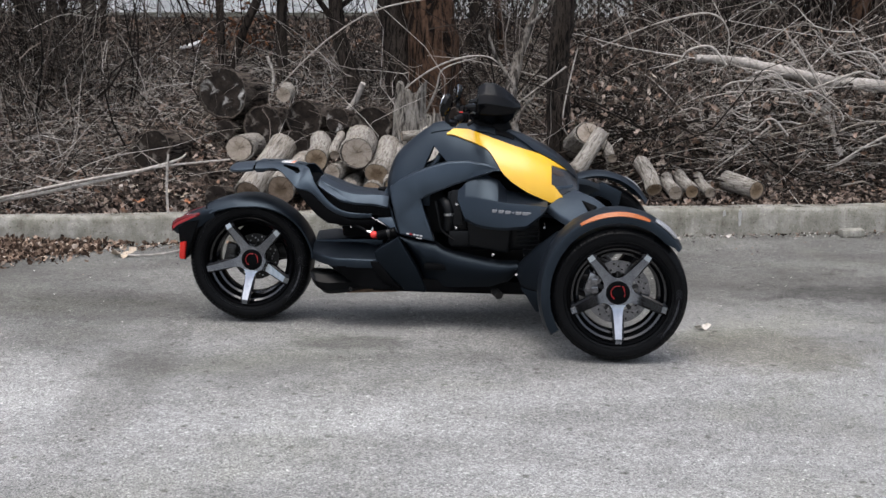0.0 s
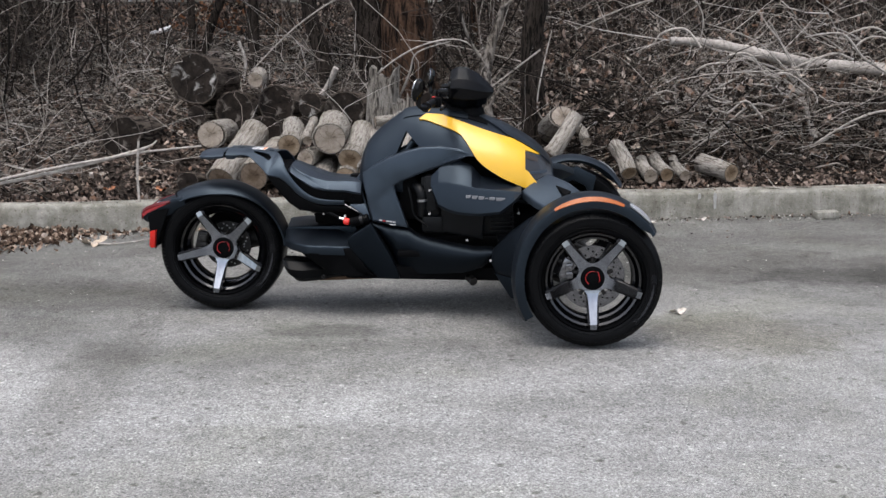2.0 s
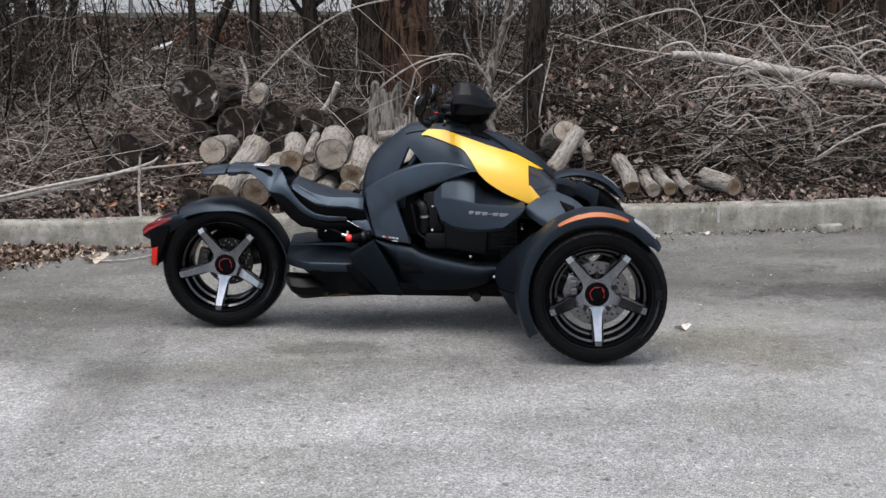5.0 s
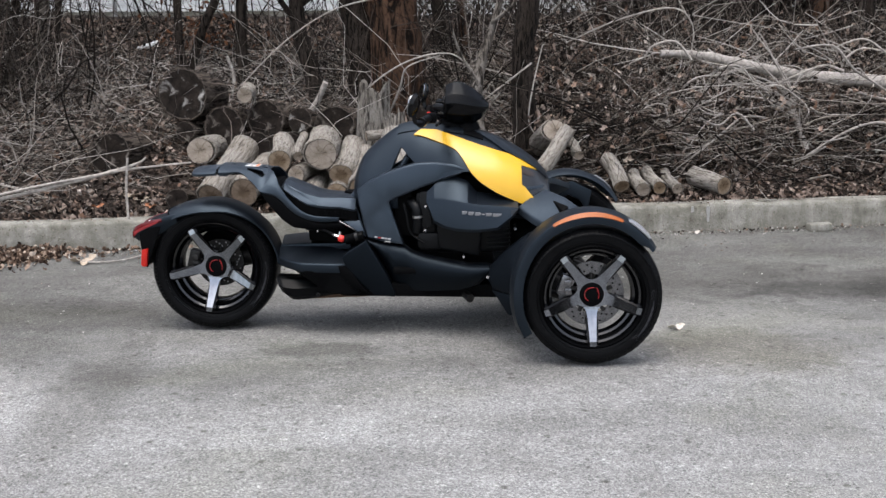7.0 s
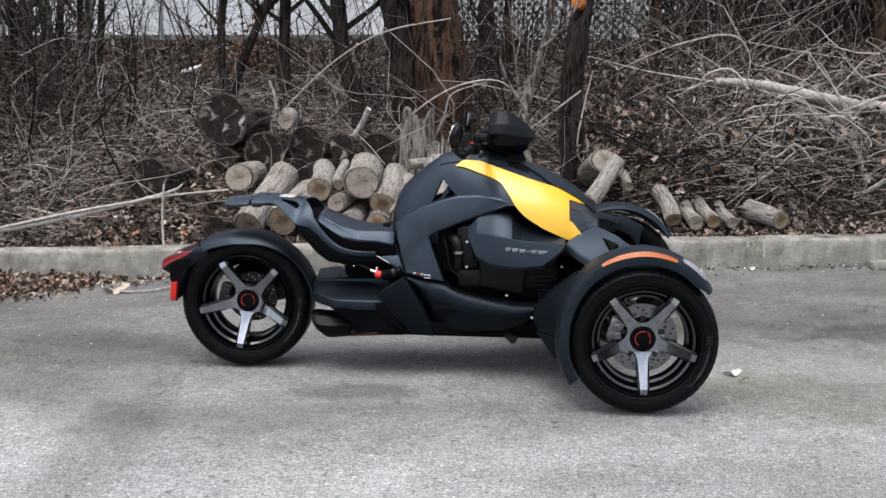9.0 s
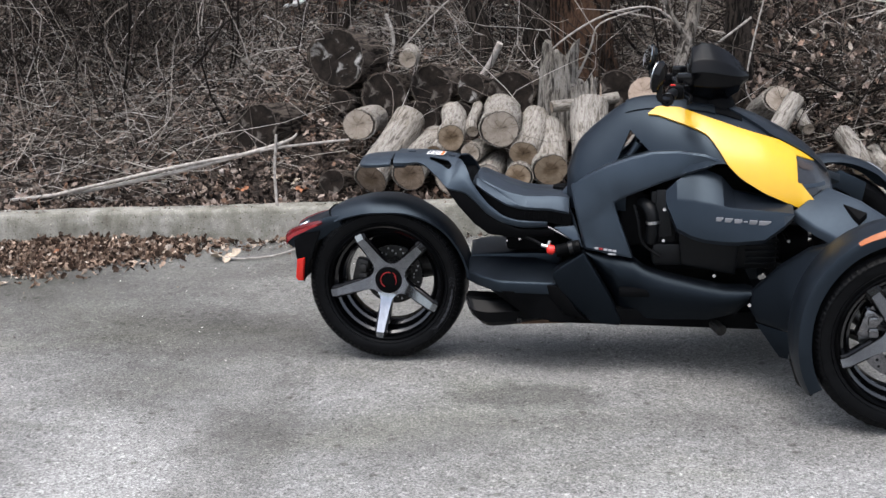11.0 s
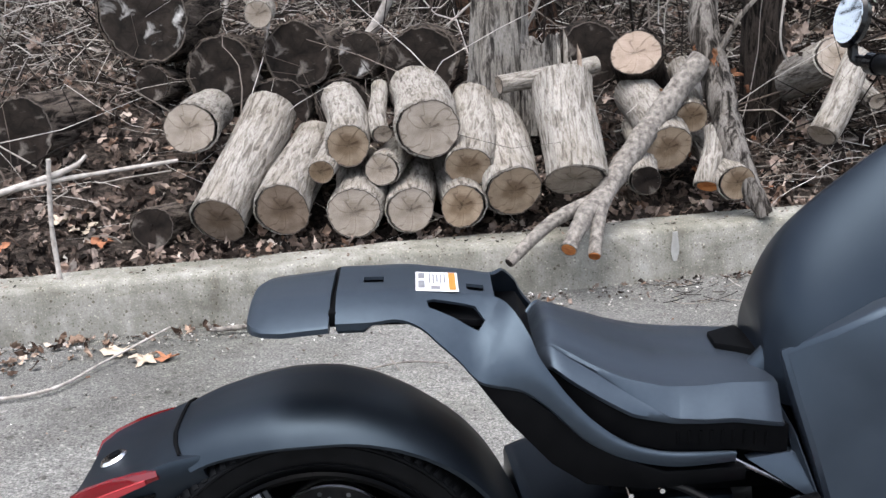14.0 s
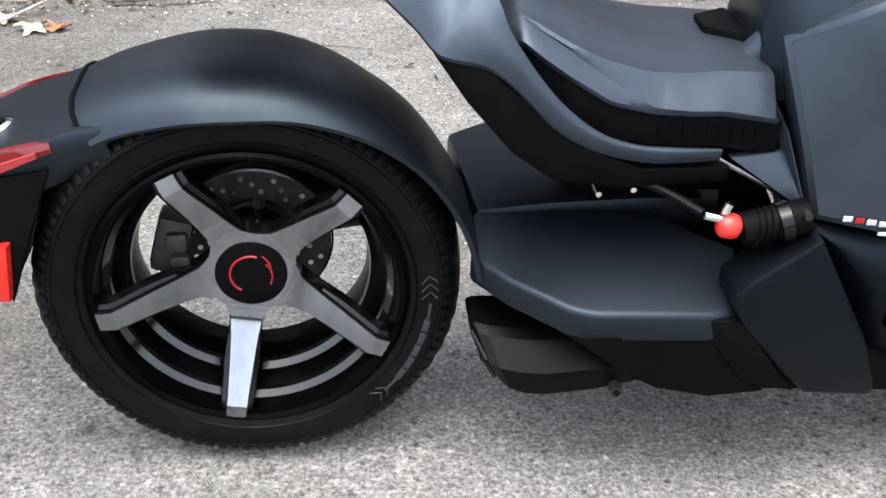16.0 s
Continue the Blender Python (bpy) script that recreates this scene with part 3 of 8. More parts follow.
def merge(*bms):
    out = bmesh.new()
    for b in bms:
        me = bpy.data.meshes.new("tmp")
        b.to_mesh(me)
        b.free()
        out.from_mesh(me)
        bpy.data.meshes.remove(me)
    return out


def many_tubes(paths, radii, sides=4):
    """paths (n, k, 3), radii (n, k): verts and quads of n thin tubes."""
    paths = np.asarray(paths, float)
    n, k, _ = paths.shape
    d = np.gradient(paths, axis=1)
    d /= np.linalg.norm(d, axis=2, keepdims=True) + 1e-9
    ref = np.where(np.abs(d[..., 2:3]) > 0.9, np.array([1.0, 0.2, 0]), np.array([0, 0.1, 1.0]))
    a = np.cross(d, ref)
    a /= np.linalg.norm(a, axis=2, keepdims=True) + 1e-9
    b = np.cross(d, a)
    th = 2 * np.pi * np.arange(sides) / sides
    ring = a[:, :, None] * np.cos(th)[None, None, :, None] + b[:, :, None] * np.sin(th)[None, None, :, None]
    v = paths[:, :, None] + ring * radii[:, :, None, None]
    idx = np.arange(n * k * sides).reshape(n, k, sides)
    q = np.stack([idx[:, :-1], np.roll(idx, -1, 2)[:, :-1], np.roll(idx, -1, 2)[:, 1:], idx[:, 1:]], -1)
    return v.reshape(-1, 3), q.reshape(-1, 4)


# ---------------------------------------------------------------- the ground
KERB_SLOPE, KERB_Y, KERB_H, KERB_W = 0.16, 2.03, 0.175, 0.16
rng = np.random.default_rng(7)


def kerb_y(x):
    return KERB_Y + KERB_SLOPE * np.asarray(x, float)


def wavy(x, y, f, seed):
    """Cheap smooth noise from a few sines."""
    r = np.random.default_rng(seed)
    out = 0.0
    for _ in range(6):
        a, b, p = r.normal(0, f), r.normal(0, f), r.uniform(0, 6.28)
        out = out + np.sin(a * x + b * y + p)
    return out / 6


def bank(x, y):
    """Height of the slope behind the kerb."""
    x, y = np.asarray(x, float), np.asarray(y, float)
    d = y - kerb_y(x) - KERB_W
    z = np.interp(d, [0, 0.15, 0.6, 1.2, 2.0, 3.2, 4.6, 6.0, 9.0], [0.165, 0.18, 0.30, 0.50, 0.76, 1.08, 1.36, 1.50, 1.52])
    soft = np.clip(d / 0.6, 0, 1)
    return z + soft * (0.06 * wavy(x, y, 2.2, 3) + 0.025 * wavy(x, y, 9, 4))


# asphalt lot, finer near the vehicle, out to the horizon
xs = np.concatenate([[-900, -300, -100, -40, -15], np.linspace(-6, 7, 66), [15, 40, 100, 300, 900]])
us = np.concatenate([[-900, -300, -100, -40, -15], np.linspace(-7.5, 0, 46)])
X, U = np.meshgrid(xs, us)
Y = kerb_y(np.clip(X, -60, 60)) + U + 0.02
near = np.exp(-((X - 0.5) ** 2 + (Y + 1) ** 2) / 60)
Z = -0.004 - 0.004 * (1 + wavy(X, Y, 1.5, 11)) * near - 0.009 * np.exp(-((X + 0.1) ** 2 + Y ** 2) / 0.9)
idx = np.arange(X.size).reshape(X.shape)
quads = np.stack([idx[:-1, :-1], idx[:-1, 1:], idx[1:, 1:], idx[1:, :-1]], -1).reshape(-1, 4)
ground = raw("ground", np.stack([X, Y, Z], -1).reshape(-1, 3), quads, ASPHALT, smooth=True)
tagged(ground, "worn light grey asphalt lot with darker stains", "pavement", kind="structure")

# bank of soil
xs = np.concatenate([[-900, -200, -60, -25], np.linspace(-11, 13, 150), [25, 60, 200, 900]])
us = np.concatenate([np.linspace(KERB_W - 0.03, 7.5, 56), [12, 30, 100, 300, 900]])
X, U = np.meshgrid(xs, us)
Y = kerb_y(np.clip(X, -60, 60)) + U
Z = bank(np.clip(X, -60, 60), np.where(U > 8, kerb_y(np.clip(X, -60, 60)) + 8, Y))
idx = np.arange(X.size).reshape(X.shape)
quads = np.stack([idx[:-1, :-1], idx[:-1, 1:], idx[1:, 1:], idx[1:, :-1]], -1).reshape(-1, 4)
embankment = raw("embankment", np.stack([X, Y, Z], -1).reshape(-1, 3), quads, SOIL, smooth=True)
tagged(embankment, "brown earth bank strewn with dead leaves", "ground", kind="structure")

# kerb, cast in lengths
kerb = thing("kerb", 0, KERB_Y, 0, "weathered grey concrete kerb with stained face", "kerb", kind="structure")
ang = math.atan(KERB_SLOPE)
pitch = 6.1
JOINT = -0.185
for k in range(-5, 6):
    bm = bmesh.new()
    prof = [(0, -0.1), (0.006, 0.10), (0.012, KERB_H - 0.02), (0.02, KERB_H - 0.006), (0.035, KERB_H), (KERB_W - 0.01, KERB_H + 0.004), (KERB_W, KERB_H - 0.01), (KERB_W, -0.1)]
    rows = []
    n = 52
    for i in range(n + 1):
        s = -pitch / 2 + 0.0012 + (pitch - 0.0024) * i / n + JOINT
        jit = 0.004 * math.sin(7 * i + k) + 0.003 * math.sin(2.3 * i + 2 * k)
        rows.append([(s, a + (jit if 0 < j < 6 else 0), b + (0.4 * jit if 0 < j < 7 else 0)) for j, (a, b) in enumerate(prof)])
    piece = part("kerb_length", grid(rows, closed=True, caps=True), CONCRETE, None, sharp=50)
    piece.matrix_world = Matrix.Translation((0, KERB_Y, 0)) @ pose(0, 0, 0, 0, 0, math.degrees(ang)) @ pose(k * pitch, 0, 0)
    piece.matrix_basis = piece.matrix_world.copy()
    piece.parent = kerb
    piece.matrix_parent_inverse = Matrix.Translation((0, -KERB_Y, 0))

# pale lime streaks down the face
LIME = surface("lime_streak", (0.25, 0.247, 0.232), (0.36, 0.355, 0.34), 40, 0.9, relief=0.3, fine=160)
for x, w, h in ((1.036, 0.034, 0.105), (2.697, 0.026, 0.085), (2.807, 0.030, 0.11)):
    y = float(kerb_y(x))
    edge = []
    for k in range(9):
        z = 0.165 - (h * k / 8)
        edge.append((z, w * 0.5 * (0.8 + 0.12 * math.sin(0.9 * k + 9 * x)) * math.sin(math.pi * (0.12 + 0.80 * k / 8)) ** 0.5))
    ring = [(x - q, y - 0.16 * q + 0.0035, z) for z, q in edge] + [(x + q, y + 0.16 * q + 0.0035, z) for z, q in edge[::-1]]
    part("lime_streak", slab(ring, (0, 0.006, 0), 0), LIME, kerb)

# unseen dark ring behind the viewer, added to block the low sky in reflections
rows = []
for a in np.linspace(165, 375, 90):
    t = radians(a)
    r = 34 + 2.5 * math.sin(5 * a) + 1.5 * math.sin(1.7 * a)
    rows.append([(0.5 + r * math.cos(t), r * math.sin(t) - 2, z * (1 + 0.16 * math.sin(2.1 * a) + 0.1 * math.sin(5.3 * a)) - 0.05) for z in (0, 0.6, 1.2, 1.8, 2.4, 3.0)])
dark_ring = part("backdrop", sheet(rows, 0.5), TWIG_DARK, sharp=60)
tagged(dark_ring, "unseen dark ring added round the lot to darken low reflections", "trees", kind="structure")


# ---------------------------------------------------------------- cut logs
def log(front, back, r, bark_mat, cut_mat, label, seed, r2=None, oval=1.0, rough=0.075, group="stacked logs", name="log"):
    """A length of trunk from its sawn front face to its back end."""
    a, b = Vector(front), Vector(back)
    length = (b - a).length
    zax = (a - b).normalized()
    ob = thing(name, *a, label, "log", group)
    m = Matrix.Translation(a) @ zax.to_track_quat("Z", "Y").to_matrix().to_4x4()
    ob.matrix_world = m
    ob.matrix_basis = m
    rg = random.Random(seed)
    seg, ringn = 60, 16
    r2 = r2 or r * rg.uniform(0.88, 1.05)
    ph = [rg.uniform(0, 6.28) for _ in range(5)]

    def shape(t, u):
        lump = 0.5 * math.sin(2 * t + ph[0]) + 0.35 * math.sin(3 * t + ph[1] + 2 * u) + 0.2 * math.sin(5 * t + ph[2])
        furrow = math.sin(11 * t + 3 * math.sin(6 * u + ph[3])) * 0.35 + math.sin(17 * t + ph[4] + 4 * u) * 0.25
        ridge = math.sin(23 * t + ph[2] + 2.5 * math.sin(9 * u + ph[0])) * 0.22 + math.sin(29 * t + ph[3] + 14 * u) * 0.16
        return 1 + rough * (0.7 * lump + 0.45 * furrow + 0.5 * ridge)

    rows = []
    for i in range(ringn + 1):
        u = i / ringn
        rr = r + (r2 - r) * u
        wob = 0.012 * math.sin(4 * u + ph[1])
        rows.append([(rr * shape(t, u) * math.cos(t) * oval + wob, rr * shape(t, u) * math.sin(t), -u * length) for t in [2 * math.pi * k / seg for k in range(seg)]])
    rows.insert(0, [(x * 0.93, y * 0.93, 0.003) for x, y, z in rows[0]])
    rows.append([(x * 0.5, y * 0.5, -length - 0.002) for x, y, z in rows[-1]])
    bm = grid(rows, closed=True, caps=False)
    bm.verts.ensure_lookup_table()
    n = len(bm.verts)
    bm.faces.new(bm.verts[n - seg:n])
    p = part("bark", bm, bark_mat, None, sharp=60)
    p.parent = ob
    # sawn face, slightly dished, with radial checks
    rows = []
    for f in (0.935, 0.8, 0.6, 0.4, 0.2, 0.03):
        rows.append([(x * f / 0.93, y * f / 0.93, 0.004 - 0.003 * (1 - f) + 0.0012 * math.sin(9 * f + 3 * t)) for t, (x, y, z) in enumerate([(r * shape(t, 0) * math.cos(t) * oval * 0.93, r * shape(t, 0) * math.sin(t) * 0.93, 0) for t in [2 * math.pi * k / seg for k in range(seg)]])])
    bm = grid(rows, closed=True)
    bm.verts.ensure_lookup_table()
    bm.faces.new(bm.verts[len(bm.verts) - seg:])
    p = part("cut_end", bm, cut_mat, None, sharp=60)
    p.parent = ob
    # dark inner bark round the sawn face
    rows = [[(x * f, y * f, zz) for x, y in [(r * shape(t, 0) * math.cos(t) * oval, r * shape(t, 0) * math.sin(t)) for t in [2 * math.pi * k / seg for k in range(seg)]]] for f, zz in ((0.955, 0.002), (0.948, 0.0052), (0.925, 0.0052), (0.918, 0.003))]
    p = part("inner_bark", grid(rows, closed=True), INNER, None, sharp=60)
    p.parent = ob
    return ob


PALE = "pale grey barked log with a sawn end"
OLD = "old dark rotting log with a blackened sawn end"
# bottom row on the kerb's edge, then the tier above
for k, (f, b, r, cut) in enumerate((
        ((-0.53, 2.20, 0.285), (-0.40, 2.72, 0.56), 0.097, CUT_BROWN), ((-0.31, 2.19, 0.315), (-0.24, 2.72, 0.44), 0.098, CUT_BROWN),
        ((-0.07, 2.19, 0.292), (-0.05, 2.70, 0.33), 0.094, CUT_PALE), ((0.125, 2.20, 0.290), (0.12, 2.70, 0.33), 0.083, CUT_PALE),
        ((0.30, 2.20, 0.295), (0.27, 2.72, 0.32), 0.078, CUT_TAN), ((0.483, 2.22, 0.335), (0.44, 2.66, 0.50), 0.100, CUT_TAN),
        ((0.69, 2.24, 0.36), (0.70, 2.52, 0.66), 0.104, CUT_PALE), ((-0.08, 2.27, 0.51), (-0.12, 2.72, 0.59), 0.078, CUT_TAN),
        ((0.04, 2.30, 0.540), (0.01, 2.72, 0.64), 0.033, CUT_PALE), ((0.20, 2.25, 0.560), (0.16, 2.74, 0.61), 0.108, CUT_PALE),
        ((0.33, 2.26, 0.418), (0.38, 2.70, 0.57), 0.083, CUT_TAN), ((0.03, 2.25, 0.425), (0.14, 2.62, 0.44), 0.060, CUT_PALE),
        ((-0.65, 2.44, 0.565), (-0.65, 2.95, 0.545), 0.094, CUT_PALE), ((0.95, 2.28, 0.335), (1.0, 2.8, 0.42), 0.055, CUT_DARK),
        ((1.27, 2.28, 0.31), (1.22, 2.8, 0.40), 0.066, CUT_TAN), ((1.15, 2.47, 0.515), (1.20, 2.9, 0.62), 0.060, CUT_TAN),
        ((1.05, 2.40, 0.42), (1.02, 2.85, 0.55), 0.09, CUT_TAN))):
    log(f, b, r, BARK_PALE, cut, PALE, 20 + k)
log((1.17, 2.30, 0.30), (1.22, 2.44, 0.47), 0.040, BARK_PALE, CUT_ORANGE, "pale limb with a fresh orange sawn end", 61)
log((-0.175, 2.24, 0.43), (-0.13, 2.60, 0.50), 0.045, BARK_PALE, CUT_TAN, PALE, 62)
log((0.47, 2.62, 0.64), (0.85, 2.75, 0.68), 0.035, BARK_PALE, CUT_PALE, "pale branch length lying across the stack", 63)
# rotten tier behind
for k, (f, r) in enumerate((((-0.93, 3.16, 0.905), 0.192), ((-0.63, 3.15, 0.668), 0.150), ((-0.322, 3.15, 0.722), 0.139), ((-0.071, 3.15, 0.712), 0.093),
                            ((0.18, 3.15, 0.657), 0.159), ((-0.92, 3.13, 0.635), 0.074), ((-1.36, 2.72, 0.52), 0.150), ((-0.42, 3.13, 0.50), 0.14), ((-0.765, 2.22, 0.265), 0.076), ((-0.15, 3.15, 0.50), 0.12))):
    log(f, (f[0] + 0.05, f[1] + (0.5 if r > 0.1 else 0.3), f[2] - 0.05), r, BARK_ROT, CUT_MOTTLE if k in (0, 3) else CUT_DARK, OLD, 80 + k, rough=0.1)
log((-0.455, 3.06, 0.90), (-0.50, 3.5, 0.92), 0.056, BARK_PALE, CUT_PALE, "slim log with a pale round sawn end", 95)
log((1.0, 2.76, 0.715), (1.10, 3.05, 0.56), 0.090, BARK_DARK, CUT_PINK, "log with a freshly sawn pale end", 96, oval=1.15)
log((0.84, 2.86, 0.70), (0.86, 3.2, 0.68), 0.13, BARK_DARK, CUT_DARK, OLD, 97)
# weathered stumps behind the stack, broken off in splinters
def stump(x, y, z0, z1, r, lean, seed):
    ob = thing("stump", x, y, z0, "weathered grey stump with a splintered top", "stump", "stumps")
    rg = random.Random(seed)
    seg, rings = 64, 14
    ph = [rg.uniform(0, 6.28) for _ in range(6)]
    knot = [rg.uniform(-1, 1) for _ in range(seg)]
    ridge = [0.07 * math.sin(6 * t + ph[0]) + 0.035 * math.sin(17 * t + ph[1]) + 0.03 * knot[k] for k, t in enumerate(2 * math.pi * k / seg for k in range(seg))]
    tops = [z1 - (z1 - z0) * (0.09 + 0.07 * math.sin(2 * t + ph[2]) + 0.022 * math.sin(7 * t + ph[3]) + 0.006 * knot[(5 * k) % seg]) for k, t in enumerate(2 * math.pi * k / seg for k in range(seg))]
    rows = []
    for i in range(rings + 1):
        u = i / rings
        row = []
        for k in range(seg):
            t = 2 * math.pi * k / seg
            rr = r * (1.22 - 0.26 * u ** 0.6) * (1 + ridge[k] * (0.6 + 0.6 * u) + 0.03 * math.sin(8 * u + 3 * t + ph[4]))
            row.append((x + lean * u + rr * math.cos(t), y + 0.8 * rr * math.sin(t), z0 + (tops[k] - z0) * u))
        rows.append(row)
    rows.append([(x + lean + 0.72 * (a - x - lean), y + 0.72 * (b - y), c - 0.02) for a, b, c in rows[-1]])
    rows.append([(x + lean + 0.3 * (a - x - lean), y + 0.3 * (b - y), z1 - 0.45 * (z1 - z0)) for a, b, c in rows[-1]])
    bm = grid(rows, closed=True)
    bm.verts.ensure_lookup_table()
    bm.faces.new(bm.verts[len(bm.verts) - seg:])
    part("bark", bm, STUMPW, ob, sharp=70)


stump(0.47, 2.95, 0.42, 1.02, 0.105, 0.04, 100)
stump(0.66, 2.90, 0.40, 0.80, 0.080, -0.02, 101)
# split log with splinters
for k in range(6):
    x0 = 0.66 + 0.025 * k
    h = (0.80, 0.84, 0.74, 0.78, 0.66, 0.60)[k]
    bm = slab([(x0, 2.42, 0.42), (x0 + 0.028, 2.42, 0.42), (x0 + 0.022, 2.50, h - 0.03), (x0 + 0.012, 2.51, h)], (0, 0.04, 0.01), 0.003)
    tagged(part("splinter", bm, CUT_PINK if k > 2 else BARK_PALE), "splintered strip of pale split wood", "wood", "splinters")
# small logs along the kerb further on
for k, (f, b, r) in enumerate((((2.24, 2.68, 0.275), (2.17, 2.95, 0.44), 0.056), ((2.385, 2.66, 0.255), (2.36, 3.0, 0.32), 0.050), ((2.50, 2.67, 0.265), (2.47, 3.05, 0.33), 0.047),
                               ((2.635, 2.72, 0.250), (2.60, 3.1, 0.32), 0.038), ((2.955, 2.72, 0.27), (2.80, 2.98, 0.31), 0.066), ((1.95, 2.80, 0.48), (1.9, 3.1, 0.56), 0.035))):
    log(f, b, r, BARK_PALE, CUT_PALE if k % 2 else CUT_TAN, PALE, 120 + k, group="logs along the kerb")
log((1.78, 2.80, 0.655), (1.66, 3.10, 0.52), 0.085, BARK_PALE, CUT_PALE, "thick pale log end with a split flank", 130, oval=1.1, group="logs along the kerb")
log((1.67, 2.60, 0.40), (1.88, 2.80, 0.66), 0.058, BARK_PALE, CUT_PALE, "split pale log leaning on another", 131, group="logs along the kerb")


# ---------------------------------------------------------------- limbs, fallen pole, sticks
def limb(name, pts, radii, mat_, label, category="branch", seg=14, smooth=5, seed=0):
    bm = tube(pts, radii, seg, smooth=smooth)
    rg = random.Random(seed)
    off = [rg.uniform(0, 6.28) for _ in range(3)]
    bm.normal_update()
    for v in bm.verts:
        q = v.co
        v.co += v.normal * min(radii) * 0.16 * (math.sin(31 * q.x + off[0]) * math.sin(27 * q.z + off[1]) + 0.6 * math.sin(60 * q.y + 40 * q.z + off[2]))
    ob = new(name)
    base = Vector(pts[0])
    ob.matrix_world = Matrix.Translation(base)
    ob.location = base
    tagged(ob, label, category)
    part("stem", bm, mat_, ob, sharp=60)
    return ob


fork = limb("fallen_branch", [(1.19, 2.50, 0.72), (1.05, 2.45, 0.56), (0.90, 2.34, 0.41), (0.79, 2.20, 0.315), (0.70, 2.07, 0.27), (0.635, 1.96, 0.195)], [0.042, 0.043, 0.041, 0.036, 0.030, 0.027], BRANCH, "grey forked branch with orange cut ends lying over the kerb", seed=3)
part("fork", tube([(0.82, 2.24, 0.335), (0.76, 2.10, 0.28), (0.72, 1.97, 0.165)], [0.03, 0.025, 0.022], 12, smooth=4), BRANCH, fork)
part("fork", tube([(0.77, 2.18, 0.30), (0.60, 2.08, 0.26), (0.44, 1.97, 0.155)], [0.03, 0.024, 0.018], 12, smooth=4), BRANCH, fork)
for c, d, r in (((0.635, 1.96, 0.195), (-0.05, -0.1, -0.06), 0.026), ((0.72, 1.97, 0.165), (-0.03, -0.1, -0.09), 0.021), ((0.44, 1.97, 0.155), (-0.16, -0.1, -0.1), 0.016)):
    d = Vector(d).normalized()
    part("cut_end", tube([Vector(c) - d * 0.002, Vector(c) + d * 0.004], r * 0.93, 14), CUT_ORANGE if r > 0.018 else CUT_DARK, fork)
sapling = limb("sapling", [(1.37, 2.27, 0.19), (1.29, 2.34, 0.36), (1.25, 2.48, 0.60), (1.21, 2.58, 0.86), (1.28, 2.68, 1.2), (1.40, 2.76, 1.6), (1.48, 2.8, 2.4)], [0.03, 0.048, 0.058, 0.055, 0.032, 0.022, 0.015], BARK_GREY, "leaning grey sapling rooted at the kerb", "tree", seed=5)
for q, r0 in (([(1.235, 2.52, 0.70), (1.32, 2.50, 0.86), (1.44, 2.50, 0.98)], 0.014), ([(1.25, 2.60, 1.0), (1.12, 2.62, 1.2), (1.05, 2.60, 1.42)], 0.015), ([(1.33, 2.70, 1.4), (1.50, 2.72, 1.55), (1.62, 2.75, 1.8)], 0.012)):
    part("twig", tube(q, [r0, r0 * 0.7, r0 * 0.35], 8, smooth=4), BARK_GREY, sapling)
limb("fallen_pole", [(2.63, 3.62, 1.165), (2.9, 3.62, 1.15), (3.2, 3.6, 1.09), (3.55, 3.6, 1.015), (3.9, 3.6, 0.97), (4.6, 3.62, 0.915), (5.4, 3.7, 0.85)], [0.028, 0.033, 0.038, 0.043, 0.046, 0.05, 0.053], STICK, "long bleached pole lying across the brush", "branch", seed=6)
stub = limb("broken_stub", [(3.60, 3.45, 0.80), (3.63, 3.42, 0.66), (3.68, 3.40, 0.52), (3.71, 3.38, 0.43)], [0.012, 0.02, 0.024, 0.025], STICK, "pale broken stub hanging in the brush", "branch", seed=7)
limb("long_stick", [(-2.6, 1.96, 0.20), (-2.08, 1.98, 0.265), (-1.5, 2.0, 0.385), (-1.0, 2.0, 0.515), (-0.9, 2.02, 0.57)], [0.010, 0.012, 0.012, 0.010, 0.006], STICK, "long pale stick propped over the kerb", "stick", seed=8)
limb("long_stick", [(-2.3, 1.95, 0.24), (-1.6, 1.98, 0.39), (-1.2, 2.0, 0.46), (-1.01, 2.0, 0.495), (-0.62, 2.06, 0.53)], [0.010, 0.010, 0.009, 0.008, 0.006], STICK, "long pale stick propped over the kerb", "stick", seed=9)
limb("upright_stick", [(-1.02, 1.96, 0.17), (-1.03, 1.98, 0.35), (-1.01, 1.98, 0.57)], [0.009, 0.008, 0.007], STICK, "thin bleached stick standing against the kerb", "stick", seed=10)
limb("upright_stick", [(-0.72, 3.9, 0.85), (-0.70, 3.9, 1.0), (-0.75, 3.9, 1.16)], [0.010, 0.012, 0.013], STICK, "short pale stick standing in the leaves", "stick", seed=11)
limb("long_stick", [(-0.10, 3.5, 0.70), (0.0, 3.5, 0.80), (0.09, 3.45, 0.97)], [0.02, 0.022, 0.022], STICK, "pale broken stick leaning on the stack", "stick", seed=12)
limb("arching_cane", [(0.30, 3.1, 0.82), (0.55, 3.0, 1.03), (0.80, 2.95, 1.16), (1.05, 2.9, 1.19), (1.2, 2.95, 1.08)], [0.0039, 0.0059, 0.0065, 0.0052, 0.0033], STICK, "bare pale cane arching over the logs", "cane", seed=13)
limb("arching_cane", [(0.55, 3.1, 0.66), (0.68, 3.0, 0.95), (0.74, 2.95, 1.10), (0.98, 2.92, 1.18)], [0.0065, 0.0065, 0.0059, 0.0039], STICK, "bare pale cane arching over the logs", "cane", seed=14)
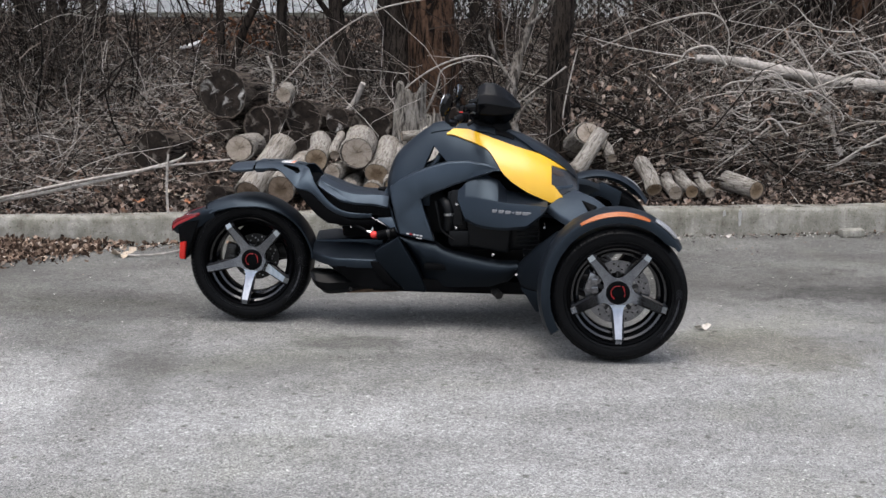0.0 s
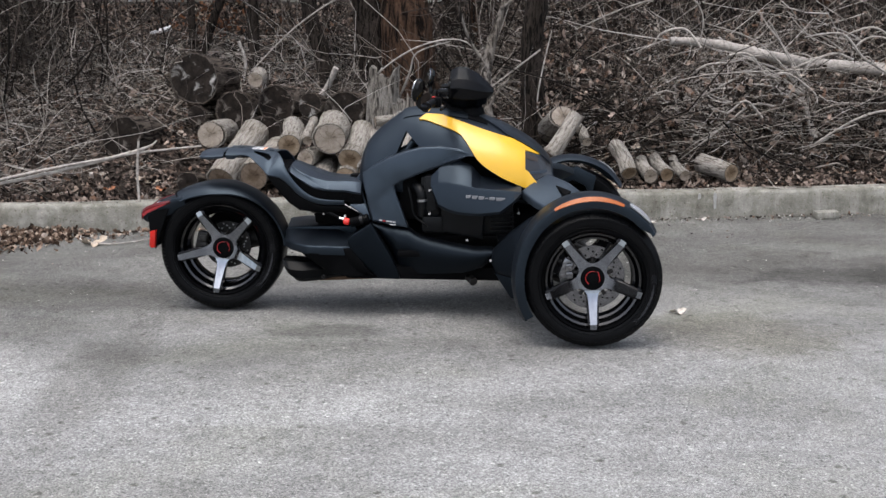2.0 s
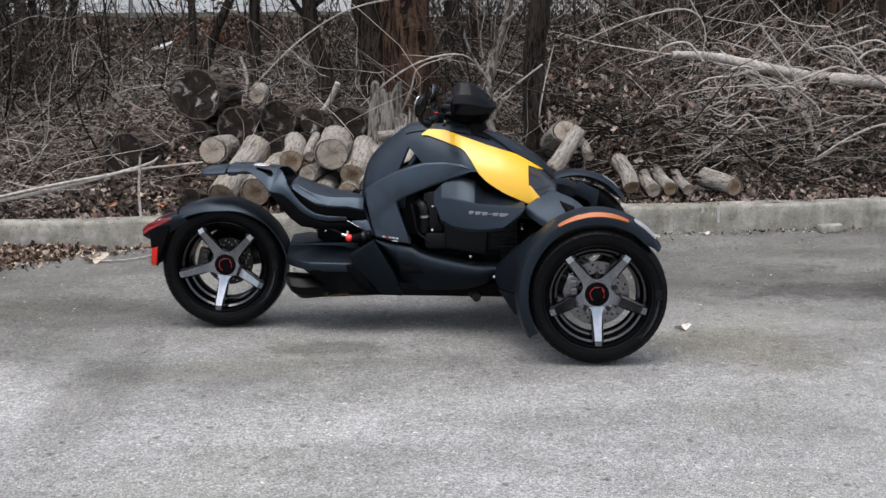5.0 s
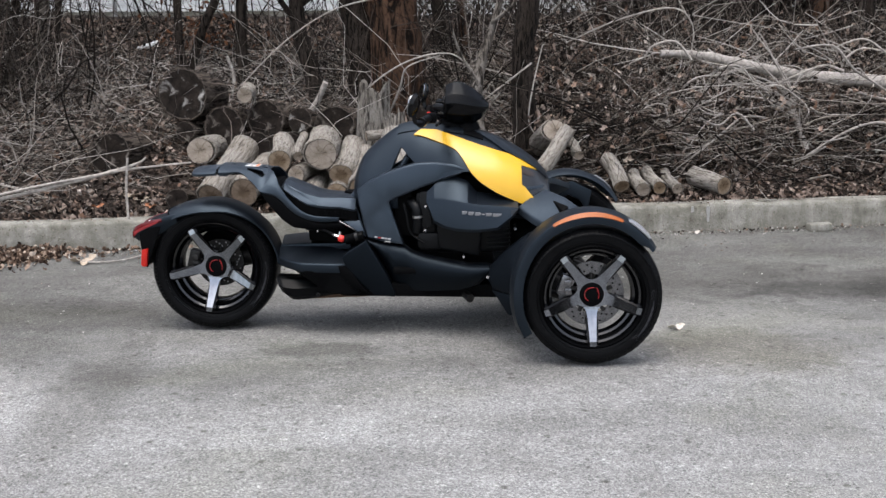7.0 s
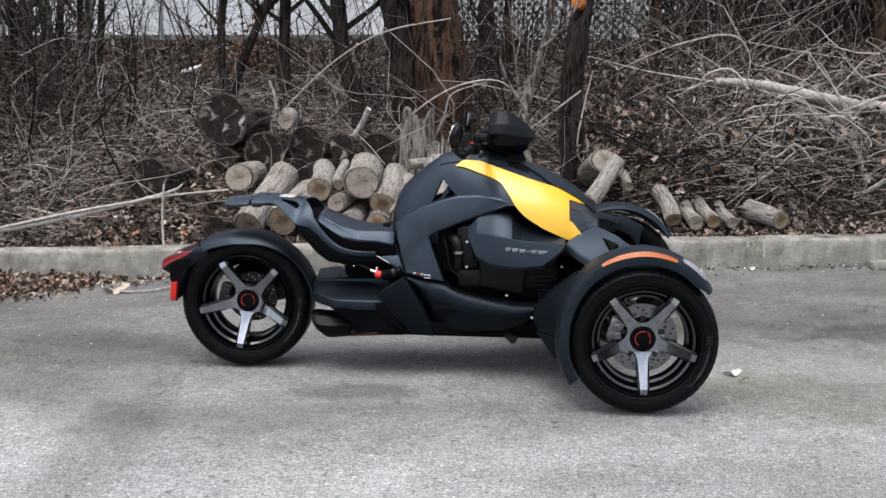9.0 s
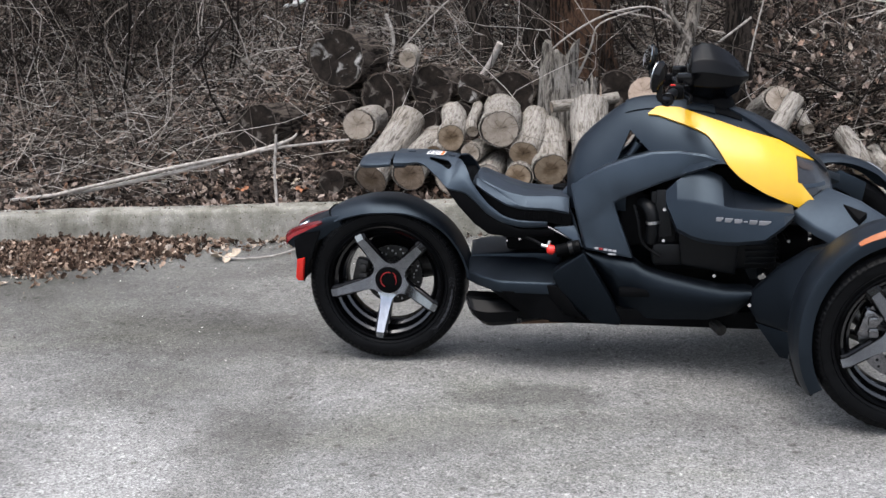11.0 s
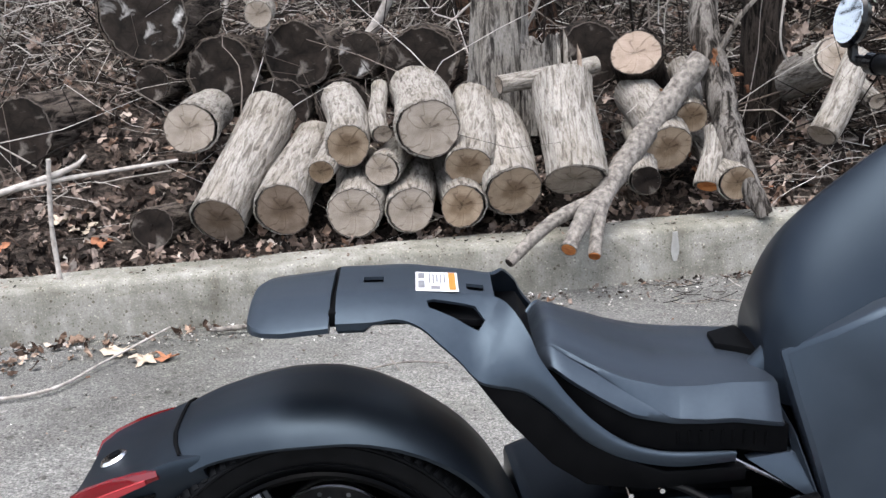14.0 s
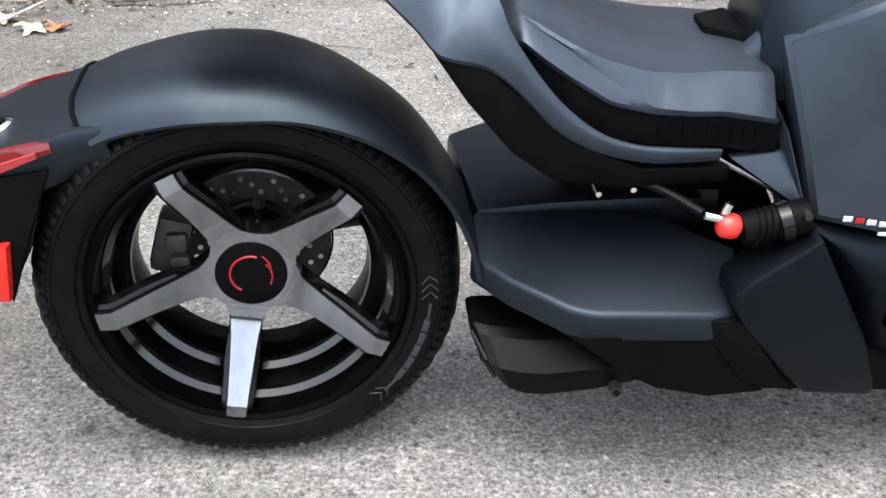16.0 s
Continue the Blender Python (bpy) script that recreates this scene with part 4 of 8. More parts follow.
limb("arching_cane", [(1.25, 2.95, 0.84), (1.45, 2.95, 0.99), (1.62, 2.95, 1.12)], [0.0039, 0.0059, 0.0065], STICK, "bare pale cane arching over the logs", "cane", seed=15)
limb("arching_cane", [(1.66, 2.95, 0.60), (1.60, 2.92, 0.72), (1.63, 2.95, 0.95), (1.70, 3.0, 1.25)], [0.0033, 0.0046, 0.0052, 0.0039], STICK, "bare pale cane arching over the logs", "cane", seed=16)
limb("arching_cane", [(-0.55, 3.4, 0.95), (-0.2, 3.4, 1.28), (0.2, 3.4, 1.52), (0.7, 3.4, 1.62)], [0.0039, 0.0059, 0.0059, 0.0046], STICK, "bare pale cane arching over the logs", "cane", seed=17)
limb("arching_cane", [(1.9, 3.5, 1.25), (2.3, 3.5, 1.42), (2.7, 3.5, 1.50), (2.85, 3.5, 1.36), (2.83, 3.5, 1.12)], [0.0039, 0.0059, 0.0059, 0.0046, 0.0033], STICK, "bare pale cane arching over the brush", "cane", seed=18)


# pale cut branches thrown over the brush, and the fan of the broken one
rg = random.Random(404)
for k in range(30):
    x, y, z = rg.uniform(2.4, 5.6), rg.uniform(3.0, 3.7), rg.uniform(0.55, 1.15)
    a, L_ = rg.gauss(0.0, 0.45), rg.uniform(0.35, 0.95)
    d = Vector((rg.choice((-1, 1)) * math.cos(a), rg.uniform(-0.3, 0.2), math.sin(a)))
    p = [Vector((x, y, z)) + d * L_ * f + Vector((rg.gauss(0, 0.03), rg.gauss(0, 0.03), rg.gauss(0, 0.045) + 0.10 * math.sin(3 * f))) for f in (0, 0.33, 0.66, 1.0)]
    r0 = rg.uniform(0.005, 0.011)
    ob = limb("cut_branch", p, [r0, r0 * 0.9, r0 * 0.75, r0 * 0.45], STICK, "pale dry cut branch lying in the brush", "branch", seg=8, smooth=4, seed=500 + k)
    for j in range(3):
        s0 = p[1].lerp(p[3], rg.random())
        e = (d + Vector((rg.gauss(0, 0.5), rg.gauss(0, 0.3), rg.gauss(0.1, 0.5)))).normalized()
        part("twig", tube([s0, s0 + e * 0.13, s0 + e * 0.28 + Vector((0, 0, rg.gauss(0, 0.04)))], [r0 * 0.5, r0 * 0.4, r0 * 0.2], 6, smooth=3), STICK, ob)
for k in range(8):
    a = 0.15 + 0.13 * k + rg.uniform(-0.05, 0.05)
    e = Vector((-math.cos(a), rg.uniform(-0.2, 0.05), math.sin(a) * 0.8))
    p0 = Vector((3.62, 3.43, 0.70 + 0.02 * k))
    n1 = rg.uniform(0.45, 0.95)
    part("twig", tube([p0, p0 + e * 0.3 * n1 + Vector((0, 0, 0.05)), p0 + e * 0.65 * n1 + Vector((rg.gauss(0, 0.03), 0, rg.gauss(0.05, 0.03))), p0 + e * n1 + Vector((rg.gauss(0, 0.06), 0, rg.gauss(-0.03, 0.06)))], [0.009, 0.0075, 0.005, 0.0022], 7, smooth=4), STICK, stub)
for k in range(9):
    x = 4.25 + 0.085 * k + rg.uniform(-0.03, 0.03)
    y = float(kerb_y(x)) + KERB_W + rg.uniform(0.3, 0.6)
    z = float(bank(x, y)) - 0.03
    h = rg.uniform(0.18, 0.34)
    limb("stub_stem", [(x, y, z), (x + rg.gauss(0, 0.03), y - 0.02, z + h * 0.5), (x + rg.gauss(0, 0.05), y - 0.05, z + h)], [0.022, 0.02, 0.017], STICK if k % 2 else BARK_GREY, "short cut stem stub standing in leaves", "stub", seg=8, smooth=3, seed=540 + k)


# ---------------------------------------------------------------- trees
def tree(pts, radii, mat_, label, seed, boughs=5, top=2.2, crown=0.45):
    """A bare trunk with tapering limbs and twigs above."""
    ob = limb("tree", pts, radii, mat_, label, "tree", seg=18, seed=seed)
    rg = random.Random(seed)
    for k in range(boughs):
        f = rg.uniform(crown, 1.0)
        i = min(len(pts) - 2, int(f * (len(pts) - 1)))
        u = f * (len(pts) - 1) - i
        a = Vector(pts[i]).lerp(Vector(pts[i + 1]), u)
        r = (radii[i] + (radii[i + 1] - radii[i]) * u) * 0.45
        d = Vector((rg.uniform(-1, 1), rg.uniform(-0.6, 0.6), rg.uniform(0.5, 1.2))).normalized()
        q = [a, a + d * 0.45 * top * 0.5, a + d * 0.9 * top * 0.5 + Vector((rg.uniform(-0.2, 0.2), 0, 0.15)), a + d * 1.5 * top * 0.5 + Vector((rg.uniform(-0.3, 0.3), 0, 0.4))]
        bo = part("bough", tube(q, [r, r * 0.7, r * 0.45, r * 0.15], 8, smooth=4), mat_, ob)
        for j in range(4):
            s = q[1].lerp(q[3], rg.uniform(0, 0.9))
            e = Vector((rg.uniform(-1, 1), rg.uniform(-0.7, 0.7), rg.uniform(-0.1, 0.9))).normalized()
            part("twig", tube([s, s + e * 0.3, s + e * 0.65 + Vector((0, 0, rg.uniform(-0.1, 0.15)))], [r * 0.28, r * 0.18, r * 0.06], 5, smooth=3), mat_, bo)
    return ob


def on_bank(x, y, dz=-0.05):
    return (x, y, float(bank(x, y)) + dz)


tree([on_bank(0.62, 4.1), (0.58, 4.05, 1.3), (0.53, 4.05, 1.75), (0.49, 4.05, 2.6), (0.5, 4.1, 3.8)], [0.25, 0.20, 0.185, 0.17, 0.12], BARK_BROWN, "thick brown-barked bare tree on the bank", 31)
tree([on_bank(0.36, 4.2), (0.29, 4.2, 1.3), (0.21, 4.2, 1.75), (0.05, 4.2, 2.6), (0.0, 4.2, 3.6)], [0.17, 0.14, 0.115, 0.10, 0.07], BARK_DARK, "dark bare trunk beside a thicker tree", 32)
scarred = tree([on_bank(1.60, 3.12), (1.575, 3.08, 0.8), (1.565, 3.08, 1.2), (1.64, 3.1, 1.8), (1.7, 3.2, 2.8)], [0.10, 0.085, 0.08, 0.075, 0.05], BARK_DARK, "dark brown bare tree with a broken limb scar", 33, crown=0.8)
part("limb_scar", tube([(1.60, 3.02, 1.71), (1.585, 2.985, 1.715)], [0.05, 0.042], 14), CUT_ORANGE, scarred, "fresh orange scar of a cut limb")
tree([on_bank(-0.06, 4.2), (-0.12, 4.25, 1.0), (-0.23, 4.3, 1.35), (-0.27, 4.3, 1.8), (-0.45, 4.3, 2.8)], [0.075, 0.07, 0.065, 0.06, 0.04], BARK_DARK, "thin dark leaning tree", 34)
tree([on_bank(-0.77, 4.6), (-0.77, 4.6, 1.3), (-0.75, 4.6, 1.8), (-0.7, 4.6, 3.0)], [0.055, 0.047, 0.045, 0.03], BARK_DARK, "thin dark upright tree", 35)
tree([on_bank(-1.27, 4.5), (-1.1, 4.5, 1.3), (-0.92, 4.5, 1.7), (-0.5, 4.5, 2.6)], [0.042, 0.038, 0.034, 0.02], BARK_DARK, "thin dark leaning tree", 36)
tree([on_bank(-1.30, 4.7), (-1.33, 4.7, 1.4), (-1.3, 4.7, 1.9), (-1.2, 4.7, 2.8)], [0.04, 0.035, 0.03, 0.02], BARK_DARK, "thin dark upright tree", 37)
for k, (x, y, r, lean) in enumerate(((-2.98, 4.5, 0.05, -0.15), (-2.86, 4.3, 0.065, 0.05), (-2.74, 4.55, 0.035, 0.2), (-2.66, 4.35, 0.055, -0.1), (-2.55, 4.6, 0.03, 0.1), (-2.46, 4.4, 0.045, 0.25), (-2.30, 4.5, 0.03, 0.05), (-3.2, 4.4, 0.045, -0.3))):
    tree([on_bank(x, y), (x + 0.2 * lean + 0.03 * math.sin(5 * k), y, 1.25), (x + 0.5 * lean, y, 1.8), (x + 1.2 * lean, y, 3.0)], [r * 1.15, r, r * 0.85, r * 0.5], BARK_GREY if k % 2 else BARK_DARK, "bare stem in a clump of small trees", 140 + k)
tree([on_bank(-3.6, 4.8), (-3.55, 4.8, 1.6), (-3.3, 4.8, 2.6)], [0.08, 0.07, 0.05], BARK_DARK, "dark bare tree in a thicket of stems", 40)
for k, (x, y, r) in enumerate(((2.35, 5.3, 0.04), (3.0, 5.6, 0.09), (3.75, 5.2, 0.03), (4.35, 5.6, 0.11), (4.7, 5.0, 0.04), (5.4, 5.4, 0.09), (1.15, 5.4, 0.035), (2.7, 6.2, 0.05), (0.95, 5.9, 0.07), (6.2, 5.8, 0.1), (-4.5, 5.2, 0.09))):
    x1 = x + 0.1 * math.sin(3 * k)
    tree([on_bank(x, y), (x1, y, 1.7), (x1 + 0.08, y, 2.3), (x1 + 0.05, y, 3.4)], [r * 1.1, r, r * 0.9, r * 0.6], BARK_DARK if k % 3 else BARK_BROWN, "bare tree among brush on the bank", 41 + k)


# ---------------------------------------------------------------- brush, stems and leaf litter
def twigs(name, n, xr, dr, hr, lr, rr, up, mat_, label, seed, curl=0.25, k=6, toward=None):
    r = np.random.default_rng(seed)
    x = r.uniform(*xr, n)
    d = dr[0] + (dr[1] - dr[0]) * r.random(n) ** 0.9
    # little grows or lies before the stacked logs
    keep = (x < -1.55) | (x > 1.25) | (d > 1.15) | (r.random(n) < 0.12)
    x, d = x[keep], d[keep]
    n = len(x)
    y = kerb_y(x) + KERB_W + d
    z = bank(x, y) + hr[0] + (hr[1] - hr[0]) * r.random(n) ** 1.3
    az = r.uniform(0, 2 * np.pi, n) if toward is None else r.normal(toward, 0.7, n) + np.pi * r.integers(0, 2, n)
    el = r.normal(up[0], up[1], n)
    L = r.uniform(*lr, n)
    s = np.linspace(0, 1, k)
    base = np.stack([np.cos(az) * np.cos(el), np.sin(az) * np.cos(el) * 0.7, np.sin(el)], -1)
    c1, c2 = r.normal(0, curl, (n, 3)), r.normal(0, curl * 0.6, (n, 3))
    c1[:, 2] -= 0.12
    p = np.stack([x, y, z], -1)[:, None] + L[:, None, None] * (base[:, None] * s[None, :, None] + c1[:, None] * (s ** 2)[None, :, None] + c2[:, None] * np.sin(5 * s)[None, :, None] * 0.5)
    g = bank(p[..., 0], np.maximum(p[..., 1], kerb_y(p[..., 0]) + KERB_W))
    p[..., 2] = np.maximum(p[..., 2], np.where(p[..., 1] > kerb_y(p[..., 0]) + 0.05, g + 0.008, KERB_H + 0.01))
    lim = kerb_y(p[..., 0]) + 0.04
    p[..., 1] = np.maximum(p[..., 1], lim)
    rad = (rr[0] + (rr[1] - rr[0]) * r.random(n) ** 2.5)[:, None] * (1 - 0.75 * s)[None]
    v, q = many_tubes(p, rad, 4)
    return tagged(raw(name, v, q, mat_, smooth=True), label, "brush", kind="stuff")


twigs("brush_pile", 2500, (1.7, 7.5), (0.35, 2.6), (0.0, 0.42), (0.4, 1.5), (0.0025, 0.009), (0.08, 0.3), TWIG, "tangled pile of dry grey cut branches", 1, toward=0.15)
twigs("brush_pile", 3000, (1.7, 7.0), (0.35, 2.2), (0.0, 0.6), (0.25, 0.9), (0.0015, 0.005), (0.2, 0.5), TWIG, "fine dry twigs tangled in the brush", 2, curl=0.4)
twigs("undergrowth", 900, (-6.0, 2.2), (0.3, 3.8), (0.0, 0.25), (0.3, 1.1), (0.0015, 0.006), (0.25, 0.5), TWIG_DARK, "dry bare undergrowth stems on the bank", 3, curl=0.35)
twigs("undergrowth", 2300, (-6.0, 1.6), (0.35, 3.0), (0.0, 0.2), (0.15, 0.75), (0.0016, 0.005), (0.12, 0.4), TWIG, "pale dry twigs lying on the bank", 4, curl=0.5)
twigs("thicket", 170, (-6.0, -1.6), (0.9, 3.2), (-0.05, 0.05), (0.9, 2.2), (0.003, 0.010), (1.25, 0.3), TWIG_DARK, "thicket of thin upright stems", 5, curl=0.22, k=8)
twigs("thicket", 420, (0.4, 7.5), (1.2, 4.2), (-0.05, 0.05), (0.9, 2.4), (0.003, 0.010), (1.2, 0.35), TWIG_DARK, "thicket of thin upright stems", 6, curl=0.25, k=8)
twigs("thicket", 130, (0.0, 3.0), (0.9, 2.4), (-0.05, 0.05), (0.7, 1.7), (0.003, 0.008), (1.1, 0.4), TWIG, "thin pale stems among the trees", 7, curl=0.3, k=8)
twigs("far_thicket", 380, (-9, 1.0), (3.2, 6.0), (-0.05, 0.1), (0.6, 2.2), (0.003, 0.010), (1.2, 0.4), TWIG_DARK, "bare stems below the house wall", 16, curl=0.25, k=7)
twigs("far_thicket", 800, (1.0, 11), (3.2, 6.0), (-0.05, 0.1), (0.8, 2.6), (0.003, 0.010), (1.2, 0.4), TWIG_DARK, "bare stems below the fence", 8, curl=0.25, k=7)
twigs("far_thicket", 1300, (2.6, 9.0), (2.5, 4.6), (-0.05, 0.05), (0.9, 2.6), (0.006, 0.020), (1.25, 0.35), TWIG_DARK, "dense dark stems before the fence", 14, curl=0.25, k=7)
twigs("far_thicket", 260, (4.3, 10.0), (2.8, 4.6), (-0.05, 0.05), (1.6, 3.6), (0.010, 0.036), (1.42, 0.14), TWIG_DARK, "young dark trunks before the fence", 15, curl=0.12, k=8)
twigs("vines", 420, (-3.6, -2.0), (1.5, 2.7), (0.0, 1.5), (0.3, 0.9), (0.002, 0.006), (0.9, 0.6), TWIG, "tangled brown vines on a clump of stems", 18, curl=0.7, k=8)
twigs("vines", 420, (-3.7, -2.2), (1.7, 2.6), (0.0, 1.3), (0.3, 1.0), (0.003, 0.008), (1.1, 0.5), TWIG_DARK, "dark vines twisted round a clump of stems", 20, curl=0.6, k=8)
twigs("vines", 300, (0.6, 3.2), (1.2, 2.6), (0.0, 1.0), (0.25, 0.8), (0.002, 0.0045), (0.7, 0.7), TWIG, "curling grey vines among the trees", 19, curl=0.8, k=8)
# unseen crowns, added to block the sky behind the vehicle and darken its tops
twigs("added_crowns", 2600, (-11, 13), (1.6, 8.0), (2.6, 9.5), (0.8, 2.6), (0.012, 0.045), (0.8, 0.5), TWIG_DARK, "tangled bare crowns added out of view to screen the sky", 17, curl=0.3, k=6)
twigs("ground_twigs", 900, (-5.0, 6.5), (0.02, 1.1), (0.0, 0.06), (0.08, 0.5), (0.0015, 0.004), (0.05, 0.2), TWIG, "short dry twigs in the leaf litter", 9)


twigs("straw", 6500, (-6.0, 2.0), (0.03, 3.4), (0.0, 0.10), (0.06, 0.40), (0.0012, 0.0028), (0.1, 0.35), STRAW, "pale straw and twig ends in the leaf litter", 10)
twigs("brush_pile", 360, (2.4, 7.0), (0.4, 2.2), (0.05, 0.75), (0.5, 1.5), (0.003, 0.007), (0.05, 0.4), STRAW, "pale dry canes in the brush", 11, curl=0.3, toward=0.1)
twigs("brush_pile", 1250, (2.5, 7.0), (0.4, 1.6), (0.0, 0.7), (0.1, 0.45), (0.0012, 0.003), (0.1, 0.6), STRAW, "pale twig ends in the brush", 12, curl=0.5)
twigs("undergrowth", 520, (-6.0, 1.5), (0.3, 2.6), (0.0, 0.3), (0.3, 0.9), (0.002, 0.005), (0.5, 0.5), STRAW, "pale bare canes on the bank", 13, curl=0.4)


def leaves(name, x, y, z, size, seed, tilt=0.5, label=""):
    """Curled dead leaves, each two folded halves with a pointed tip."""
    r = np.random.default_rng(seed)
    n = len(x)
    xm = np.array([-0.5, -0.24, 0.0, 0.24, 0.52])
    wd = np.array([0.03, 0.30, 0.20, 0.30, 0.03])
    shape = np.concatenate([np.stack([xm, 0 * xm, -0.03 + 0.12 * xm ** 2], -1), np.stack([xm + 0.05, wd, 0.10 + 0.2 * xm ** 2], -1), np.stack([xm + 0.05, -wd, 0.10 + 0.2 * xm ** 2], -1)])
    m = len(shape)
    p = shape[None] * (1 + r.normal(0, 0.24, (n, m, 3)))
    p[:, 5:, 2] += r.normal(0, 0.07, (n, m - 5))
    p *= (size * r.uniform(0.55, 1.3, n))[:, None, None]
    p[..., 2] *= r.uniform(0.3, 2.2, n)[:, None]
    a, b, c = r.uniform(0, 6.28, n), r.normal(0, tilt, n), r.normal(0, tilt, n)
    ca, sa, cb, sb, cc, sc = np.cos(a), np.sin(a), np.cos(b), np.sin(b), np.cos(c), np.sin(c)
    q = np.stack([p[..., 0], p[..., 1] * cb[:, None] - p[..., 2] * sb[:, None], p[..., 1] * sb[:, None] + p[..., 2] * cb[:, None]], -1)
    q = np.stack([q[..., 0] * cc[:, None] + q[..., 2] * sc[:, None], q[..., 1], -q[..., 0] * sc[:, None] + q[..., 2] * cc[:, None]], -1)
    q = np.stack([q[..., 0] * ca[:, None] - q[..., 1] * sa[:, None], q[..., 0] * sa[:, None] + q[..., 1] * ca[:, None], q[..., 2]], -1)
    low = q[..., 2].min(1)
    q += np.stack([x, y, z - 0.6 * low], -1)[:, None]
    i = (np.arange(n) * m)[:, None]
    f = np.concatenate([i + np.array([a_, a_ + 1, a_ + 6, a_ + 5]) for a_ in range(4)] + [i + np.array([a_ + 1, a_, a_ + 10, a_ + 11]) for a_ in range(4)], 0)
    return tagged(raw(name, q.reshape(-1, 3), f, LEAF, smooth=False), label, "leaves", kind="stuff")


n = 46000
lx = rng.uniform(-7, 8, n)
ld = 5.5 * rng.random(n) ** 1.35
ly = kerb_y(lx) + KERB_W + 0.01 + ld
leaves("leaf_litter", lx, ly, bank(lx, ly), 0.048, 21, 0.6, "brown dead leaves covering the bank")
n = 9000
lx = rng.uniform(1.6, 7.5, n)
ld = 0.35 + 2.0 * rng.random(n)
ly = kerb_y(lx) + KERB_W + ld
leaves("hanging_leaves", lx, ly, bank(lx, ly) + 0.65 * rng.random(n) ** 1.5, 0.052, 26, 1.0, "brown leaves caught in the brush")
n = 24
lx = rng.normal(1.22, 0.08, n)
ly = rng.normal(2.52, 0.07, n)
rusty = leaves("hanging_leaves", lx, ly, rng.uniform(0.30, 0.78, n), 0.042, 27, 1.0, "rust-brown leaves caught on the sapling")
rusty.data.materials[0] = island("rust_leaves", [(0.0, (0.07, 0.03, 0.016)), (1.0, (0.24, 0.11, 0.055))], 0.8, 40)
n = 170
lx = rng.normal(-1.44, 0.22, n)
ly = rng.normal(5.8, 0.25, n)
rusty2 = leaves("hanging_leaves", lx, ly, bank(lx, ly) + 0.55 * rng.random(n) ** 1.4, 0.050, 28, 1.0, "rust-brown leaves left on a low shrub")
rusty2.data.materials[0] = rusty.data.materials[0]
# gutter drift and strays on the asphalt
n = 4600
gx = rng.normal(-2.15, 0.55, n)
gx = np.where((gx > -1.40) & (np.arange(n) % 4 > 0), gx - 0.85, gx)
gy = kerb_y(gx) - 0.02 - np.abs(rng.normal(0, 0.13, n)) * np.interp(gx, [-3, -1.9, -1.2, -0.7], [1.7, 2.1, 1.2, 0.25])
gd = kerb_y(gx) - gy
pile = leaves("leaf_drift", gx, gy, 0.045 * np.exp(-(gd / 0.14) ** 2) * np.exp(-((gx + 2.0) / 0.7) ** 2) * rng.random(n), 0.040, 22, 0.6, "drift of brown leaves in the gutter")
pile.data.materials[0] = island("drift_leaves", [(0.0, (0.02, 0.013, 0.009)), (0.35, (0.09, 0.058, 0.042)), (0.65, (0.24, 0.165, 0.12)), (0.9, (0.40, 0.30, 0.23)), (1.0, (0.58, 0.50, 0.42))], 0.8, 40)
n = 500
gx = rng.uniform(-4.5, 5.5, n)
gy = kerb_y(gx) - 0.015 - np.abs(rng.normal(0, 0.06, n))
leaves("gutter_debris", gx, gy, np.full(n, 0.0), 0.022, 23, 0.5, "crumbs of leaf and bark along the kerb foot")
n = 240
gx = rng.uniform(-3.5, 4.5, n)
gy = kerb_y(gx) - 0.1 - np.abs(rng.normal(0, 0.5, n))
leaves("stray_crumbs", gx, gy, np.full(n, -0.001), 0.012, 24, 0.3, "tiny scattered crumbs on the asphalt")


def grit(name, x, y, z, size, seed, stops, label):
    """Small broken stones and crumbs, each a jittered eight-sided lump."""
    r = np.random.default_rng(seed)
    k = len(x)
    unit = np.array([(1, 0, 0), (0, 1, 0), (-1, 0, 0), (0, -1, 0), (0, 0, 1), (0, 0, -1)], float)
    v = unit[None] * r.uniform(0.55, 1.25, (k, 6, 3)) + r.normal(0, 0.14, (k, 6, 3))
    v *= (size * r.uniform(0.3, 1.0, k) ** 1.6)[:, None, None] * np.array([1, 1, 0.6])
    v += np.stack([x, y, z], -1)[:, None]
    tri = np.array([(0, 1, 4), (1, 2, 4), (2, 3, 4), (3, 0, 4), (1, 0, 5), (2, 1, 5), (3, 2, 5), (0, 3, 5)])
    f = (np.arange(k) * 6)[:, None, None] + tri[None]
    return tagged(raw(name, v.reshape(-1, 3), f.reshape(-1, 3), island(name + "_bits", stops, 0.9, 90), smooth=False), label, "grit", kind="stuff")


STONES = [(0.0, (0.03, 0.025, 0.02)), (0.4, (0.12, 0.105, 0.088)), (0.75, (0.30, 0.28, 0.25)), (1.0, (0.68, 0.66, 0.62))]
n = 3200
gx = rng.uniform(-3.5, 4.5, n)
gy = kerb_y(gx) - 0.005 - np.abs(rng.normal(0, 0.10, n))
grit("gutter_grit", gx, gy, np.full(n, 0.001), 0.0075, 51, STONES, "pale grit and crumbs along the kerb foot")
n = 1500
gx = rng.uniform(-3.0, 3.5, n)
gy = kerb_y(gx) - 0.1 - 2.2 * rng.random(n) ** 1.3
grit("lot_grit", gx, gy, np.full(n, -0.003), 0.0055, 52, STONES, "loose small stones scattered on the asphalt")
n = 900
gx = rng.uniform(-3.0, 3.5, n)
gy = kerb_y(gx) + rng.uniform(0.10, 0.17, n)
grit("kerb_grit", gx, gy, np.full(n, KERB_H + 0.001), 0.0075, 53, STONES, "grit and bark crumbs on the kerb top")
n = 700
gx = rng.uniform(-4, 6, n)
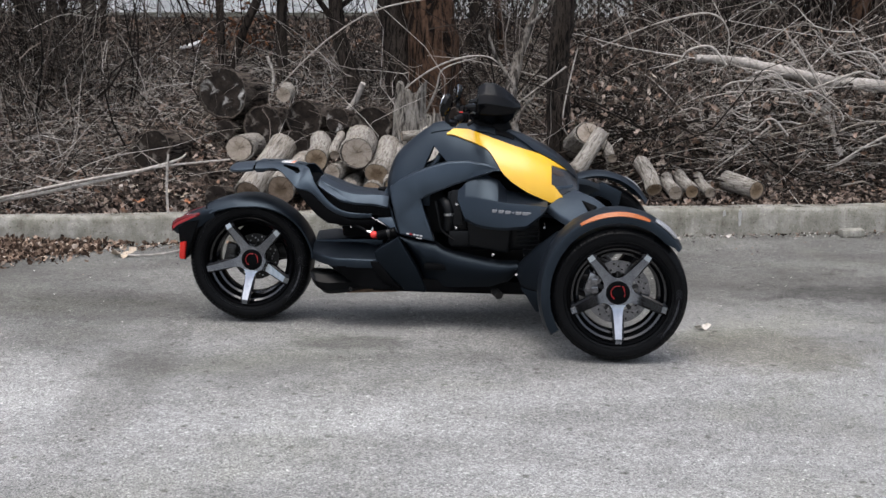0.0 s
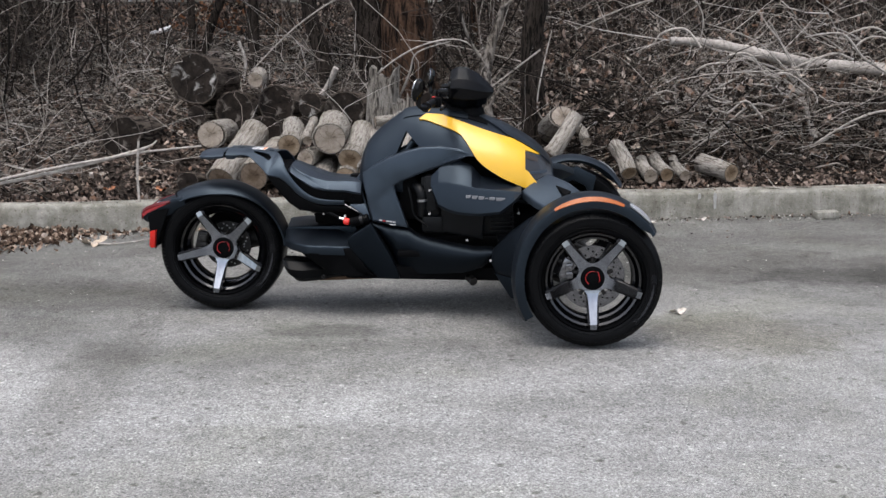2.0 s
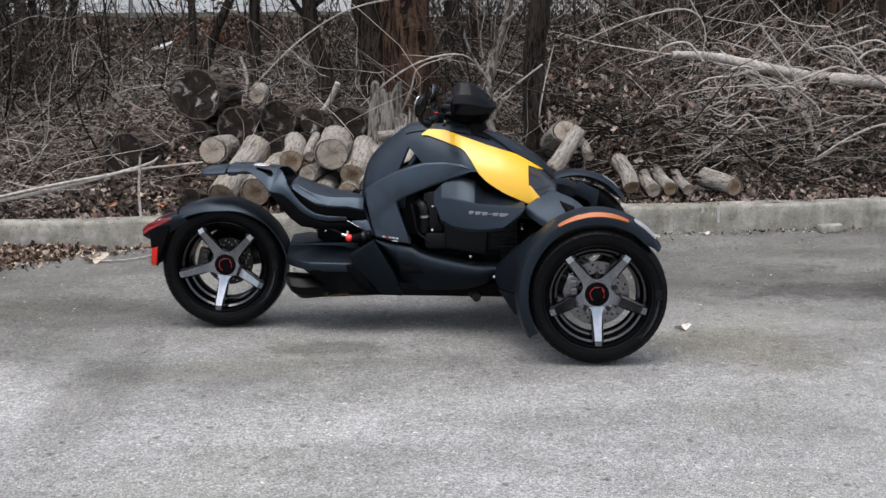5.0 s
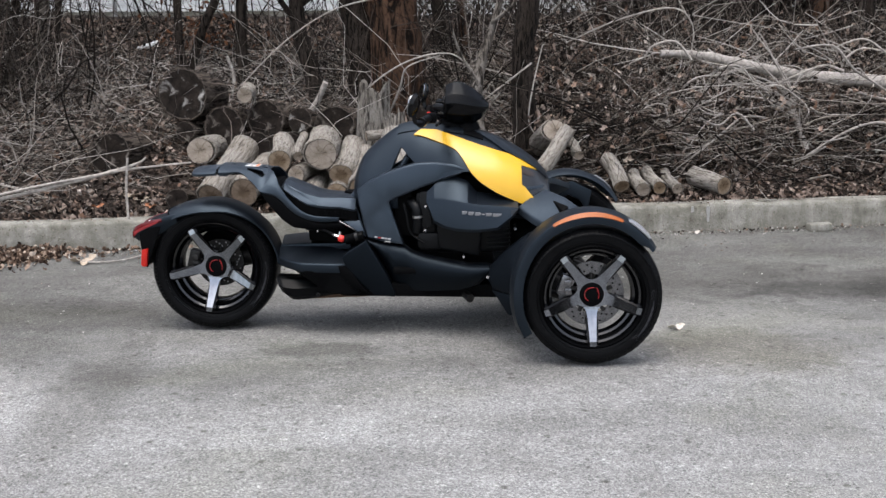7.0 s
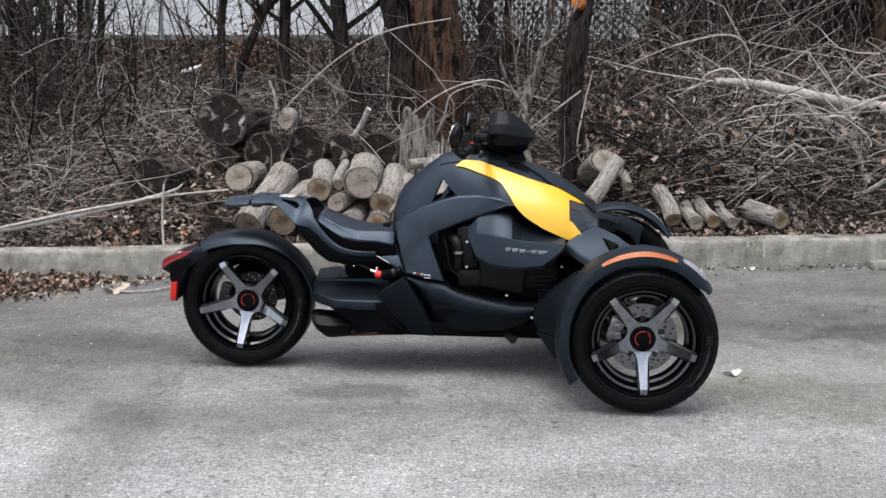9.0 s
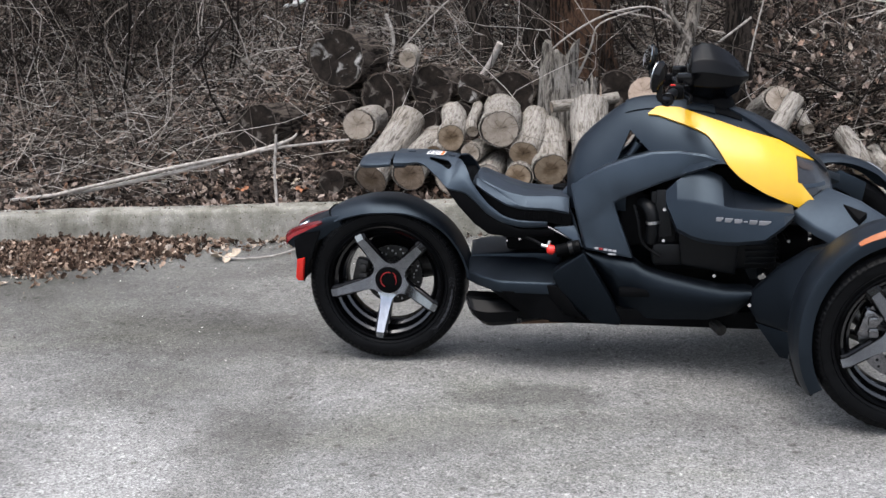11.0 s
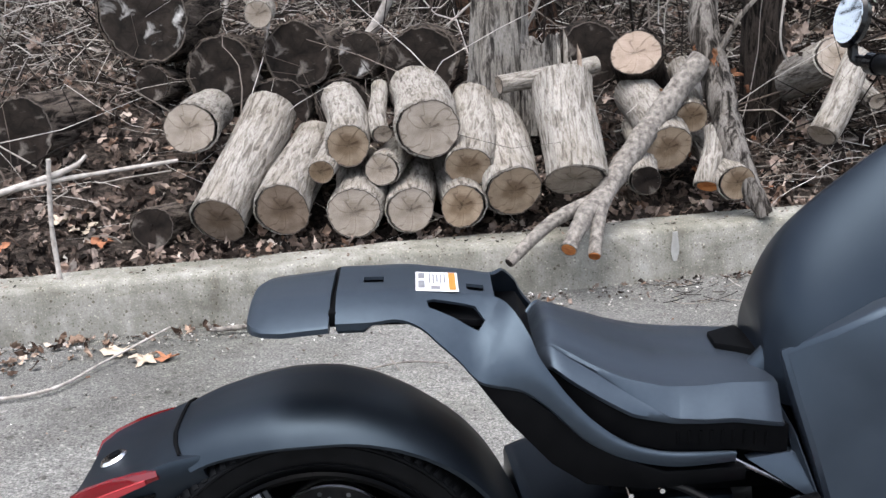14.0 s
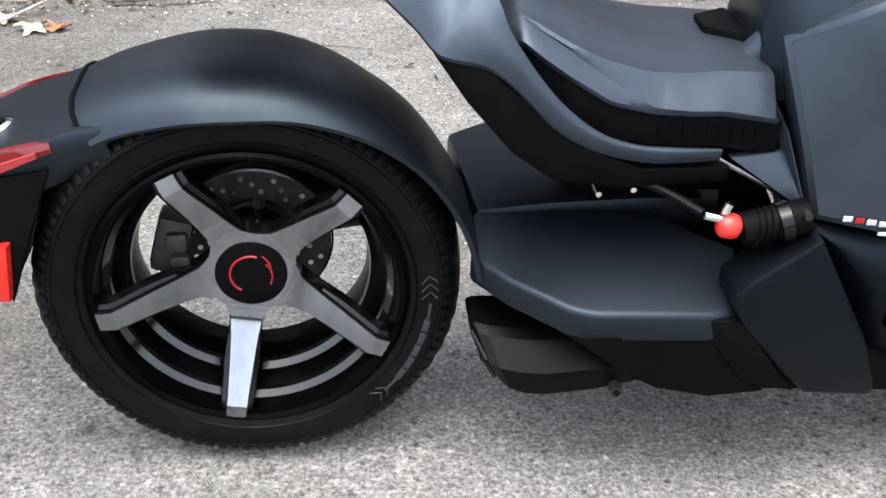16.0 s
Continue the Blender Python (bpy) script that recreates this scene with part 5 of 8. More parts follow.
gy = kerb_y(gx) + 0.03 + rng.uniform(0.02, 0.14, n)
leaves("kerb_crumbs", gx, gy, np.full(n, KERB_H + 0.001), 0.012, 25, 0.3, "bits of bark on the kerb top")


def big_leaf(x, y, size, turn, mat_, label, lift=0.0):
    rows = []
    for f in (0.04, 0.35, 0.68, 1.0):
        ring = []
        for k in range(30):
            a = 2 * math.pi * k / 30
            lobe = 0.34 + 0.66 * (1 - abs(math.sin(2.5 * a + turn))) ** 0.55 + 0.13 * math.sin(11 * a + 3 * turn) + 0.1 * math.sin(3 * a + turn)
            r = 0.52 * size * f * (1 - (1 - lobe) * f ** 1.5)
            lift_ = 0.13 * size * (f ** 1.6) * (0.7 + math.sin(2 * a + 2 * turn) + 0.5 * math.sin(5 * a + turn)) * (0.6 + 0.3 * math.sin(turn * 3))
            ring.append((r * math.cos(a), 0.8 * r * math.sin(a), lift_ + 0.004))
        rows.append(ring)
    bm = grid(rows, closed=True)
    bm.verts.ensure_lookup_table()
    bm.faces.new(bm.verts[:30])
    bmesh.ops.recalc_face_normals(bm, faces=bm.faces)
    bmesh.ops.solidify(bm, geom=bm.faces[:], thickness=0.0008)
    ob = part("leaf", bm, mat_, None, sharp=60)
    low = min(v.co.z for v in ob.data.vertices)
    ob.matrix_world = pose(x, y, -0.004 - low + lift, 0, 0, turn * 40)
    ob.matrix_basis = ob.matrix_world.copy()
    return tagged(ob, label, "leaf", "fallen leaves")


LEAF_PALE = surface("pale_dry_leaf", (0.40, 0.36, 0.31), (0.66, 0.61, 0.55), 60, 0.75, relief=0.4, fine=200)
LEAF_TAN = surface("tan_dry_leaf", (0.34, 0.27, 0.20), (0.50, 0.42, 0.33), 60, 0.75, relief=0.4, fine=200)
LEAF_RUST = surface("rust_dry_leaf", (0.22, 0.08, 0.035), (0.36, 0.15, 0.07), 60, 0.75, relief=0.4, fine=200)
big_leaf(2.155, -0.12, 0.085, 0.3, LEAF_PALE, "pale curled leaf lying on open asphalt")
big_leaf(-1.15, 1.42, 0.17, 0.6, LEAF_TAN, "large tan leaf lying in the gutter")
big_leaf(-0.70, 1.66, 0.115, 2.1, LEAF_TAN, "pale curled leaf lying in the gutter")
big_leaf(-0.80, 1.74, 0.13, 3.4, LEAF_TAN, "tan curled leaf lying in the gutter")
big_leaf(-0.635, 1.665, 0.080, 4.3, LEAF_RUST, "rust-brown leaf lying in the gutter")
big_leaf(0.03, 0.33, 0.07, 1.2, LEAF_PALE, "pale leaf scrap on asphalt behind the wheel")
big_leaf(2.35, 2.28, 0.10, 1.7, LEAF_PALE, "pale leaf lying beside the kerb")
big_leaf(2.70, 2.36, 0.07, 0.4, LEAF_PALE, "pale leaf lying beside the kerb")
big_leaf(1.55, 2.12, 0.11, 5.2, LEAF_TAN, "tan leaf lying beside the kerb")
for x, y, size, turn, mat_, label in ((-1.03, 2.30, 0.12, 1.1, LEAF_TAN, "tan curled leaf on the bank"), (-0.945, 2.22, 0.10, 2.9, LEAF_RUST, "rust-brown leaf on the bank"), (-1.12, 2.36, 0.10, 4.4, LEAF_TAN, "tan curled leaf on the bank"),
                                      (-1.30, 2.20, 0.09, 0.5, LEAF_RUST, "rust-brown leaf on the bank"), (-1.62, 2.12, 0.11, 3.6, LEAF_TAN, "tan curled leaf on the bank"), (1.46, 2.62, 0.10, 5.4, LEAF_RUST, "rust-brown leaf on the bank")):
    big_leaf(x, y, size, turn, mat_, label, float(bank(x, y)) + 0.012)
big_leaf(-2.05, 1.45, 0.12, 2.7, LEAF_RUST, "rust-brown leaf on the gutter drift")
limb("fallen_twig", [(-1.30, 1.62, 0.015), (-1.25, 1.50, 0.008), (-1.10, 1.40, 0.007), (-0.92, 1.44, 0.010), (-0.82, 1.62, 0.012), (-0.66, 1.86, 0.03)], [0.005, 0.006, 0.0055, 0.005, 0.004, 0.003], STICK, "thin curved twig lying in the gutter", "twig", seed=71)
limb("fallen_twig", [(-0.53, 1.86, 0.012), (-0.36, 1.87, 0.018), (-0.22, 1.90, 0.013)], [0.008, 0.009, 0.007], BRANCH, "short grey twig by the kerb", "twig", seed=72)
limb("fallen_twig", [(-0.02, 1.48, 0.006), (0.10, 1.52, 0.008), (0.22, 1.50, 0.006)], [0.003, 0.003, 0.002], BRANCH, "short thin twig on the asphalt", "twig", seed=73)
limb("fallen_twig", [(0.05, 1.56, 0.006), (0.08, 1.45, 0.010)], [0.003, 0.002], BRANCH, "short thin twig on the asphalt", "twig", seed=74)
twigs_n = 90
for k, (x0, x1) in enumerate(((0.95, 1.75),)):
    r = np.random.default_rng(77)
    gx = r.uniform(x0, x1, twigs_n)
    gy = kerb_y(gx) - r.uniform(0.05, 0.33, twigs_n)
    az = r.uniform(-1.5, 1.5, twigs_n)
    L = r.uniform(0.03, 0.11, twigs_n)
    s = np.linspace(-0.5, 0.5, 4)
    p = np.stack([gx[:, None] + np.cos(az)[:, None] * L[:, None] * s, gy[:, None] + np.sin(az)[:, None] * L[:, None] * s, np.full((twigs_n, 4), 0.004) + 0.006 * np.abs(s)], -1)
    v, q = many_tubes(p, np.full((twigs_n, 4), 0.0014), 4)
    tagged(raw("gutter_twigs", v, q, TWIG, smooth=True), "scatter of thin twigs at the kerb foot", "twigs", kind="stuff")
stone = block(0, 0, 0, 0.16, 0.10, 0.05, 0.012)
for v in stone.verts:
    v.co += Vector((0.008 * math.sin(40 * v.co.y), 0.008 * math.sin(50 * v.co.x), 0.006 * math.sin(60 * v.co.x + 2)))
bmesh.ops.transform(stone, matrix=pose(3.56, 2.48, 0.022, 0, 0, 14), verts=stone.verts)
tagged(part("stone", stone, CONCRETE), "broken lump of grey concrete beside the kerb", "stone")
scrap = block(0, 0, 0, 0.22, 0.10, 0.03, 0.008)
for v in scrap.verts:
    v.co.z += 0.02 * math.sin(14 * v.co.x)
bmesh.ops.transform(scrap, matrix=pose(-1.92, 5.8, float(bank(-1.92, 5.8)) + 0.02, 14, -6, 12), verts=scrap.verts)
tagged(part("scrap", scrap, WHITE), "white scrap lying on the leaf-covered bank", "scrap")

# ---------------------------------------------------------------- house and fence behind the trees
house = thing("house", -5.0, 9.6, 1.3, "house wall with white horizontal siding", "house", kind="structure")
fy = 10.2


def fence_y(x):
    return fy + KERB_SLOPE * 0.6 * (x + 1)


wall_pts = [(-14.0, fence_y(-14) + 0.12, 1.2), (0.25, fence_y(0.25) + 0.12, 1.2), (0.25, fence_y(0.25) + 0.12, 5.2), (-14.0, fence_y(-14) + 0.12, 5.2)]
part("wall", slab(wall_pts, (0, 0.25, 0), 0), SIDING, house)
bdir = math.degrees(math.atan(KERB_SLOPE * 0.6))
board_me = None
for k in range(32):
    z = 1.60 + 0.105 * k
    if board_me is None:
        b0 = slab([(-7.1, -0.012, 0.0), (7.1, -0.012, 0.0), (7.1, 0.0, 0.112), (-7.1, 0.0, 0.112)], (0, 0.014, 0), 0)
        ob = part("siding_board", b0, SIDING)
        board_me = ob.data
    else:
        ob = new("siding_board", board_me)
    ob.matrix_world = Matrix.Translation((-6.9, fence_y(-6.9) + 0.10, z)) @ pose(0, 0, 0, 0, 0, bdir)
    ob.matrix_basis = ob.matrix_world.copy()
    ob.parent = house
    ob.matrix_parent_inverse = Matrix.Translation((5.0, -9.6, -1.3))
part("footing", slab([(-14, fence_y(-14) + 0.06, 1.1), (0.25, fence_y(0.25) + 0.06, 1.1), (0.25, fence_y(0.25) + 0.06, 1.59), (-14, fence_y(-14) + 0.06, 1.59)], (0, 0.1, 0), 0), CONCRETE, house)

limb("fence_post", [(-3.42, 9.7, 1.2), (-3.41, 9.7, 1.9), (-3.40, 9.7, 3.0)], [0.03, 0.03, 0.03], STEEL, "thin grey metal fence post", "post", smooth=2, seed=1)
fence = thing("fence", 4.0, fence_y(4), 1.5, "weathered white lattice fence", "fence", kind="structure")
z0, z1, x0, x1 = 1.45, 3.0, 0.3, 12.0
for side, yoff in ((1, 0.0), (-1, 0.012)):
    vs, fs = [], []
    step = 0.085
    kk = np.arange(x0 - (z1 - z0), x1 + (z1 - z0), step * 1.414)
    for c in kk:
        a = np.array([c, z0]) if side > 0 else np.array([c, z1])
        b = np.array([c + (z1 - z0), z1]) if side > 0 else np.array([c + (z1 - z0), z0])
        w = 0.030
        dvec = (b - a) / np.linalg.norm(b - a)
        nvec = np.array([-dvec[1], dvec[0]]) * w / 2
        if b[0] < x0 or a[0] > x1:
            continue
        t0 = max(0, (x0 - a[0]) / (b[0] - a[0]))
        t1 = min(1, (x1 - a[0]) / (b[0] - a[0]))
        p, q = a + (b - a) * t0, a + (b - a) * t1
        i = len(vs)
        for g in (p + nvec, p - nvec, q - nvec, q + nvec):
            vs.append((g[0], fence_y(g[0]) + yoff, g[1]))
        for g in (p + nvec, p - nvec, q - nvec, q + nvec):
            vs.append((g[0], fence_y(g[0]) + yoff + 0.008, g[1]))
        fs += [(i, i + 1, i + 2, i + 3), (i + 7, i + 6, i + 5, i + 4), (i, i + 4, i + 5, i + 1), (i + 3, i + 2, i + 6, i + 7)]
    tagged(raw("lattice", vs, fs, LATTICE, fence), kind="stuff")
for x in np.arange(0.3, 12.1, 2.34):
    part("post", block(x, fence_y(x) - 0.03, 2.1, 0.09, 0.09, 2.0, 0.005), LATTICE, fence)
part("rail", slab([(0.3, fence_y(0.3) - 0.02, 1.44), (12, fence_y(12) - 0.02, 1.44), (12, fence_y(12) - 0.02, 1.53), (0.3, fence_y(0.3) - 0.02, 1.53)], (0, 0.03, 0), 0.004), LATTICE, fence)
# dark evergreen yard hedge behind the lattice
hx = rng.uniform(-1, 14, 9000)
hz = rng.uniform(1.4, 5.0, 9000)
hy = fence_y(hx) + 1.2 + rng.uniform(0, 1.2, 9000) + 0.2 * wavy(hx, hz, 3, 5)
HEDGE = island("hedge_leaves", [(0.0, (0.02, 0.025, 0.015)), (1.0, (0.07, 0.075, 0.05))])
hedge = leaves("hedge", hx, hy, hz, 0.16, 33, 1.2, "dark hedge behind the lattice fence")
hedge.data.materials[0] = HEDGE


# ---------------------------------------------------------------- the three-wheeler
trike = thing("three_wheeler", 0.8, 0, 0, "matte black and yellow three-wheeled motorcycle parked on asphalt", "motorcycle")


def table(xs, vals, n=240, blur=5):
    """Smooth function of x through a few stations."""
    g = np.linspace(xs[0], xs[-1], n)
    v = np.interp(g, xs, vals)
    k = np.exp(-0.5 * (np.arange(-3 * blur, 3 * blur + 1) / blur) ** 2)
    v = np.convolve(np.pad(v, 3 * blur, mode="reflect", reflect_type="odd"), k / k.sum(), mode="valid")
    return lambda x: float(np.interp(x, g, v))


TX = [0.664, 0.672, 0.70, 0.75, 0.82, 0.87, 0.95, 1.05, 1.14, 1.22, 1.32, 1.42, 1.50, 1.56]
T_TOP = table(TX, [0.70, 0.75, 0.80, 0.85, 0.905, 0.94, 0.955, 0.95, 0.94, 0.915, 0.88, 0.825, 0.77, 0.70])
T_W = table(TX, [0.075, 0.10, 0.125, 0.14, 0.145, 0.15, 0.19, 0.235, 0.265, 0.275, 0.28, 0.275, 0.25, 0.18])
T_N = table(TX, [2.0, 1.9, 1.7, 1.6, 1.6, 1.6, 1.65, 1.75, 1.9, 2.0, 2.2, 2.4, 2.5, 2.5])
T_LOW = table(TX, [0.62, 0.62, 0.62, 0.62, 0.62, 0.62, 0.62, 0.62, 0.62, 0.61, 0.60, 0.58, 0.56, 0.57])


def body_y(x, z):
    """Half width of the upper body at x and height z."""
    f = min(1.0, max(0.0, (z - T_LOW(x)) / (T_TOP(x) - T_LOW(x))))
    n = T_N(x)
    return T_W(x) * (1 - f ** n) ** (1 / n)


def body_pt(x, t, out=0.0):
    """Point of the upper body at station x, t from 0 (near side) over the top to 1 (far side)."""
    a = math.pi * t
    n = T_N(x)
    c, s = math.cos(a), math.sin(a)
    w, h = T_W(x) + out, T_TOP(x) - T_LOW(x) + out
    return Vector((x, -w * math.copysign(abs(c) ** (2 / n), c), T_LOW(x) + h * abs(s) ** (2 / n)))


# tank and nose shell with the triangular window through it
rows = []
for i in range(140):
    x = 0.664 + (1.56 - 0.664) * i / 139
    row = [body_pt(x, j / 96) for j in range(97)]
    row = [row[0] - Vector((0, -0.01, 0.05))] + row + [row[-1] - Vector((0, 0.01, 0.05))]
    rows.append(row)
bm = grid(rows)
for end in (0, -1):
    loop = [v for v in bm.verts if abs(v.co.x - (0.664, 1.56)[end]) < 1e-4]
    loop.sort(key=lambda v: math.atan2(v.co.z - 0.6, v.co.y))
    bm.faces.new(loop)
tri = [Vector((0.832, 0, 0.728)), Vector((0.884, 0, 0.848)), Vector((0.952, 0, 0.778))]
for a, b in zip(tri, tri[1:] + tri[:1]):
    no = (b - a).cross(Vector((0, 1, 0))).normalized()
    geo = [f for f in bm.faces if 0.78 < f.calc_center_median().x < 1.0]
    geo = geo + list({e for f in geo for e in f.edges}) + list({v for f in geo for v in f.verts})
    bmesh.ops.bisect_plane(bm, geom=geo, plane_co=a, plane_no=no, dist=1e-5)


def in_tri(p):
    s = [((b - a).cross(Vector((0, 1, 0)))).dot(Vector((p.x, 0, p.z)) - a) for a, b in zip(tri, tri[1:] + tri[:1])]
    return all(v > 0 for v in s) or all(v < 0 for v in s)


bmesh.ops.delete(bm, geom=[f for f in bm.faces if in_tri(f.calc_center_median())], context="FACES")
# the flanks are open over the engine, below the frame panels and the side panels


def flank_z(x):
    return float(np.interp(x, [0.87, 1.0, 1.10, 1.17, 1.21, 1.25, 1.32, 1.42, 1.50], [0.628, 0.692, 0.728, 0.750, 0.752, 0.715, 0.672, 0.630, 0.600]))


def over_engine(p):
    return 0.87 < p.x < 1.50 and abs(p.y) > 0.05 and p.z < flank_z(p.x)


bmesh.ops.delete(bm, geom=[f for f in bm.faces if over_engine(f.calc_center_median())], context="FACES")
for v in bm.verts:
    if v.is_boundary and 0.872 < v.co.x < 1.498 and abs(v.co.y) > 0.05:
        rim_z = flank_z(v.co.x)
        if abs(v.co.z - rim_z) < 0.03:
            v.co.z = rim_z
bmesh.ops.recalc_face_normals(bm, faces=bm.faces)
bmesh.ops.solidify(bm, geom=bm.faces[:], thickness=0.006)
part("tank_shell", bm, TANKP, trike, "matte charcoal tank and nose shell", sharp=28)

# tube that shows inside the window
for s in (-1, 1):
    part("frame_tube", tube([(0.835, s * 0.07, 0.735), (0.88, s * 0.075, 0.752), (0.915, s * 0.08, 0.80)], 0.014, smooth=4), GREYP, trike)

# filler lid and nose cowl, seamed off by a shadow gap
rows = [[body_pt(x, t, 0.006) for t in np.linspace(0.36, 0.64, 13)] for x in np.linspace(0.868, 1.17, 20)]
part("top_lid", sheet(rows, 0.01), MATTE, trike)
rows = [[body_pt(x, t, 0.010) for t in np.linspace(0.33 + 0.10 * (1 - k), 0.67 - 0.10 * (1 - k), 15)] for k, x in zip(np.clip(np.linspace(0, 2.5, 22), 0, 1), np.linspace(1.225, 1.548, 22))]
part("nose_cowl", sheet(rows, 0.012), TANKP, trike)
rows = [[body_pt(x, t, 0.004) for t in np.linspace(0.37, 0.63, 11)] for x in np.linspace(1.165, 1.26, 8)]
part("cowl_gap_panel", sheet(rows, 0.006), DARKP, trike)

# yellow side panel: main field, upper prong over the lamp and lower prong below it
YU = table([0.945, 0.975, 1.05, 1.14, 1.245, 1.366, 1.43, 1.505], [0.905, 0.928, 0.925, 0.897, 0.862, 0.825, 0.80, 0.762], blur=3)
YL = table([0.945, 0.975, 1.05, 1.10, 1.142, 1.175, 1.205, 1.247, 1.32, 1.417, 1.52], [0.902, 0.902, 0.878, 0.862, 0.842, 0.798, 0.747, 0.706, 0.660, 0.617, 0.576], blur=3)


def yellow(s):
    m = 14
    bm = bmesh.new()
    cols = []
    xs_ = list(np.linspace(0.945, 1.43, 52))
    for x in xs_:
        col = []
        for j in range(m + 1):
            z = YU(x) + (YL(x) - YU(x)) * j / m
            col.append(bm.verts.new((x, s * (body_y(x, z) + 0.012), z)))
        cols.append(col)
    for a, b in zip(cols, cols[1:]):
        for j in range(m):
            bm.faces.new((a[j], a[j + 1], b[j + 1], b[j]))
    for rows_, x1 in ((range(0, 3), 1.505), (range(8, m + 1), 1.532)):
        rows_ = list(rows_)
        last = [cols[-1][j] for j in rows_]
        for k in range(1, 9):
            f = k / 8
            fresh = []
            for q, v in enumerate(last):
                e = q / (len(rows_) - 1)
                x = 1.43 + (x1 - 1.43) * f
                if rows_[0] == 0:
                    lo, hi = YU(x), YU(x) - 0.026 * (1 - 0.35 * f)
                else:
                    hi = YL(x) - 0.0
                    lo = hi + (YU(1.43) + (YL(1.43) - YU(1.43)) * 8 / m - YL(1.43)) * (1 - f) ** 1.1 + 0.010
                z = lo + (hi - lo) * e
                y = body_y(x, max(z, T_LOW(x))) + 0.012
                if rows_[0] > 0:
                    # the lower prong lies on the shoulder plate
                    z -= 0.012 * f * f
                    y += 0.75 * f * (0.318 + (0.60 + 0.292 * (x - 1.41) - 0.5 * (lo + hi)) / 0.75 - body_y(x, max(0.5 * (lo + hi), T_LOW(x))))
                fresh.append(bm.verts.new((x, s * y, z)))
            for q in range(len(rows_) - 1):
                bm.faces.new((last[q], last[q + 1], fresh[q + 1], fresh[q]))
            last = fresh
    bmesh.ops.recalc_face_normals(bm, faces=bm.faces)
    bmesh.ops.solidify(bm, geom=bm.faces[:], thickness=0.008)
    part("side_panel", bm, YELLOW, trike, "glossy yellow side panel", sharp=40)


for s in (-1, 1):
    yellow(s)
    # smoked lamp in the notch of the yellow panel
    rows = []
    for x in np.linspace(1.425, 1.552, 12):
        zt, zb = YU(min(x, 1.505)) - 0.02, 0.645 + 0.25 * max(0, x - 1.50)
        rows.append([(x, s * (body_y(x, z) + 0.006), z) for z in np.linspace(min(zt, T_TOP(x) - 0.012), zb, 10)])
    lamp = part("headlight", sheet(rows, 0.006), SMOKE, trike, "smoked glass headlight")
    rows = [[(x, s * (body_y(x, z) + 0.010), z) for z in np.linspace(0.672, 0.684, 3)] for x in np.linspace(1.45, 1.53, 6)]
    part("lamp_strip", sheet(rows, 0.004), GREYP, lamp)
    rows = [[(x, s * (body_y(x, z) + 0.010), z) for z in np.linspace(zb_, YU(x) - 0.034, 3)] for x, zb_ in ((1.436, 0.742), (1.45, 0.732), (1.47, 0.727), (1.488, 0.724))]
    part("turn_lamp", sheet(rows, 0.004), TURN, lamp, "dark amber turn lamp")


def P(s, pts):
    return [(x, s * y, z) for x, y, z in pts]


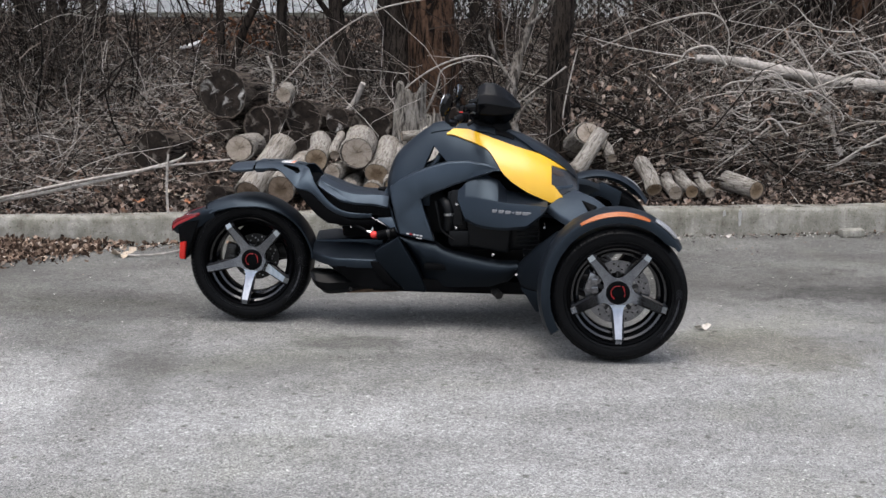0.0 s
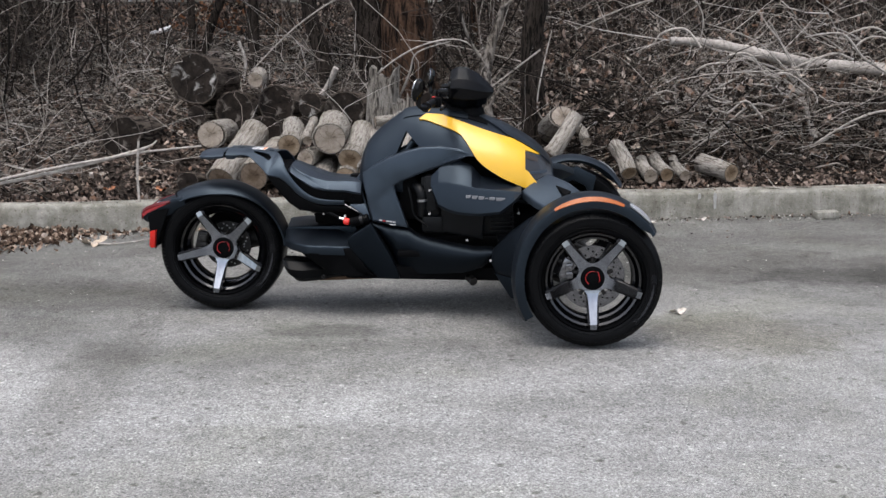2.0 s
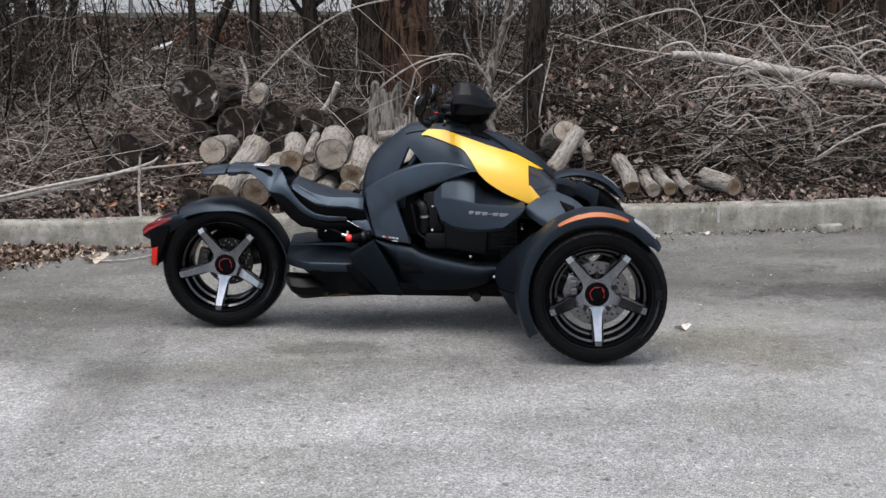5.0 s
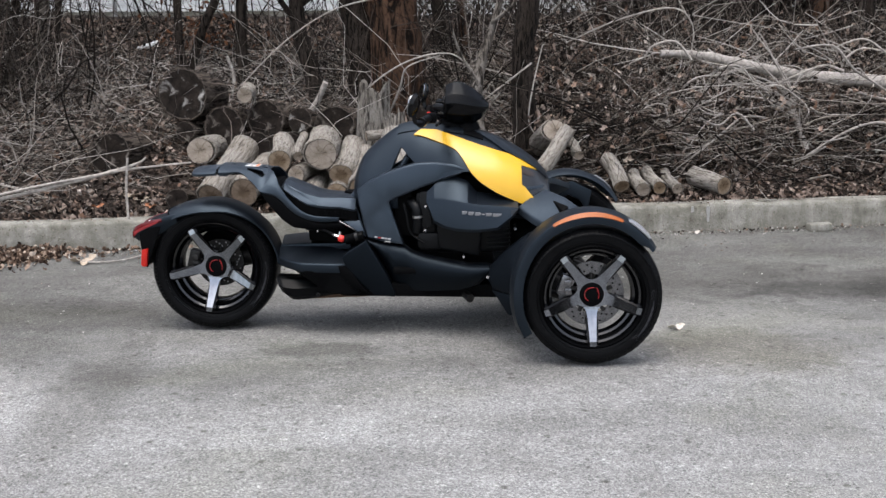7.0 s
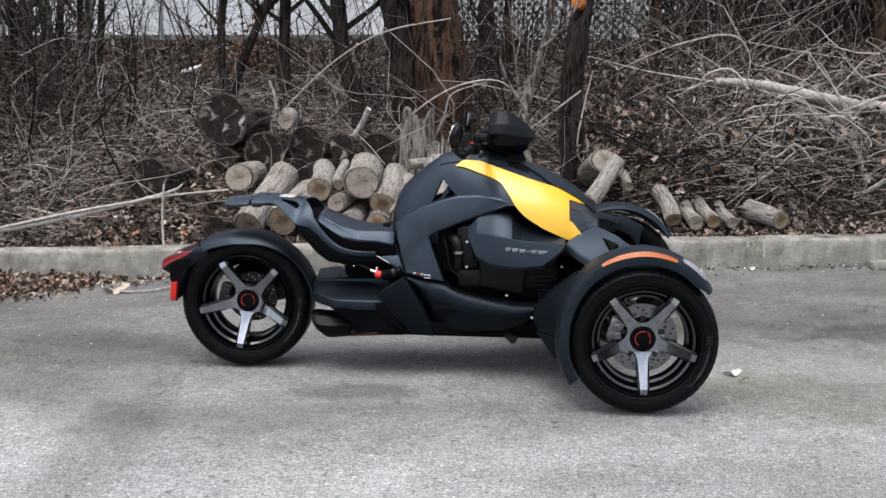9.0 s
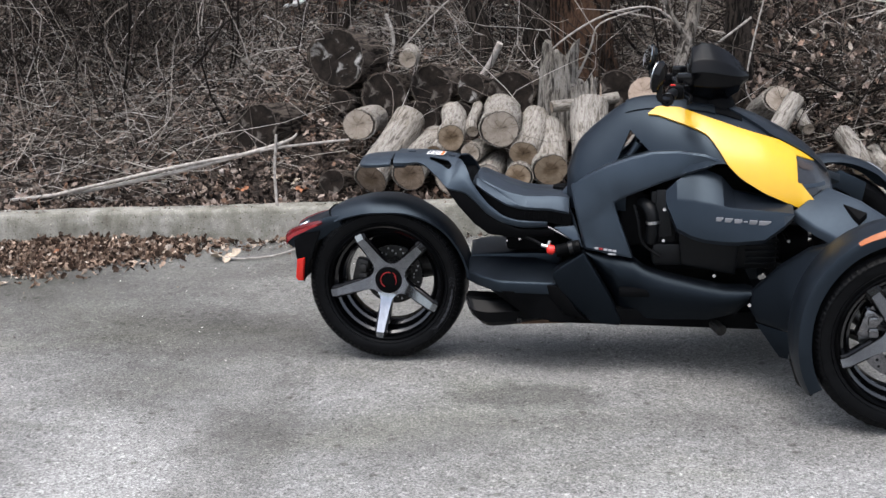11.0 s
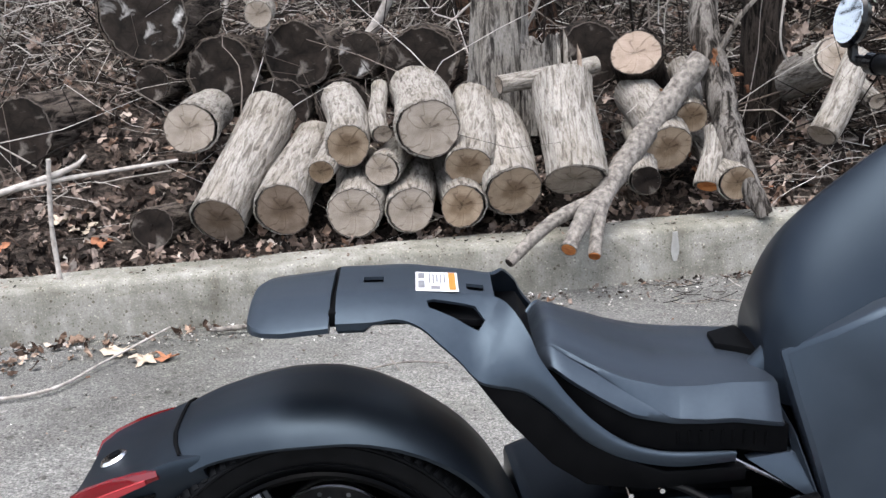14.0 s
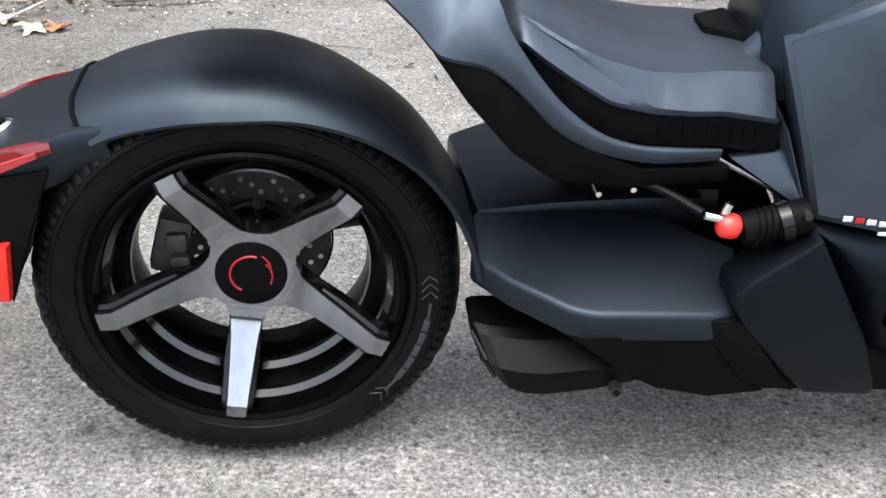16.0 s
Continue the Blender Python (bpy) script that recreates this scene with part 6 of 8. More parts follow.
for s in (-1, 1):
    # forked side frame panel
    part("frame_panel", slab(P(s, [(0.678, 0.10, 0.655), (0.735, 0.135, 0.695), (0.80, 0.152, 0.731), (0.88, 0.166, 0.762), (0.96, 0.18, 0.784), (1.05, 0.20, 0.790),
         (1.13, 0.225, 0.782), (1.19, 0.24, 0.762), (1.15, 0.235, 0.735), (1.09, 0.225, 0.715), (1.0, 0.212, 0.682), (0.92, 0.2, 0.648), (0.86, 0.188, 0.622),
         (0.833, 0.182, 0.605), (0.843, 0.186, 0.565), (0.87, 0.195, 0.49), (0.899, 0.206, 0.412), (0.81, 0.197, 0.426), (0.728, 0.185, 0.44), (0.708, 0.168, 0.52), (0.688, 0.138, 0.60)]),
         (0, -s * 0.05, 0), 0.010, 0.010, 0.003), SATIN, trike)
    # lower sill, a rounded beam below the engine
    rows = []
    for x in (0.735, 0.78, 0.825, 0.86, 0.90, 0.935, 0.97, 1.0, 1.05, 1.1, 1.15, 1.2, 1.24, 1.275, 1.295):
        zt = float(np.interp(x, [0.732, 0.898, 0.935, 1.0, 1.1, 1.2, 1.285, 1.30], [0.434, 0.407, 0.383, 0.367, 0.352, 0.340, 0.345, 0.335]))
        zb = float(np.interp(x, [0.732, 0.825, 0.86, 1.0, 1.15, 1.24, 1.275, 1.30], [0.426, 0.285, 0.195, 0.205, 0.220, 0.250, 0.285, 0.322]))
        yo = float(np.interp(x, [0.732, 0.898, 0.935, 1.0, 1.1, 1.2, 1.30], [0.192, 0.216, 0.240, 0.268, 0.298, 0.328, 0.352]))
        hh = zt - zb
        rows.append([(x, s * y, z) for y, z in ((yo - 0.09, zt - 0.002), (yo - 0.035, zt), (yo - 0.014, zt - 0.06 * hh), (yo - 0.001, zt - 0.20 * hh), (yo + 0.004, zt - 0.38 * hh), (yo - 0.002, zt - 0.58 * hh), (yo - 0.016, zt - 0.80 * hh), (yo - 0.034, zb), (yo - 0.10, zb + 0.004))])
    part("sill", grid(rows, closed=True, caps=True), LOWP, trike, sharp=50)
    # skirt behind the footboard
    part("skirt", slab(P(s, [(0.622, 0.247, 0.368), (0.642, 0.246, 0.386), (0.728, 0.233, 0.438), (0.82, 0.230, 0.28), (0.858, 0.216, 0.192), (0.855, 0.212, 0.172), (0.76, 0.216, 0.182), (0.715, 0.226, 0.224), (0.65, 0.242, 0.305), (0.624, 0.246, 0.345)]), (0, -s * 0.07, 0), 0.004, 0.006, 0.002), LOWP, trike)
    part("heel_guard", slab(P(s, [(0.598, 0.242, 0.325), (0.645, 0.243, 0.32), (0.705, 0.240, 0.235), (0.74, 0.232, 0.195), (0.66, 0.230, 0.215), (0.608, 0.236, 0.285)]), (0, -s * 0.05, 0), 0.008), DARKP, trike)
    # front arm fairing and its lower deflector
    part("arm_fairing", slab(P(s, [(1.285, 0.345, 0.345), (1.36, 0.38, 0.43), (1.44, 0.43, 0.50), (1.54, 0.49, 0.54), (1.60, 0.55, 0.555), (1.50, 0.56, 0.43), (1.43, 0.56, 0.31),
         (1.415, 0.52, 0.24), (1.30, 0.39, 0.245), (1.275, 0.352, 0.285)]), (0.02, -s * 0.06, 0), 0.010, 0.02, 0.008), LOWP, trike)
    part("deflector", slab(P(s, [(1.295, 0.375, 0.242), (1.405, 0.49, 0.236), (1.39, 0.48, 0.15), (1.365, 0.46, 0.15)]), (0, -s * 0.012, 0), 0.003), LOWP, trike)
    part("bolt", lathe([(0.0, s * 0.366), (0.006, s * 0.366), (0.007, s * 0.35)], (1.277, 0, 0.297), 12), CHROME, trike)
    # side cover over the engine
    secs = [(1.005, 0.22, 0.655, 0.25, 0.632, 0.25, 0.60), (1.04, 0.22, 0.690, 0.28, 0.640, 0.27, 0.52), (1.09, 0.21, 0.722, 0.30, 0.640, 0.28, 0.497), (1.135, 0.21, 0.728, 0.315, 0.634, 0.29, 0.488),
            (1.19, 0.21, 0.704, 0.33, 0.62, 0.30, 0.485), (1.23, 0.21, 0.657, 0.34, 0.615, 0.30, 0.486), (1.32, 0.22, 0.642, 0.35, 0.61, 0.31, 0.497), (1.38, 0.24, 0.632, 0.355, 0.605, 0.315, 0.545), (1.412, 0.30, 0.622, 0.35, 0.60, 0.335, 0.58)]
    rows = [[(x, s * 0.14, zb + 0.01), (x, s * (yb - 0.02), zb), (x, s * (yc - 0.004), zb + 0.006), (x, s * (yc + 0.006), zb + 0.020), (x, s * (yc - 0.010), zc - 0.012), (x, s * (yc - 0.016), zc), (x, s * yt, zt), (x, s * 0.14, zt - 0.01)] for x, yt, zt, yc, zc, yb, zb in secs]
    cover = part("side_cover", grid(rows, closed=True, caps=True), TANKP, trike, "matte black engine side cover", sharp=19)
    # maker's name as plain silver bars
    xx = 1.165
    for w, h in ((0.024, 0.017), (0.026, 0.017), (0.025, 0.017), (0.014, 0.005), (0.026, 0.017), (0.040, 0.017)):
        y = np.interp(xx + w / 2, [1.135, 1.19, 1.23, 1.32, 1.38], [0.3085, 0.3235, 0.3335, 0.3435, 0.3485])
        part("name_bar", block(xx + w / 2, s * (y + 0.0025), 0.578 - 0.055 * (xx - 1.165), w, 0.004, h * 0.85, 0.0015, (-s * 7, 3, -s * 6)), SILVERP, cover)
        xx += w + 0.004
    # model name as plain bars on the frame panel
    xx = 0.765
    for k, (w, mt) in enumerate(((0.013, LETTER), (0.012, REDLINE), (0.013, LETTER), (0.012, LETTER), (0.013, LETTER))):
        part("name_bar", block(xx + w / 2, s * (0.196 + 0.108 * (xx - 0.765)), 0.447 - 0.12 * (xx - 0.765), w, 0.003, 0.0075, 0.001, (0, 6, -s * 5)), mt, trike)
        xx += w + 0.003
    part("name_bar", block(0.825, s * 0.2035, 0.428, 0.026, 0.003, 0.005, 0.001, (0, 6, -s * 5)), LETTER, trike)
    # shoulder plate from nose to front wheel
    part("shoulder_panel", slab(P(s, [(1.41, 0.30, 0.60), (1.47, 0.27, 0.64), (1.535, 0.21, 0.668), (1.62, 0.33, 0.645), (1.70, 0.46, 0.60), (1.66, 0.52, 0.585), (1.55, 0.44, 0.53), (1.47, 0.37, 0.565)]),
         (0, 0, -0.03), 0.006, 0.01, 0.003), GREYP, trike)
    part("vent", slab(P(s, [(1.565, 0.335, 0.634), (1.625, 0.405, 0.618), (1.60, 0.415, 0.598)]), (0, 0, -0.02), 0.001), DARKP, trike)

# engine and under-structure
engine = part("engine", block(1.14, 0, 0.50, 0.34, 0.36, 0.26, 0.02), DARKP, trike, "black engine in the frame opening")
part("cylinder", block(1.0, 0, 0.55, 0.09, 0.38, 0.2, 0.015), ENGP, engine)
part("crankcase", block(1.30, 0, 0.46, 0.16, 0.42, 0.16, 0.02), ENGP, engine)
part("oil_sump", block(1.02, 0, 0.43, 0.12, 0.42, 0.08, 0.02), ENGP, engine)
part("battery_box", block(0.92, 0, 0.57, 0.14, 0.26, 0.26, 0.02), DARKP, engine)
# added dark plate that blocks the bright ground between sills and engine
part("gap_plate", block(1.08, 0, 0.300, 0.46, 0.50, 0.03, 0.01), DARKP, engine)
part("airbox", block(1.10, 0, 0.66, 0.40, 0.26, 0.13, 0.03), DARKP, engine)
part("radiator_shroud", block(1.33, 0, 0.585, 0.22, 0.36, 0.10, 0.03), DARKP, engine)
for s in (-1, 1):
    part("duct", slab(P(s, [(0.975, 0.20, 0.655), (1.03, 0.22, 0.66), (1.02, 0.225, 0.57), (1.03, 0.225, 0.50), (0.985, 0.215, 0.49), (0.972, 0.21, 0.57)]), (0, -s * 0.05, 0), 0.005), ENGP, engine)
    # intake elbow, cooling fins and a cable run beside the duct
    part("intake_elbow", tube([(0.93, s * 0.15, 0.60), (0.955, s * 0.19, 0.585), (0.965, s * 0.20, 0.54), (0.96, s * 0.19, 0.47)], [0.026, 0.026, 0.024, 0.022], 14, smooth=4), ENGP, engine)
    part("hose_clamp", tube([(0.9645, s * 0.20, 0.548), (0.9655, s * 0.20, 0.538)], 0.0265, 14), STEEL, engine)
    part("cable", tube([(0.90, s * 0.19, 0.60), (0.915, s * 0.205, 0.54), (0.93, s * 0.21, 0.47), (0.99, s * 0.225, 0.425)], 0.005, 8, smooth=4), RUBBER, engine)
    for k in range(5):
        part("cooling_fin", block(1.33, s * 0.215, 0.405 + 0.020 * k, 0.11, 0.02, 0.006, 0.0015), ENGP, engine)
    part("belt_cover", slab(P(s, [(1.04, 0.23, 0.60), (1.17, 0.25, 0.50), (1.25, 0.26, 0.49), (1.24, 0.25, 0.37), (1.06, 0.23, 0.40)]), (0, -s * 0.06, 0), 0.006, 0.012, 0.004), ENGP, engine)
    for x, z in ((1.0, 0.595), (0.998, 0.487), (1.17, 0.365), (1.40, 0.505)):
        part("bolt", tube([(x, s * 0.20, z), (x, s * (0.245 if x < 1.3 else 0.32), z)], 0.006, 8), CHROME, engine)
part("belly_pan", slab([(0.60, -0.19, 0.235), (1.45, -0.24, 0.235), (1.60, -0.12, 0.25), (1.60, 0.12, 0.25), (1.45, 0.24, 0.235), (0.60, 0.19, 0.235)], (0, 0, -0.065), 0.015), DARKP, trike)
part("frame_spine", tube([(0.62, 0, 0.48), (0.8, 0, 0.5), (1.5, 0, 0.42)], 0.07, 12, smooth=4), DARKP, trike)
part("swing_arm", tube([(0.70, 0.10, 0.33), (0.4, 0.14, 0.31), (0.02, 0.13, 0.295)], [0.05, 0.045, 0.04], 12, smooth=4), IRON, trike)
part("drive_housing", slab([(-0.10, 0.12, 0.40), (-0.04, 0.12, 0.45), (0.05, 0.12, 0.47), (0.13, 0.12, 0.43), (0.19, 0.12, 0.385), (0.21, 0.12, 0.27), (0.08, 0.12, 0.245), (-0.06, 0.12, 0.255), (-0.12, 0.12, 0.31)], (0, 0.05, 0), 0.01), DARKP, trike, "black swing arm housing")
part("final_drive", lathe([(0.0, 0.17), (0.07, 0.165), (0.085, 0.14), (0.085, 0.10), (0.0, 0.09)], (0, 0, 0.295), 28), IRON, trike)

# handlebar, controls, mirrors
bar = part("handlebar", tube([(1.0, -0.40, 0.985), (1.03, -0.25, 0.995), (1.07, -0.12, 0.985), (1.10, 0, 0.975), (1.07, 0.12, 0.985), (1.03, 0.25, 0.995), (1.0, 0.40, 0.985)], 0.013, 12, smooth=5), GLOSS, trike)
part("steering_column", tube([(1.10, 0, 0.98), (1.13, 0, 0.90)], [0.05, 0.075], 16), DARKP, trike)
for s in (-1, 1):
    part("grip", tube([(0.998, s * 0.405, 0.984), (1.018, s * 0.29, 0.992)], [0.018, 0.017], 14), RUBBER, bar)
    part("bar_end", tube([(0.993, s * 0.432, 0.983), (0.997, s * 0.404, 0.984)], 0.021, 14), GLOSS, bar)
    part("switch_block", block(1.03, s * 0.245, 0.99, 0.05, 0.07, 0.045, 0.012), DARKP, bar)
    part("lever", tube([(1.06, s * 0.20, 0.985), (1.075, s * 0.30, 0.978), (1.06, s * 0.42, 0.972)], [0.009, 0.007, 0.006], 8, smooth=4), GLOSS, bar)
    part("reservoir", block(1.06, s * 0.17, 1.03, 0.05, 0.05, 0.035, 0.01), GLOSS, bar)
    part("mirror_arm", tube([(0.995, s * 0.43, 0.985), (0.97, s * 0.455, 0.99), (0.968, s * 0.46, 1.03)], [0.012, 0.01, 0.009], 10, smooth=4), GLOSS, bar)
    bm = lathe([(0.0, -0.008), (0.035, -0.008), (0.042, 0.0), (0.036, 0.016), (0.0, 0.024)], (0, 0, 0), 28, "x")
    bmesh.ops.transform(bm, matrix=Matrix.Translation((0.962, s * 0.46, 1.06)) @ pose(0, 0, 0, 0, 14, s * 24) @ Matrix.Diagonal((1, 0.9, 1.25, 1)), verts=bm.verts)
    part("mirror_back", bm, GLOSS, bar)
    bm = lathe([(0.0, -0.0095), (0.036, -0.0095), (0.036, -0.007)], (0, 0, 0), 28, "x")
    bmesh.ops.transform(bm, matrix=Matrix.Translation((0.962, s * 0.46, 1.06)) @ pose(0, 0, 0, 0, 14, s * 24) @ Matrix.Diagonal((1, 0.9, 1.25, 1)), verts=bm.verts)
    part("mirror_glass", bm, MIRROR, bar, "silvered mirror glass")
part("kill_switch", block(1.02, -0.245, 1.013, 0.016, 0.012, 0.008, 0.003), RED, bar, "small red switch")

# gauge cowl over the bar
secs = [(1.080, 0.085, 0.965, 1.075), (1.090, 0.100, 0.955, 1.122), (1.125, 0.108, 0.945, 1.138), (1.165, 0.108, 0.940, 1.134), (1.215, 0.098, 0.948, 1.108), (1.255, 0.076, 0.972, 1.072), (1.287, 0.034, 1.012, 1.034)]
rows = []
for x, w, zb, zt in secs:
    zc = zb + 0.52 * (zt - zb)
    half = [(w * 0.5, zb), (w * 0.94, zb + 0.26 * (zt - zb)), (w, zc), (w * 0.86, zb + 0.74 * (zt - zb)), (w * 0.36, zt)]
    rows.append([(x, -y, z) for y, z in half] + [(x, y, z) for y, z in half[::-1]])
bm = grid(rows, closed=True, caps=True)
soft_bevel(bm, 0.007, 3, 22)
cowl = part("gauge_cowl", bm, PIANO, trike, "glossy black gauge cowl", sharp=40)
part("gauge", block(1.085, 0, 1.04, 0.012, 0.12, 0.06, 0.004, (0, -12, 0)), SMOKE, cowl)
part("cowl_stem", tube([(1.17, 0, 0.97), (1.18, 0, 0.91)], [0.055, 0.07], 14), DARKP, cowl)


# ---------------------------------------------------------------- wheels
def wheel(cx, cy, cz, R, W, phase, near, disc_r, name):
    """near: -1 when the open spoke face looks to -y."""
    w = thing(name, cx, cy, cz, "", "")
    w.parent = trike
    w.matrix_parent_inverse = trike.matrix_world.inverted()
    h = W / 2
    # tyre
    prof = [(0.208, -h * 0.80), (0.222, -h * 0.93), (0.245, -h * 1.0), (0.264, -h * 0.99), (R - 0.014, -h * 0.86), (R - 0.005, -h * 0.72), (R - 0.001, -h * 0.4), (R, 0),
            (R - 0.001, h * 0.4), (R - 0.005, h * 0.72), (R - 0.014, h * 0.86), (0.268, h * 0.98), (0.245, h), (0.222, h * 0.93), (0.208, h * 0.80)]
    seg = 168
    rows = []
    for j, (r, a) in enumerate(prof):
        ring = []
        for i in range(seg):
            t = 2 * math.pi * i / seg
            rr = r
            if j in (4, 5, 9, 10) and i % 3 == 0:
                rr -= 0.0045 if j in (4, 10) else 0.002
            if j in (6, 8) and (i + 2) % 3 == 0:
                rr -= 0.001
            ring.append((cx + rr * math.cos(t), cy + a, cz + rr * math.sin(t)))
        rows.append(ring)
    part("tyre", grid(rows, closed=True), RUBBER, w, "black road tyre with moulded tread", sharp=30)
    # raised sidewall mark as plain bars
    for k in range(7):
        t = radians(-38 + 5.2 * k) if near < 0 else radians(142 + 5.2 * k)
        r0 = 0.248
        bmk = block(0, 0, 0, 0.020 if k not in (0, 6) else 0.03, 0.004, 0.009 if k not in (0, 6) else 0.004, 0.001)
        bmesh.ops.transform(bmk, matrix=Matrix.Translation((cx + r0 * math.cos(t), cy + near * (h + 0.0002), cz + r0 * math.sin(t))) @ pose(0, 0, 0, 0, -math.degrees(t) + 90, 0), verts=bmk.verts)
        part("sidewall_mark", bmk, MARK, w)
    # shoulder blocks of the tread
    bmk = block(0, 0, 0, 0.0105, 0.0040, 0.0165, 0.0014, (near * 37, 12, 0))
    blk = part("tread_block", bmk, RUBBER, w)
    m0 = Matrix.Translation((cx, cy, cz))
    for k in range(96):
        ob = blk if k == 0 else new("tread_block", blk.data)
        if k:
            ob.parent = w
            ob.matrix_parent_inverse = w.matrix_world.inverted()
        ob.matrix_basis = m0 @ pose(0, 0, 0, 0, 3.75 * k, 0) @ Matrix.Translation((0, near * (h * 0.928 - 0.0006), R - 0.0225))
    # moulded rings and slanted stripes on the sidewall
    for rr in (0.229, 0.2605):
        part("sidewall_ring", lathe([(rr - 0.0016, near * (h * 0.955)), (rr, near * (h * (0.975 if rr < 0.25 else 1.0) + 0.0012)), (rr + 0.0016, near * (h * 0.955))], (cx, cy, cz), 96), RUBBER, w)
    for a0 in (-46, -43, -2, 1, 4):
        p = [(cx + q * math.cos(radians(a0 + w_)), cy + near * (h * 0.995 + 0.0005), cz + q * math.sin(radians(a0 + w_))) for q, w_ in ((0.236, 0), (0.247, 3.0), (0.258, 0.5))]
        part("sidewall_mark", tube(p, 0.0012, 5), MARK, w)
    # rim barrel with lips
    o = near
    prof = [(0.214, o * h * 0.88), (0.2175, o * h * 0.95), (0.213, o * h * 0.985), (0.206, o * h * 0.95), (0.201, o * h * 0.70), (0.184, o * h * 0.45), (0.168, o * h * 0.10), (0.164, -o * h * 0.30), (0.170, -o * h * 0.62), (0.203, -o * h * 0.85), (0.214, -o * h * 0.88),
            (0.208, -o * h * 0.8), (0.176, -o * h * 0.57), (0.170, -o * h * 0.30), (0.174, o * h * 0.12), (0.191, o * h * 0.42), (0.207, o * h * 0.66)]
    rim = part("rim", lathe(prof, (cx, cy, cz), 96, closed=True), RIMB, w, "gloss black alloy rim", sharp=40)
    for r0, yq in ((0.1985, 0.62), (0.1765, 0.24)):
        ledge = lathe([(r0, o * h * (yq + 0.05)), (r0 - 0.0085, o * h * (yq - 0.02)), (r0 - 0.010, o * h * (yq - 0.10)), (r0 - 0.0025, o * h * (yq - 0.14))], (cx, cy, cz), 96, closed=True)
        part("rim_ledge", ledge, LEDGE, w)
    # five spokes: dark body with a machined face
    y_hub, y_tip = cy + o * (h * 0.92 - 0.056), cy + o * h * 1.02
    for k in range(5):
        t = radians(phase + 72 * k)
        d, e = Vector((math.cos(t), 0, math.sin(t))), Vector((-math.sin(t), 0, math.cos(t)))
        c = Vector((cx, 0, cz))
        st = [(0.040, 0.0291, y_hub), (0.047, 0.0341, y_hub), (0.052, 0.0372, y_hub), (0.0545, 0.0345, y_hub + 0.01 * (y_tip - y_hub)), (0.059, 0.0300, y_hub + 0.02 * (y_tip - y_hub)), (0.067, 0.0258, y_hub + 0.05 * (y_tip - y_hub)), (0.080, 0.0226, y_hub + 0.11 * (y_tip - y_hub)), (0.10, 0.0202, y_hub + 0.26 * (y_tip - y_hub)), (0.13, 0.0182, y_hub + 0.50 * (y_tip - y_hub)), (0.17, 0.0160, y_hub + 0.86 * (y_tip - y_hub)), (0.186, 0.0154, y_tip), (0.208, 0.0148, y_tip - o * 0.004)]
        rows = []
        for r, hw, y in st:
            g = 0.007 * min(1.0, max(0.0, (r - 0.075) / 0.06))
            side = [(hw, 0.0), (hw + 0.0006, 0.006), (hw + g, 0.009), (hw + g + 0.001, 0.030)]
            rows.append([c + d * r + e * q + Vector((0, y - o * dep, 0)) for q, dep in side[::-1]] + [c + d * r - e * q + Vector((0, y - o * dep, 0)) for q, dep in side])
        bm = grid(rows, closed=True, caps=True)
        part("spoke", bm, GLOSS, w)
        rows = [[c + d * r + e * (hw - (0.0015 if r > 0.06 else 0)) + Vector((0, y + o * 0.0022, 0)), c + d * r - e * (hw - (0.0015 if r > 0.06 else 0)) + Vector((0, y + o * 0.0022, 0))] for r, hw, y in st]
        part("machined_face", sheet(rows, 0.002), MACH, w, "machined silver spoke face")
    # hub cap with a red ring mark
    part("hub", lathe([(0.0, -o * 0.06), (0.055, -o * 0.06), (0.055, y_hub - cy - o * 0.01), (0.046, y_hub - cy - o * 0.002)], (cx, cy, cz), 40), GLOSS, w)
    part("hub_cap", lathe([(0.0, y_hub - cy + o * 0.004), (0.046, y_hub - cy + o * 0.006), (0.0505, y_hub - cy + o * 0.004), (0.0515, y_hub - cy - o * 0.01)], (cx, cy, cz), 40), DARKP, w, "black hub cap")
    for a0, a1, q0, q1 in ((72, 240, 0.030, 0.029), (38, -32, 0.027, 0.031), (62, 20, 0.034, 0.030)):
        arc = [(cx + (q0 + (q1 - q0) * u) * math.cos(radians(a0 + (a1 - a0) * u)), y_hub + o * 0.0062, cz + (q0 + (q1 - q0) * u) * math.sin(radians(a0 + (a1 - a0) * u))) for u in np.linspace(0, 1, 14)]
        part("ring_mark", tube(arc, 0.0018 if a0 > 70 else 0.0014, 6), REDLINE, w, "red ring mark")
    # brake disc with drilled rows, bell and caliper
    yd = cy - o * (0.055 if W > 0.18 else 0.005)
    rear_ = W > 0.18
    bm = lathe([(disc_r * 0.62, yd - cy - 0.002), (disc_r, yd - cy - 0.002), (disc_r, yd - cy + 0.002), (disc_r * 0.62, yd - cy + 0.002)], (cx, cy, cz), 64, closed=True)
    # the rear disc's dark reflection is put into a darker metal with a pale edge
    disc = part("brake_disc", bm, IRON if rear_ else DISC, w, "drilled steel brake disc")
    if rear_:
        part("disc_edge", lathe([(disc_r + 0.0004, yd - cy - 0.002), (disc_r + 0.0036, yd - cy), (disc_r + 0.0004, yd - cy + 0.002)], (cx, cy, cz), 64), DISC, disc)
    for k in range(40):
        t = 2 * math.pi * k / 40
        rr = disc_r * (0.72 + 0.09 * (k % 3))
        part("drill_hole", lathe([(0.0, yd - cy + o * 0.0026), (0.004, yd - cy + o * 0.0026), (0.004, yd - cy)], (cx + rr * math.cos(t), cy, cz + rr * math.sin(t)), 8), STEEL if rear_ else DARKP, w)
